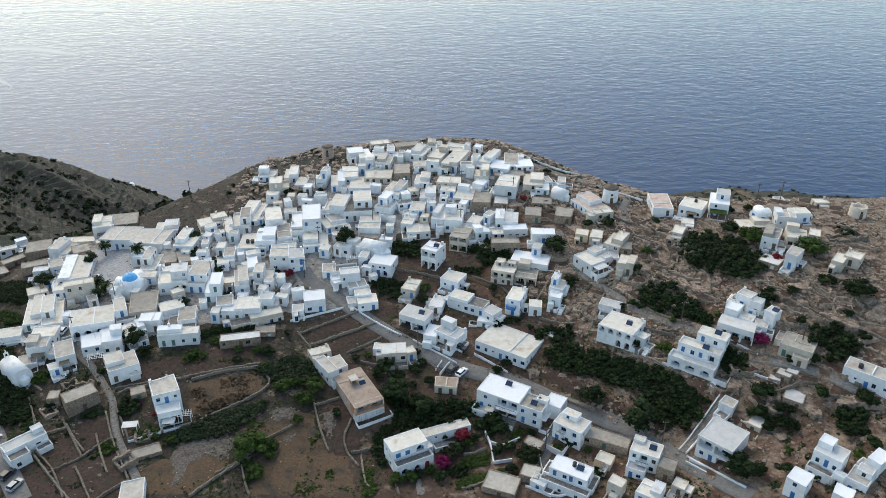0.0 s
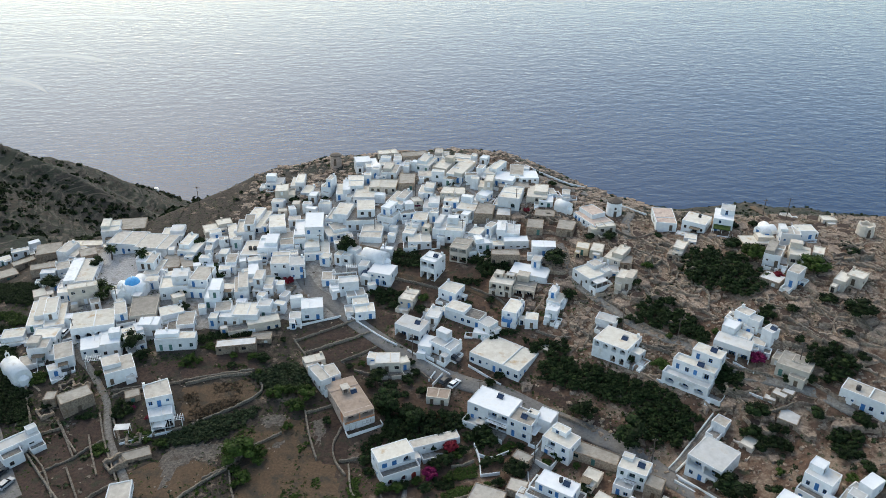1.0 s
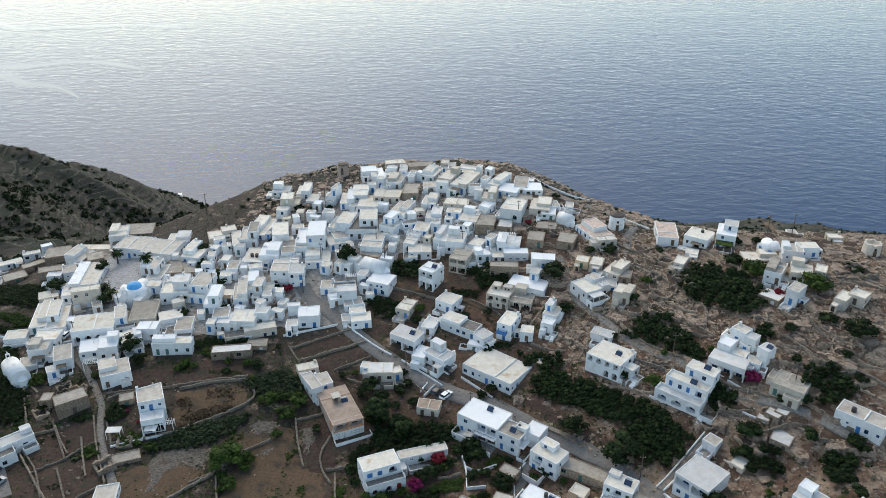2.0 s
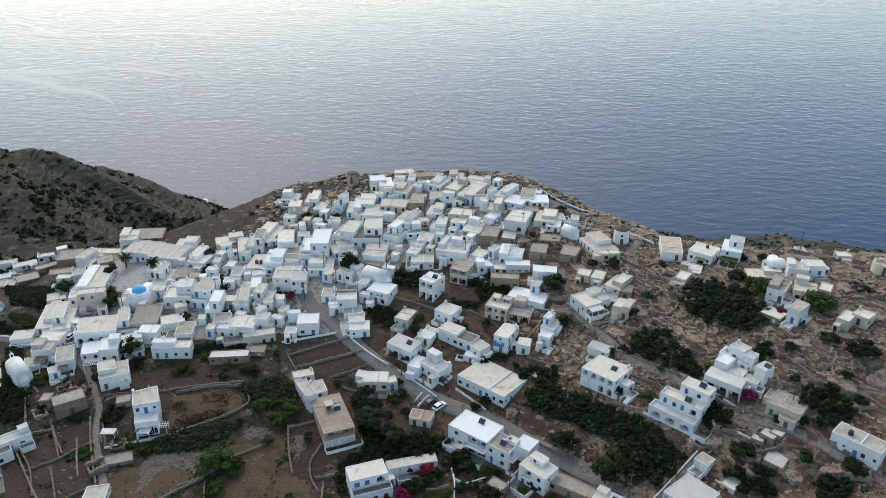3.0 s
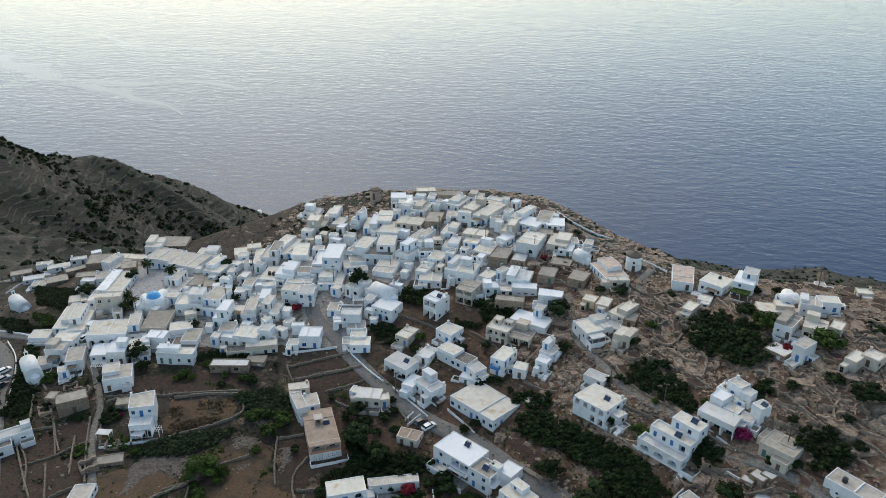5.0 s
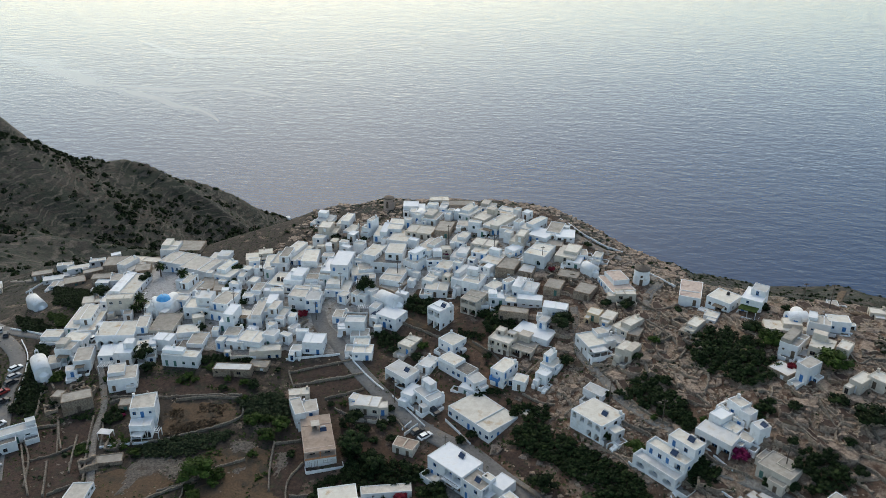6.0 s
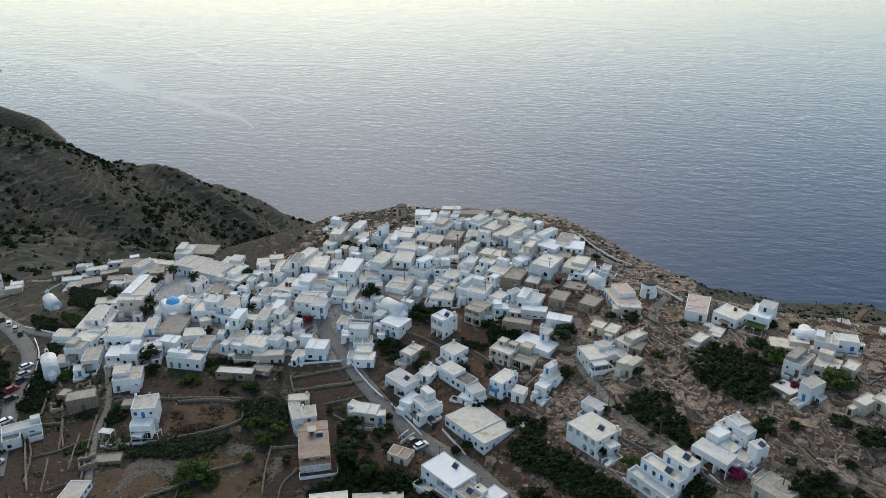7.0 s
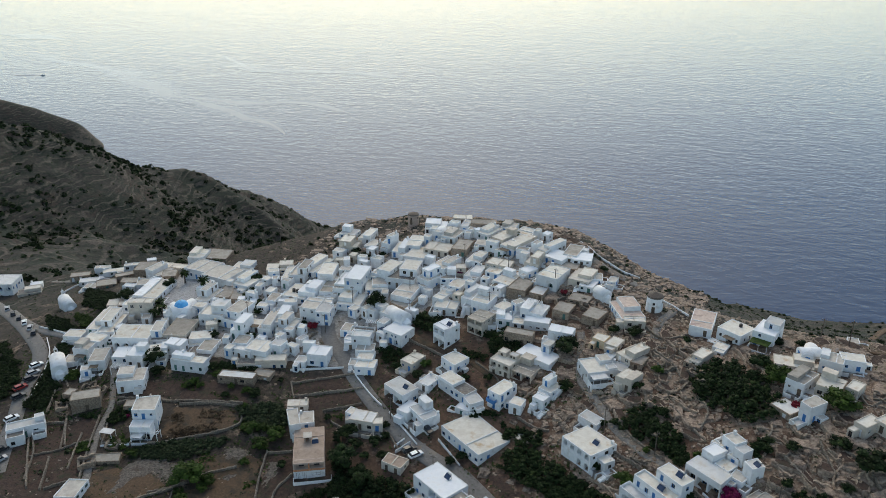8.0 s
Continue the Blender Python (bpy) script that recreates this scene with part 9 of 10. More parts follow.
wing(twin, -2.9, 2.9, -0.6, 7.6, -2.0, 4.3, roof=ROOF_BRIGHT, name="wall", rim=0.14, trim=BLUE, holes={0: [(0.6, 1.5, 0.2, 2.2, W, False), (2.4, 4.4, 0.2, 2.2, 0.8, False), (1.6, 2.3, 3.0, 3.9, W, False)], 1: [(1.4, 2.2, 2.4, 3.4, W, False), (4.6, 5.4, 2.4, 3.4, W, False)], 3: [(2.0, 2.8, 2.4, 3.4, W, False)]})
wing(twin, -1.2, 2.9, 3.0, 7.6, 4.2, 6.0, name="upper_storey", trim=BLUE, holes={0: [(1.4, 2.2, 4.4, 5.8, W, False)]})
terrace_of(twin, -2.9, 3.1, -4.6, -0.58, -3.0, 0.0, high=0.8)
slab(twin, "vine_shade", -2.6, 2.4, -3.8, -0.6, 2.35, 2.5, LEAF_LIGHT, "green vine over the terrace")
for ax in (-2.4, 0.0, 2.2):
    slab(twin, "post", ax - 0.06, ax + 0.06, -3.7, -3.58, 0.0, 2.35, WHITE)
pergola(21.0, 229.2, -5.9, 4.0, 2.2, -5)
house(-34.6, 211.2, -16.9, 4.2, 5.0, 2.5, 8, "G", -17.0, plain=1)
cascade = villa(85.6, 129.6, -19.0, -44, "whitewashed house in stepped blocks with an arched stair and blue shutters")
wing(cascade, -3.6, 2.4, -2.4, 2.6, -1.6, 6.0, name="wall", roof=ROOF_WHITE, trim=BLUE, holes={0: [(0.8, 1.6, 3.2, 4.4, W, False), (2.6, 3.5, 2.9, 4.9, W, False), (4.4, 5.2, 3.2, 4.4, W, False)], 3: [(1.0, 1.8, 3.2, 4.4, W, False), (3.0, 3.8, 3.2, 4.4, W, False)], 1: [(3.4, 4.2, 4.4, 5.4, W, False)]})
wing(cascade, -3.6, -0.6, -0.6, 2.6, 5.9, 7.5, name="roof_room", roof=ROOF_BRIGHT, holes={1: [(0.6, 1.4, 6.0, 7.3, W, False)]})
wing(cascade, -3.8, 1.6, -4.6, -2.4, -2.2, 2.5, name="terrace", roof=PAVING, rim=0.5, trim=BLUE, holes={0: [(0.8, 1.7, 0.1, 2.0, W, False), (2.8, 3.7, 0.9, 1.9, W, False)]})
wing(cascade, 1.6, 4.0, -4.2, -2.4, -2.4, 3.9, name="arch_block", roof=ROOF_WHITE, holes={0: [(0.5, 1.9, -0.6, 2.8, 1.2, True)]})
wing(cascade, 4.0, 8.4, -3.2, 2.0, -2.4, 3.6, name="east_block", roof=ROOF_TAN, rim=0.3, trim=BLUE, holes={0: [(0.8, 1.7, 0.1, 2.1, W, False), (2.4, 3.2, 1.2, 2.2, W, True), (3.4, 4.1, 1.2, 2.2, W, True)], 1: [(1.4, 2.2, 1.2, 2.2, W, False)]})
wing(cascade, 5.0, 8.2, -0.6, 2.0, 3.5, 5.0, name="roof_room", roof=ROOF_WHITE, holes={0: [(1.2, 2.0, 3.7, 4.8, W, False)]})
flight(cascade, 2.1, 3.5, -8.2, -4.2, -4.2, -0.8, 14, base=-5.5)

# churches and windmills
chapel(-112.1, 168.0, -23.7, 4.6, 9.0, 2.9, -131, 1)
chapel(-147.1, 206.2, -27.1, 4.2, 9.0, 2.4, -120, 1)
chapel(-20.9, 218.9, -14.4, 5.0, 8.0, 2.9, -114, 0)
chapel(39.5, 240.6, -4.3, 3.6, 5.0, 1.9, -130, 0)
chapel(-26.3, 269.2, -5.3, 3.6, 6.8, 2.3, 2, 0)
chapel(97.7, 217.8, -0.3, 3.6, 5.5, 1.5, -71, 0)
chapel(97.7, 217.9, -0.3, 3.4, 7.2, 1.4, -9, 0)
chapel(-277, 648, -187.4, 5.0, 8.0, 3.0, 20, 1)
domed_church(-93.1, 203.6, -18.5, -8)
windmill(-43.8, 285.5, -7.5, 2.2, 3.6, BROWN_PLASTER, "ruined round stone windmill tower on the crest", 0.7)
windmill(55.7, 237.8, -3.8, 2.5, 4.6, WHITE, "whitewashed round windmill tower with dark cap", 1.3)
windmill(126.8, 217.2, 0.7, 2.5, 3.6, CREAM, "round pale stone windmill tower without sails", 0)

# utility poles
utility_pole(-6.4, 181.0, 7.8)
utility_pole(12.3, 165.7, 6.5)
utility_pole(-41.8, 208.8, 6.7)
utility_pole(-22.5, 232.4, 7.3)
utility_pole(-18.1, 221.5, 7.4)
utility_pole(6.2, 229.1, 6.7)
utility_pole(23.9, 242.4, 7.4)
utility_pole(6.8, 247.5, 7.8)
utility_pole(51.2, 184.6, 7.1)
utility_pole(25.6, 146.2, 7.1)
utility_pole(91.2, 164.2, 6.8)
utility_pole(-69.7, 207.5, 6.9)
utility_pole(-70.4, 229.0, 8.0)
utility_pole(101.3, 231.0, 7.1)
utility_pole(108.3, 229.9, 7.9)
utility_pole(-44.1, 254.2, 7.9)
utility_pole(-10.5, 252.7, 7.4)
utility_pole(-91.7, 263.2, 6.9)
utility_pole(-39.1, 223.0, 8.0)
utility_pole(-258.2, 518.6, 7.2)
utility_pole(-32.7, 222.2, 7.1)
utility_pole(64.5, 177.3, 7.0)
utility_pole(53.0, 144.1, 8.0)
utility_pole(-102.4, 182.8, 7.2)
utility_pole(-95.6, 197.2, 6.9)

# parked cars
car(3.1, 171.6, 55, "dark")
car(5.6, 170.4, 55, "white")
car(5.3, 179.2, -35, "dark")
car(-106.6, 185.3, 85, "white")
car(-177.7, 205.6, 140, "silver")
car(-169.5, 201.1, 140, "dark")
car(-162.6, 197.7, 138, "dark")
car(-154.6, 193.2, 138, "white")
car(-147.0, 189.0, 130, "silver")
car(-141.7, 185.8, 130, "dark")
car(-122.2, 168.6, 70, "white")
car(-119.7, 165.0, 70, "silver")
car(-118.4, 162.4, 70, "dark")
car(-117.8, 158.1, 70, "red")
car(-114.8, 154.5, 70, "dark")
car(-108.3, 146.1, 70, "white")
car(-99.2, 134.3, 70, "dark")
car(-95.8, 130.9, 70, "silver")

# awnings and pergolas
awning(-75.4, 148.1, -24.4, 3.6, 2.2, 8)
awning(-66.4, 149.4, -24.3, 3.0, 2.4, 8)
pergola(-63.2, 151.9, -24.1, 3.0, 2.0, 10)
pergola(-92.4, 172.2, -21.7, 4.0, 2.6, 15)
pergola(-29.4, 220.3, -14.4, 4.0, 2.0, -10)

# bushes and trees
grove([(28.1, 170.7), (28.5, 175.6), (34.1, 178), (39.9, 173.5), (51.4, 167.2), (57.8, 163.9), (64.6, 156.2), (67.3, 153.8), (61.2, 148.4), (53.6, 148.8), (51.9, 152.5), (50.7, 159.9), (38.4, 165.8)], 2.0, "dark", gap=0.95, seed=235)
grove([(24.4, 184.8), (28.4, 183.8), (35.2, 182.7), (37.7, 178.8), (31.9, 177.6), (26.5, 180.1)], 1.9, "dark", seed=236)
grove([(14.2, 187.9), (20.8, 188.9), (21.9, 186.8), (15.7, 186.1)], 1.5, "dark", seed=237)
grove([(56.4, 192.2), (62.3, 194.1), (67.6, 184.6), (72.5, 176.3), (69.5, 174.6), (63.2, 179.6), (53.2, 186.6)], 2.3, "dark", seed=238)
grove([(68.6, 201.6), (75.3, 210.9), (82.6, 208.7), (89.1, 203.2), (91.8, 191.7), (86.4, 189.2), (87.5, 187.1), (80.4, 190), (75.1, 192.8)], 2.6, "dark", seed=239)
grove([(92.4, 171.2), (97, 169.3), (102.4, 166), (103.9, 160.2), (100, 157.6), (94.3, 159.2), (93.7, 165)], 2.4, "dark", seed=240)
grove([(71.8, 165.4), (77.3, 163.7), (75.3, 159.2), (71.5, 160.4)], 2.0, "dark", seed=241)
grove([(-15.1, 163.2), (-2.9, 161.4), (9.3, 161), (7.7, 154), (-2.3, 152.4), (-8.3, 148), (-12.3, 141.9), (-10.6, 156.5)], 2.4, "dark", seed=245)
grove([(9.0, 154.8), (13.0, 155.2), (17.5, 152.2), (12.0, 151.0)], 1.3, "dark", seed=272)
grove([(7.2, 219.3), (16.1, 221.1), (21, 216.5), (20.2, 211.2), (12.3, 210.5)], 2.0, "dark", seed=247)
grove([(3.5, 211.1), (12.4, 209.6), (11.9, 207), (4.9, 208.3)], 1.3, "dark", seed=248)
grove([(-22.2, 206.9), (-9.5, 206), (-11.2, 199.6), (-18.1, 201.2)], 1.9, "dark", seed=249)
grove([(-17.2, 224.2), (-8.3, 223.4), (-6.9, 216.8), (-15.7, 217.5)], 2.2, "dark", seed=250)
grove([(-81.8, 225), (-73.5, 219.1), (-66.2, 212), (-71.3, 209.5), (-77.8, 215.3)], 2.3, "dark", seed=251)
grove([(-110.1, 168.4), (-104.9, 170.1), (-102.5, 165.6), (-107, 164.4)], 1.6, "light", seed=252)
grove([(-90.9, 151.9), (-85.6, 154.5), (-85.5, 158.7), (-83.8, 154.3), (-87.1, 151.5)], 1.6, "dark", seed=253)
grove([(-82.3, 157.8), (-77.1, 158.5), (-74.8, 153.9), (-79.7, 152.8)], 1.5, "dark", seed=254)
grove([(-74.6, 148), (-69.1, 149.7), (-67.7, 146), (-72.5, 144.6)], 1.4, "light", seed=255)
grove([(-136.7, 198.9), (-125, 190.6), (-119, 191.5), (-128.4, 197.8)], 1.6, "light", seed=256)
grove([(-156.2, 225.6), (-128.2, 212.9), (-124.2, 200.7), (-140.6, 207)], 1.6, "dark", seed=257)
grove([(-68.1, 184), (-53.7, 189.3), (-52.4, 186), (-66.6, 180.7)], 1.2, "dark", seed=258)
grove([(-65.2, 179.5), (-63.5, 182.8), (-60.9, 178.4)], 1.2, "light", seed=259)
grove([(-82.3, 142.6), (-78.7, 145.1), (-76.7, 141.8), (-80.4, 140.3)], 1.2, "light", seed=260)
grove([(-117.8, 169.4), (-110.9, 166.4), (-105.2, 160.4), (-102.1, 153.7), (-105.2, 151.7), (-109.1, 150.9)], 1.7, "dark", seed=261)
grove([(-152.3, 180.7), (-145.7, 178.3), (-130.5, 168.8), (-122.8, 162.1), (-118.9, 155.1), (-119.4, 151.8)], 1.7, "dark", seed=262)
grove([(-124.8, 182.1), (-123, 184.3), (-117.3, 177.1), (-118.9, 172.2), (-107.6, 160.3), (-99.1, 150.1), (-101.4, 148.5), (-110.2, 159.7), (-118.6, 169.3)], 1.5, "dark", seed=263)
grove([(-151.7, 199.7), (-130.7, 192.6), (-123.4, 187.7), (-137, 188.6)], 1.6, "dark", seed=264)
grove([(84.9, 181.9), (89, 183.4), (89.9, 178.6), (86.1, 176.4)], 1.7, "dark", seed=265)
grove([(70.4, 168.1), (76.6, 165), (76.9, 160.8), (71.6, 161.7)], 1.9, "dark", seed=266)
grove([(94, 147.1), (99.3, 144.1), (97.9, 136.8), (92.5, 139.9)], 2.2, "dark", seed=267)
grove([(77.8, 149.3), (83.9, 147.7), (83.6, 142.7), (77, 143.7)], 2.2, "dark", seed=268)
grove([(-66.2, 146.6), (-61.3, 150.1), (-55.2, 154.2), (-47.1, 158.4), (-43.7, 159.4), (-45.9, 154.9), (-48.2, 151.6), (-51.1, 148.5), (-59.1, 145.8), (-64.3, 144.1)], 1.3, "cactus", seed=242)
grove([(-48.7, 170.0), (-44.9, 173.3), (-38.9, 176.1), (-35.2, 172.8), (-32.0, 167.8), (-37.0, 167.5), (-42.1, 164.5), (-45.2, 168.1)], 1.5, "cactus", seed=243)
plant(-40.8, 163.8, 2.4, "light")
plant(-37.3, 165.3, 1.9, "light")
plant(-33.1, 164.4, 2.6, "light")
plant(-35.2, 159.7, 2.6, "light")
plant(-36.0, 153.5, 1.4, "light")
plant(-40.8, 144.5, 2.1, "light")
plant(-40.8, 141.8, 1.5, "light")
plant(-42.7, 135.8, 2.1, "light")
plant(-44.9, 138.3, 1.5, "light")
plant(-44.2, 133.9, 1.2, "light")
plant(-65.1, 144.9, 1.6, "light")
plant(-45.3, 142.6, 4.2, "light", raise_by=0.7)
grove([(-18.3, 139.8), (-16.7, 140.3), (-14.6, 131.7), (-17.8, 130.9)], 0.9, "light", seed=244, tall=0.6)
grove([(-17.4, 149.9), (-12.6, 153.9), (-9.2, 159.7), (-9.0, 153.6), (-13.8, 148.6), (-12.7, 140.1), (-14.9, 140.8)], 1.7, "dark", seed=246)
plant(-10.2, 136.4, 1.8, "light")
plant(-66.7, 174.8, 1.5, "light")
plant(-67.1, 172.9, 1.2, "dark")
plant(-47.4, 176.6, 1.7, "tree")
plant(-14.9, 173.2, 2.2, "dark")
plant(-16.9, 169.3, 1.5, "dark")
plant(-5.2, 174.5, 1.4, "dark")
plant(-23.5, 175.9, 1.1, "dark")
plant(-20.0, 177.1, 1.1, "light")
plant(-7.5, 166.3, 1.5, "dark")
plant(-3.0, 167.9, 1.5, "dark")
plant(4.0, 146.7, 2.3, "dark")
plant(1.7, 144.5, 2.0, "dark")
plant(7.0, 147.9, 1.6, "light")
plant(9.5, 153.4, 1.7, "dark")
plant(14.6, 152.0, 2.3, "dark")
plant(8.4, 149.4, 1.6, "dark")
plant(-2.6, 139.5, 1.5, "light")
plant(0.1, 137.2, 1.8, "dark")
plant(16.9, 146.8, 1.5, "dark")
plant(5.5, 141.5, 1.5, "light")
plant(13.2, 156.1, 1.2, "dark")
plant(-5.3, 138.2, 1.4, "dark")
plant(-7.0, 137.0, 1.6, "light")
plant(28.5, 145.8, 1.3, "light")
plant(0.7, 150.3, 1.2, "dark")
plant(21.2, 143.3, 3.2, "tree")
grove([(3.2, 136.0), (6.7, 138.4), (13.5, 139.9), (18.6, 141.6), (18.9, 140.4), (13.0, 138.0), (6.6, 134.9), (3.6, 134.2)], 0.8, "light", seed=270, tall=0.55)
grove([(6.0, 144.1), (11.1, 145.9), (12.3, 142.7), (7.7, 140.6)], 0.85, "light", seed=271, tall=0.6)
grove([(1.6, 140.8), (6.4, 141.8), (6.8, 139.1), (2.7, 137.2)], 1.0, "dark", seed=273, tall=0.7)
grove([(16.8, 149.4), (19.4, 152.6), (21.7, 151.7), (20.0, 148.7)], 0.9, "light", seed=274, tall=0.6)
grove([(5.4, 159.7), (8.8, 159.9), (9.9, 157.4), (6.3, 156.8)], 1.1, "light", seed=275, tall=0.7)
plant(68.3, 132.4, 4.0, "tree")
plant(93.6, 138.5, 1.8, "dark")
plant(96.5, 134.2, 2.0, "dark")
plant(92.5, 132.0, 1.4, "light")
plant(101.5, 146.5, 1.8, "dark")
plant(79.5, 136.5, 1.2, "light")
plant(77.0, 131.0, 1.5, "dark")
plant(81.5, 127.5, 1.3, "light")
plant(98.5, 129.5, 1.7, "dark")
plant(38.3, 158.4, 3.6, "dark")
plant(48.5, 150.8, 5.0, "dark")
plant(-11.3, 161.9, 4.2, "tree", raise_by=0.85)
plant(-84.7, 178.6, 3.4, "tree", raise_by=0.85)
plant(-80.1, 174.7, 2.2, "dark")
plant(-81.1, 229.5, 2.4, "tree", raise_by=0.85)
plant(-77.4, 202.0, 2.0, "tree", raise_by=0.85)
plant(-75.4, 195.8, 1.8, "dark")
plant(-63.0, 198.9, 1.8, "dark")
plant(-112.5, 221.1, 2.6, "tree", raise_by=0.85)
plant(-122.7, 210.4, 3.0, "tree", raise_by=0.85)
plant(35.1, 212.3, 3.6, "tree", raise_by=0.85)
plant(38.1, 198.7, 2.2, "dark")
plant(46.2, 223.3, 1.8, "dark")
plant(52.4, 223.0, 2.2, "dark")
plant(56.2, 200.1, 2.2, "dark")
plant(28.9, 229.9, 1.6, "dark")
plant(-4.5, 202.8, 1.8, "light")
plant(-5.3, 198.1, 1.8, "dark")
plant(103.7, 195.3, 3.8, "light")
plant(89.9, 203.7, 4.0, "light")
plant(85.7, 209.9, 3.0, "dark")
plant(109.4, 176.5, 4.0, "dark")
plant(103.2, 182.0, 2.2, "dark")
plant(93.9, 180.1, 1.8, "dark")
plant(78.2, 152.2, 3.2, "dark")
plant(-6.7, 178.1, 1.4, "dark")
plant(-6.8, 171.8, 1.8, "dark")
plant(-15.9, 170.4, 2.4, "tree", raise_by=0.85)
plant(-11.6, 169.1, 2.0, "dark")
plant(52.1, 173.3, 1.6, "dark")
plant(58.9, 169.6, 2.2, "light")
plant(-46.7, 175.8, 1.8, "dark")
plant(-43.1, 184.1, 1.2, "dark")
plant(8.8, 199.7, 1.4, "dark")
plant(15.3, 200.7, 1.4, "dark")
plant(41.4, 240.7, 1.8, "dark")
plant(61.3, 205.9, 1.8, "light")
plant(77.3, 229.6, 1.6, "dark")
plant(90.2, 224.0, 1.8, "dark")
plant(96.1, 224.3, 1.6, "dark")
plant(37.2, 256.6, 1.6, "dark")
plant(31.9, 265.0, 1.2, "dark")
plant(2.6, 273.3, 2.0, "dark")
plant(-12.1, 272.8, 1.4, "dark")
plant(-26.0, 282.2, 1.6, "dark")
plant(-48.7, 252.6, 2.0, "dark")
plant(-53.7, 254.8, 2.0, "dark")
plant(-42.8, 254.1, 1.4, "dark")
plant(1.8, 257.5, 1.2, "dark")
plant(-10.6, 228.7, 1.6, "dark")
plant(5.2, 241.3, 1.2, "light")
plant(-50.7, 210.3, 1.4, "dark")
plant(-26.1, 156.1, 1.6, "dark")
plant(17.6, 172.4, 1.6, "dark")
plant(-5.1, 158.3, 3.0, "tree", raise_by=0.85)
plant(70.4, 174.8, 1.8, "dark")
plant(66.7, 220.9, 1.4, "dark")
plant(117.2, 207.5, 1.6, "dark")
plant(117.3, 202.8, 1.8, "dark")
plant(100.4, 147.7, 2.2, "dark")
plant(76.7, 148.1, 2.0, "dark")
plant(13.0, 154.5, 2.4, "dark")
plant(-50.3, 176.6, 1.4, "light")
plant(-64.2, 173.7, 1.3, "light")
plant(-55.4, 176.7, 1.3, "light")
plant(-171.3, 235.4, 1.3, "light")
plant(-152.5, 210.5, 1.6, "dark")
plant(-30.7, 222.9, 3.4, "tree", tall=1.3, raise_by=1.0)
plant(30.6, 148.2, 1.5, "light")
plant(31.8, 146.6, 1.3, "dark")
plant(35.6, 144.7, 1.0, "light")
plant(16.8, 139.7, 1.6, "dark")
plant(13.9, 146.0, 1.8, "tree")
plant(37.1, 137.2, 1.6, "dark")
plant(55.7, 131.8, 1.0, "light")
plant(22.5, 150.4, 1.4, "dark")
plant(86.9, 160.3, 1.3, "dark")
plant(92.6, 159.1, 1.6, "dark")
plant(74.0, 177.2, 1.2, "light")
plant(50.5, 186.6, 1.2, "dark")
plant(62.5, 178.4, 1.2, "light")
plant(75.0, 148.4, 1.5, "dark")
plant(106.0, 163.2, 1.6, "dark")
plant(104.5, 170.4, 1.5, "dark")
plant(-95.9, 160.5, 1.6, "dark")
plant(-92.1, 162.3, 1.2, "light")
plant(-98.8, 156.9, 1.4, "dark")
plant(-89.8, 168.2, 1.2, "light")
plant(-68.3, 172.2, 1.2, "light")
plant(-54.9, 172.8, 1.3, "dark")
plant(-47.0, 171.2, 1.2, "light")
plant(15.1, 170.4, 1.6, "dark")
plant(91.2, 150.4, 2.0, "dark")
plant(-10.0, 246.2, 1.9, "magenta")
plant(-46.9, 209.9, 1.8, "crimson")
plant(81.7, 166.8, 2.1, "magenta")
plant(94.4, 194.3, 1.2, "crimson")
plant(5.3, 150.3, 2.2, "crimson")
plant(27.4, 240.6, 1.2, "crimson")
plant(-84.8, 199.3, 1.1, "crimson")
plant(-71.0, 153.1, 0.9, "crimson")
plant(-76.0, 156.3, 0.8, "magenta")
plant(-128.5, 230.3, 1.4, "magenta")
plant(0.3, 141.7, 2.2, "magenta")
plant(-166.0, 264.9, 1.2, "magenta")
palm(-109.4, 225.8, 4.4)
palm(-96.8, 220.2, 4.8)
palm(-103.9, 204.8, 3.4)
palm(-101.3, 203.2, 3.0)
palm(-102.2, 200.6, 2.6)

# tumbled terraces of the stony slope
terraces([(24.2, 238.4), (36.2, 235.6), (57.3, 231.1), (67.1, 225.9), (72.5, 214.1), (67.9, 203.7), (72.7, 189.4), (74.8, 181.3), (93.8, 181), (106.9, 200.6), (120.9, 201.8), (110.3, 159.8), (93.4, 161.8), (83.2, 167), (73.2, 168), (65.8, 175.4), (52, 186.4), (39.7, 198.1), (35.2, 207.5), (26.2, 225.5)], 115, 1)
terraces([(82.5, 220.1), (108.3, 200.6), (125.4, 216.4), (131.6, 234.5), (103.4, 230)], 26, 2)
terraces([(72.8, 162), (93.1, 159), (108.4, 150.7), (107.5, 146.4), (69.5, 147.8)], 26, 3)

contour_walls([(26, 236), (57, 231), (80, 222), (108, 201), (128, 216), (122, 190), (112, 160), (108, 146), (70, 146), (48, 160), (50, 188), (30, 190), (16, 205), (40, 215)], 46, 5)

# calm streaks on the sea, sky sheen in their colour, and a boat
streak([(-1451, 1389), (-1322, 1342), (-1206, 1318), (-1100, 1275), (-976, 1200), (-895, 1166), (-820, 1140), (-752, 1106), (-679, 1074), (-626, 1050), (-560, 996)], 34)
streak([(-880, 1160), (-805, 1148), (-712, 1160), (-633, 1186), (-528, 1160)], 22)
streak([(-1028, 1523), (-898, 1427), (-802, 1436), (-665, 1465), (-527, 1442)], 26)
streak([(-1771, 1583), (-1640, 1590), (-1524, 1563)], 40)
boat(-1234, 1204, 19)

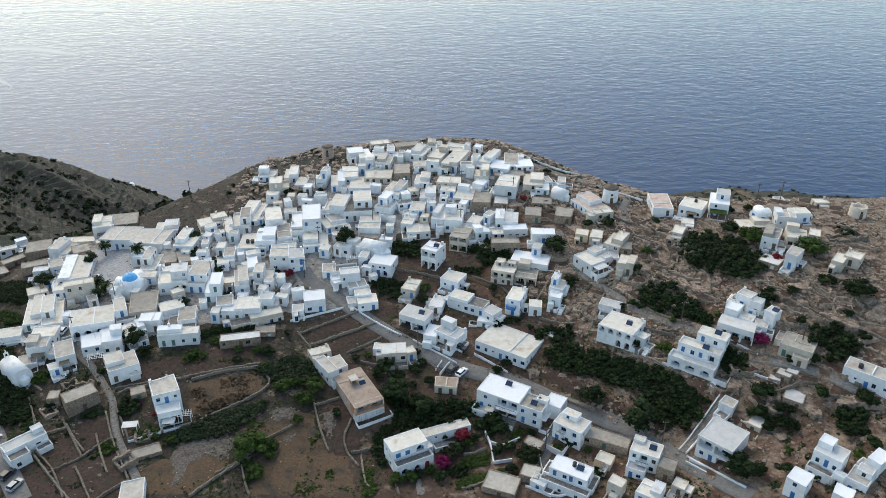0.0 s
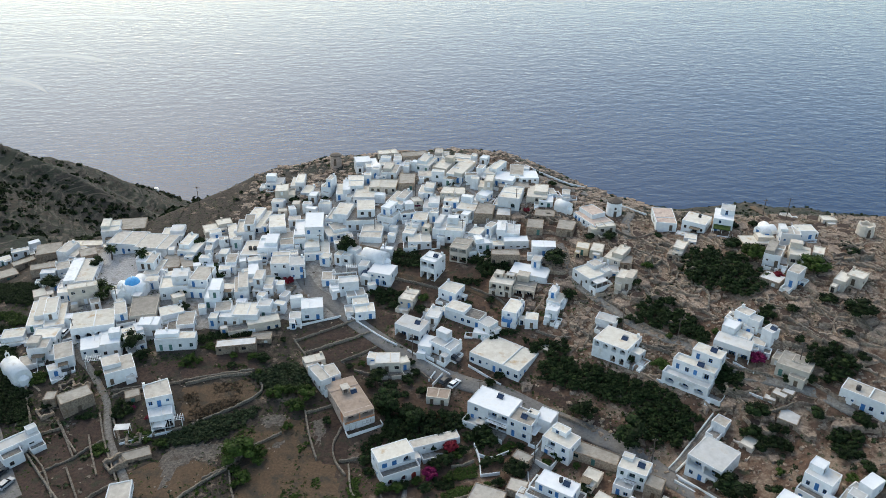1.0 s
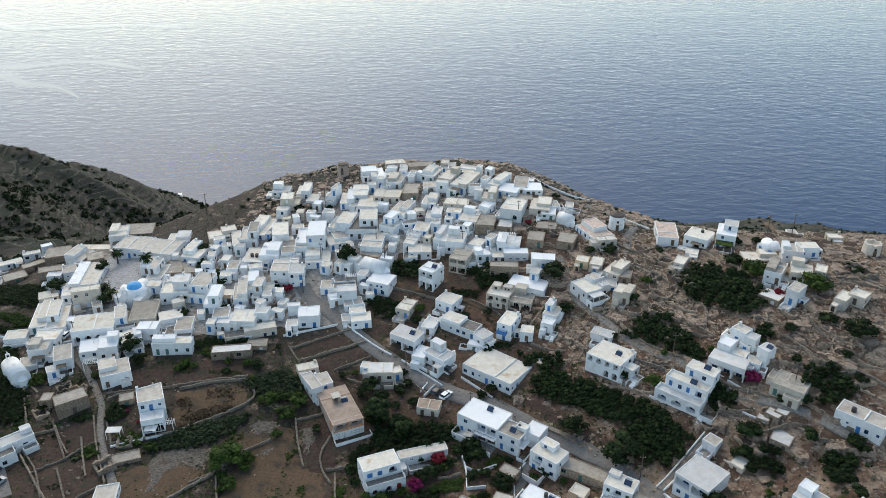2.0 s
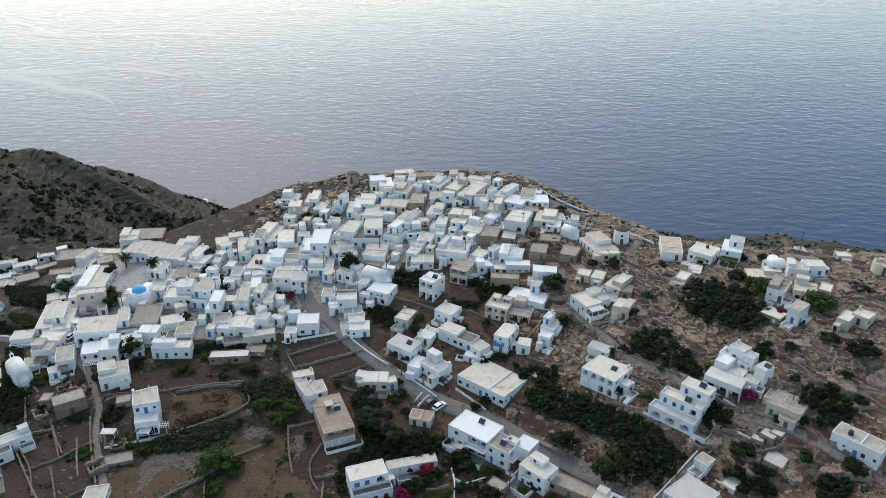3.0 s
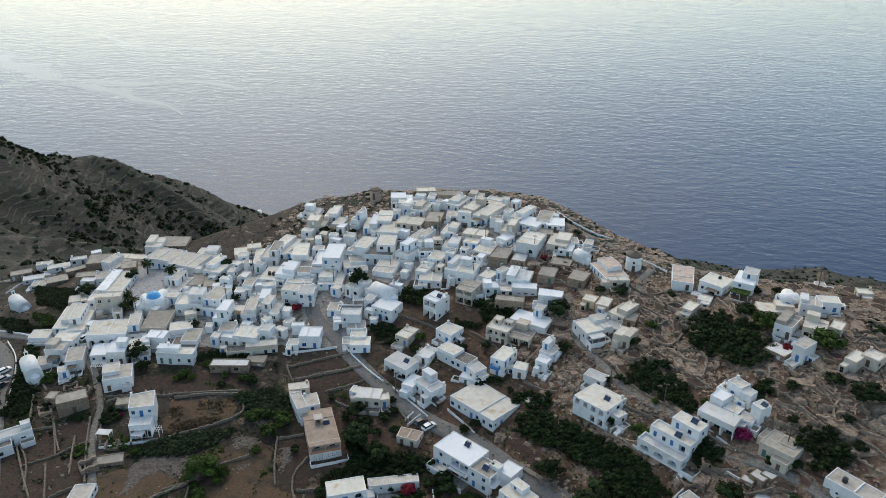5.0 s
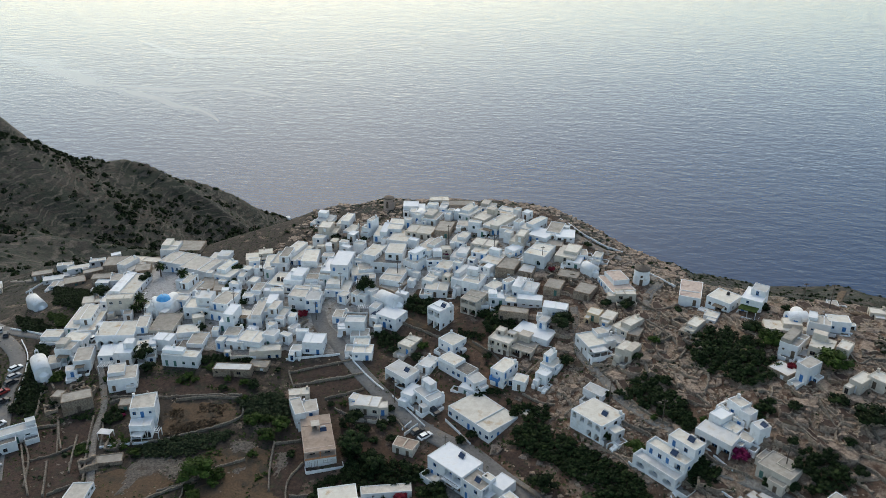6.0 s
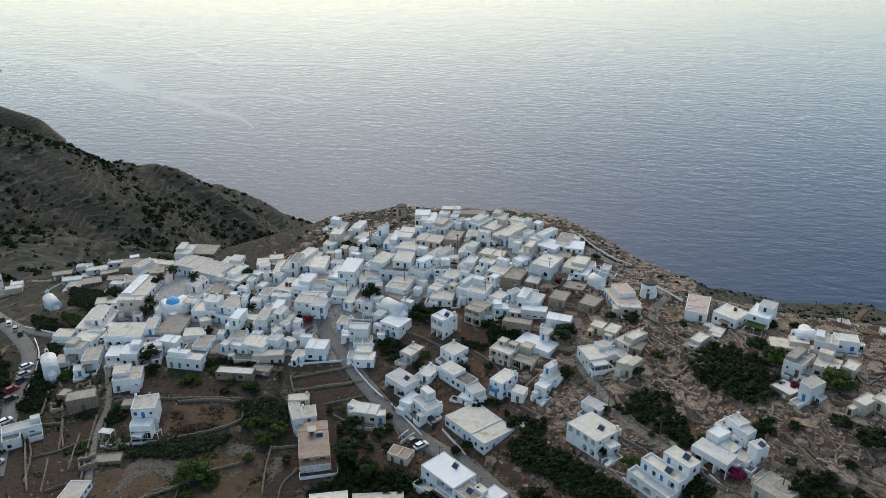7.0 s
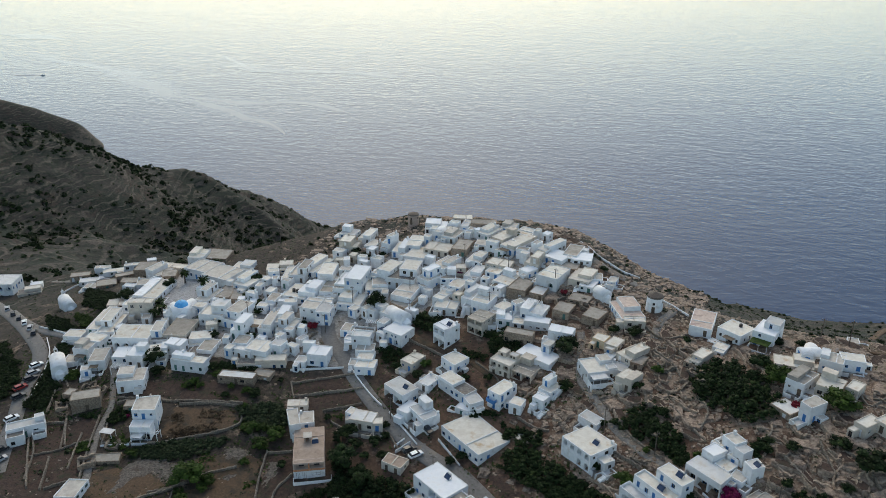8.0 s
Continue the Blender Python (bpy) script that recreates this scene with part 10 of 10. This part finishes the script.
# ---- loose stones and scrub, too many to count ----
def scatter(n, seed, x0, x1, y0, y1, keep):
    r = np.random.RandomState(seed)
    x, y = r.uniform(x0, x1, n), r.uniform(y0, y1, n)
    ok = keep(x, y, r.uniform(0, 1, n))
    for _, hx, hy, _, w, d, yaw in HOUSES:
        c, s = math.cos(radians(yaw)), math.sin(radians(yaw))
        u, v = (x - hx) * c + (y - hy) * s, -(x - hx) * s + (y - hy) * c
        ok &= (abs(u) > w / 2 + 0.3) | (abs(v) > d / 2 + 0.3)
    return x[ok], y[ok], r


def stones(name, n, seed, box4, keep, small, large, label, mat):
    x, y, r = scatter(n, seed, *box4, keep)
    z = land(x, y) + relief(x, y)
    base = np.array([(-1, -1, -.6), (1, -1, -.6), (1, 1, -.6), (-1, 1, -.6), (-.7, -.7, .6), (.7, -.7, .6), (.7, .7, .6), (-.7, .7, .6)])
    quad = np.array([(4, 5, 6, 7), (0, 1, 5, 4), (1, 2, 6, 5), (2, 3, 7, 6), (3, 0, 4, 7)])
    k = len(x)
    size = small + (large - small) * r.uniform(0, 1, k) ** 3
    v = base[None] * (1 + r.uniform(-.35, .35, (k, 8, 3))) * (size[:, None] * r.uniform(.5, 1.2, (k, 3)) * (1, 1, .7))[:, None]
    a = r.uniform(0, 6.283, k)
    c, s = np.cos(a)[:, None], np.sin(a)[:, None]
    v = np.stack([v[..., 0] * c - v[..., 1] * s, v[..., 0] * s + v[..., 1] * c, v[..., 2]], -1) + np.stack([x, y, z], 1)[:, None]
    f = (quad[None] + 8 * np.arange(k)[:, None, None]).reshape(-1, 4)
    tagged(mesh_object(name, v.reshape(-1, 3).tolist(), f.tolist(), mat), label, "stones", kind="stuff")


def tufts(name, n, seed, box4, keep, size, label, mat, blades=7):
    x, y, r = scatter(n, seed, *box4, keep)
    z = land(x, y) + relief(x, y)
    k = len(x)
    s = size * r.uniform(.5, 1.5, k)
    a = r.uniform(0, 6.283, (k, blades))
    e = r.uniform(.15, 1.0, (k, blades))
    out = np.stack([np.cos(a) * (1 - e * .6), np.sin(a) * (1 - e * .6), e * .55], -1) * s[:, None, None]
    side = np.stack([-np.sin(a), np.cos(a), 0 * a], -1) * (s * .32)[:, None, None]
    root = np.stack([x, y, z], 1)[:, None]
    mid = root + out * .55
    v = np.stack([root + out * .05, mid - side, root + out, mid + side], 2)
    f = np.arange(k * blades * 4).reshape(-1, 4)
    tagged(mesh_object(name, v.reshape(-1, 3).tolist(), f.tolist(), mat), label, "scrub", kind="stuff")


stones("loose_stones", 60000, 3, (38, 165, 130, 250), lambda x, y, q: q < (0.55 + 0.6 * rough(x, y, 9, 21)) * np.where(y < 168, 0.4, 1.0), 0.08, 0.72, "loose pale brown stones strewn over the slope", STONE)
stones("boulders", 5200, 13, (24, 150, 140, 262), lambda x, y, q: q < (0.30 + 0.75 * rough(x, y, 13, 44)) * np.where(y < 165, 0.5, 1.0), 0.45, 1.7, "pale weathered boulders and outcrops on the slope", BARE_ROCK)
stones("crest_stones", 9000, 4, (-75, 70, 238, 308), lambda x, y, q: q < 0.6 + 0.4 * rough(x, y, 8, 22), 0.2, 1.5, "broken brown rock along the cliff crest", BARE_ROCK)
stones("field_stones", 3500, 5, (-150, 40, 105, 210), lambda x, y, q: q < 0.25 + 0.6 * rough(x, y, 10, 23), 0.08, 0.4, "small stones lying on the fields", STONE)
tufts("dry_scrub", 24000, 6, (-190, 165, 105, 300), lambda x, y, q: q < 0.38 + 0.8 * rough(x, y, 12, 24), 0.5, "low dry scrub and weeds between the plots", OLIVE)
tufts("green_weeds", 26000, 7, (-140, 60, 105, 205), lambda x, y, q: q < 0.12 + 0.9 * rough(x, y, 9, 25), 0.5, "patches of green weeds on fallow ground", LEAF_LIGHT)
def plot(*polys):
    """A test of plan points: True inside any of the polygons."""
    def test(x, y):
        hit = np.zeros(len(x), bool)
        for poly in polys:
            one = np.zeros(len(x), bool)
            for (x0, y0), (x1, y1) in zip(poly, poly[1:] + poly[:1]):
                one ^= ((y0 > y) != (y1 > y)) & (x < (x1 - x0) * (y - y0) / (y1 - y0 + 1e-9) + x0)
            hit |= one
        return hit
    return test


weedy = plot([(-48.4, 152.4), (-44.5, 153.9), (-43.6, 150.5), (-45.3, 148.9), (-48.5, 150.2)], [(-33.1, 148.4), (-29.3, 151.3), (-28.8, 149.5), (-31.6, 146.3)], [(-34.4, 131.7), (-32.1, 134.5), (-27.2, 132.3), (-30.9, 130.4)], [(-27.4, 138.3), (-25.2, 138.8), (-24.2, 135.1), (-26.5, 135.4)], [(-61.4, 173.1), (-50.3, 174.8), (-52.0, 170.6), (-57.3, 171.6)], [(-69.6, 174.7), (-64.7, 175.8), (-64.0, 171.7), (-67.3, 171.1)])
tufts("field_weeds", 24000, 31, (-80, 0, 120, 190), lambda x, y, q: weedy(x, y) & (q < 0.75), 0.55, "bright green weed patches on the fallow fields", LEAF_LIGHT, 8)
scrubby = plot([(-65.6, 160.0), (-60.8, 165.2), (-49.1, 168.6), (-45.4, 167.1), (-44.0, 163.0), (-49.7, 158.9), (-56.1, 155.4), (-61.4, 152.7)])
tufts("field_scrub", 16000, 32, (-75, -40, 140, 175), lambda x, y, q: scrubby(x, y) & (q < 0.25 + 0.8 * rough(x, y, 4, 33)), 0.6, "dry brown scrub in tufts over a walled field", DEAD_SCRUB, 8)
rubbly = plot([(-64.5, 140.1), (-62.9, 145.3), (-56.6, 147.4), (-49.6, 147.1), (-48.9, 143.6), (-51.3, 139.8), (-54.6, 141.5), (-57.6, 138.1), (-58.9, 131.4), (-61.9, 129.7), (-61.6, 134.9)], [(-30.9, 156.9), (-26.1, 160.1), (-25.9, 149.7), (-27.4, 147.4)], [(-44.3, 156.2), (-40.0, 158.9), (-35.7, 156.9), (-36.3, 152.6), (-41.2, 151.8)], [(-39.7, 146.7), (-37.4, 150.2), (-35.0, 149.8), (-35.7, 146.7)])
stones("rubble", 16000, 33, (-80, 0, 120, 175), lambda x, y, q: rubbly(x, y) & (q < 0.3 + 0.6 * rough(x, y, 3, 34)), 0.1, 0.6, "grey rubble heaped on the fallow fields", FIELD_STONE)


def clumps(name, n, seed, box4, keep, small, large, label, mat, leaves=26):
    """Low rounded bushes, each a loose dome of leaf cards."""
    x, y, r = scatter(n, seed, *box4, keep)
    z = land(x, y) + relief(x, y)
    k = len(x)
    size = small + (large - small) * r.uniform(0, 1, k) ** 2
    a, e = r.uniform(0, 6.283, (k, leaves)), np.arcsin(r.uniform(-0.1, 1, (k, leaves)))
    d = np.stack([np.cos(a) * np.cos(e), np.sin(a) * np.cos(e), np.sin(e)], -1)
    lump = 1 + 0.28 * np.sin(3 * a + x[:, None]) * np.cos(2 * e + y[:, None]) + r.uniform(-.12, .12, (k, leaves))
    mid = np.stack([x, y, z], 1)[:, None] + d * (lump * size[:, None])[..., None] * (1, 1, 0.75)
    u = np.stack([-np.sin(a), np.cos(a), 0 * a], -1)
    w = np.cross(d, u) + d * r.uniform(-.5, .5, (k, leaves))[..., None]
    g = (0.42 * size[:, None] * r.uniform(.7, 1.3, (k, leaves)))[..., None]
    v = np.stack([mid - u * g, mid - w * g * 0.8, mid + u * g * 0.9, mid + w * g], 2)
    f = np.arange(k * leaves * 4).reshape(-1, 4)
    tagged(mesh_object(name, v.reshape(-1, 3).tolist(), f.tolist(), mat), label, "scrub", kind="stuff")


def gully(x, y):
    return rough(x, y, 42, 26) + 0.6 * rough(x, y, 17, 28)


overgrown = plot([(-113.4, 166.7), (-97.9, 169.6), (-91.2, 172.3), (-83.4, 154.2), (-74.3, 137.8), (-77.4, 127.2), (-87.5, 127.4), (-97.7, 144.2), (-106.8, 153.5)], [(72, 122), (72, 146), (86, 148), (104, 150), (112, 140), (106, 118)])
clumps("plot_scrub", 5200, 41, (-125, 115, 110, 185), lambda x, y, q: overgrown(x, y) & (q < 0.18 + 0.75 * rough(x, y, 5, 42)), 0.3, 0.95, "low grey-green scrub overgrowing small walled plots", OLIVE, 22)
stones("plot_rubble", 22000, 43, (-125, 115, 110, 185), lambda x, y, q: overgrown(x, y) & (q < 0.35 + 0.6 * rough(x, y, 6, 44)), 0.1, 0.55, "scattered brown rubble on overgrown plots", FIELD_STONE)
clumps("headland_bushes", 15000, 8, (-480, -90, 240, 660), lambda x, y, q: (q < 0.10 + 0.75 * gully(x, y)) & (land(x, y) > SEA + 4), 0.7, 2.6, "dark evergreen scrub in the gullies of the headland", LEAF)
clumps("scattered_bushes", 2600, 18, (-480, -90, 240, 660), lambda x, y, q: (q < 0.5) & (land(x, y) > SEA + 4), 0.5, 1.5, "scattered grey-green bushes on old terraces", OLIVE, 20)
tufts("cliff_scrub", 3500, 9, (-80, 200, 235, 420), lambda x, y, q: (q < 0.35 + 0.7 * rough(x, y, 14, 27)) & (land(x, y) > SEA + 4), 1.2, "dark scrub on the sea cliff", LEAF, 9)
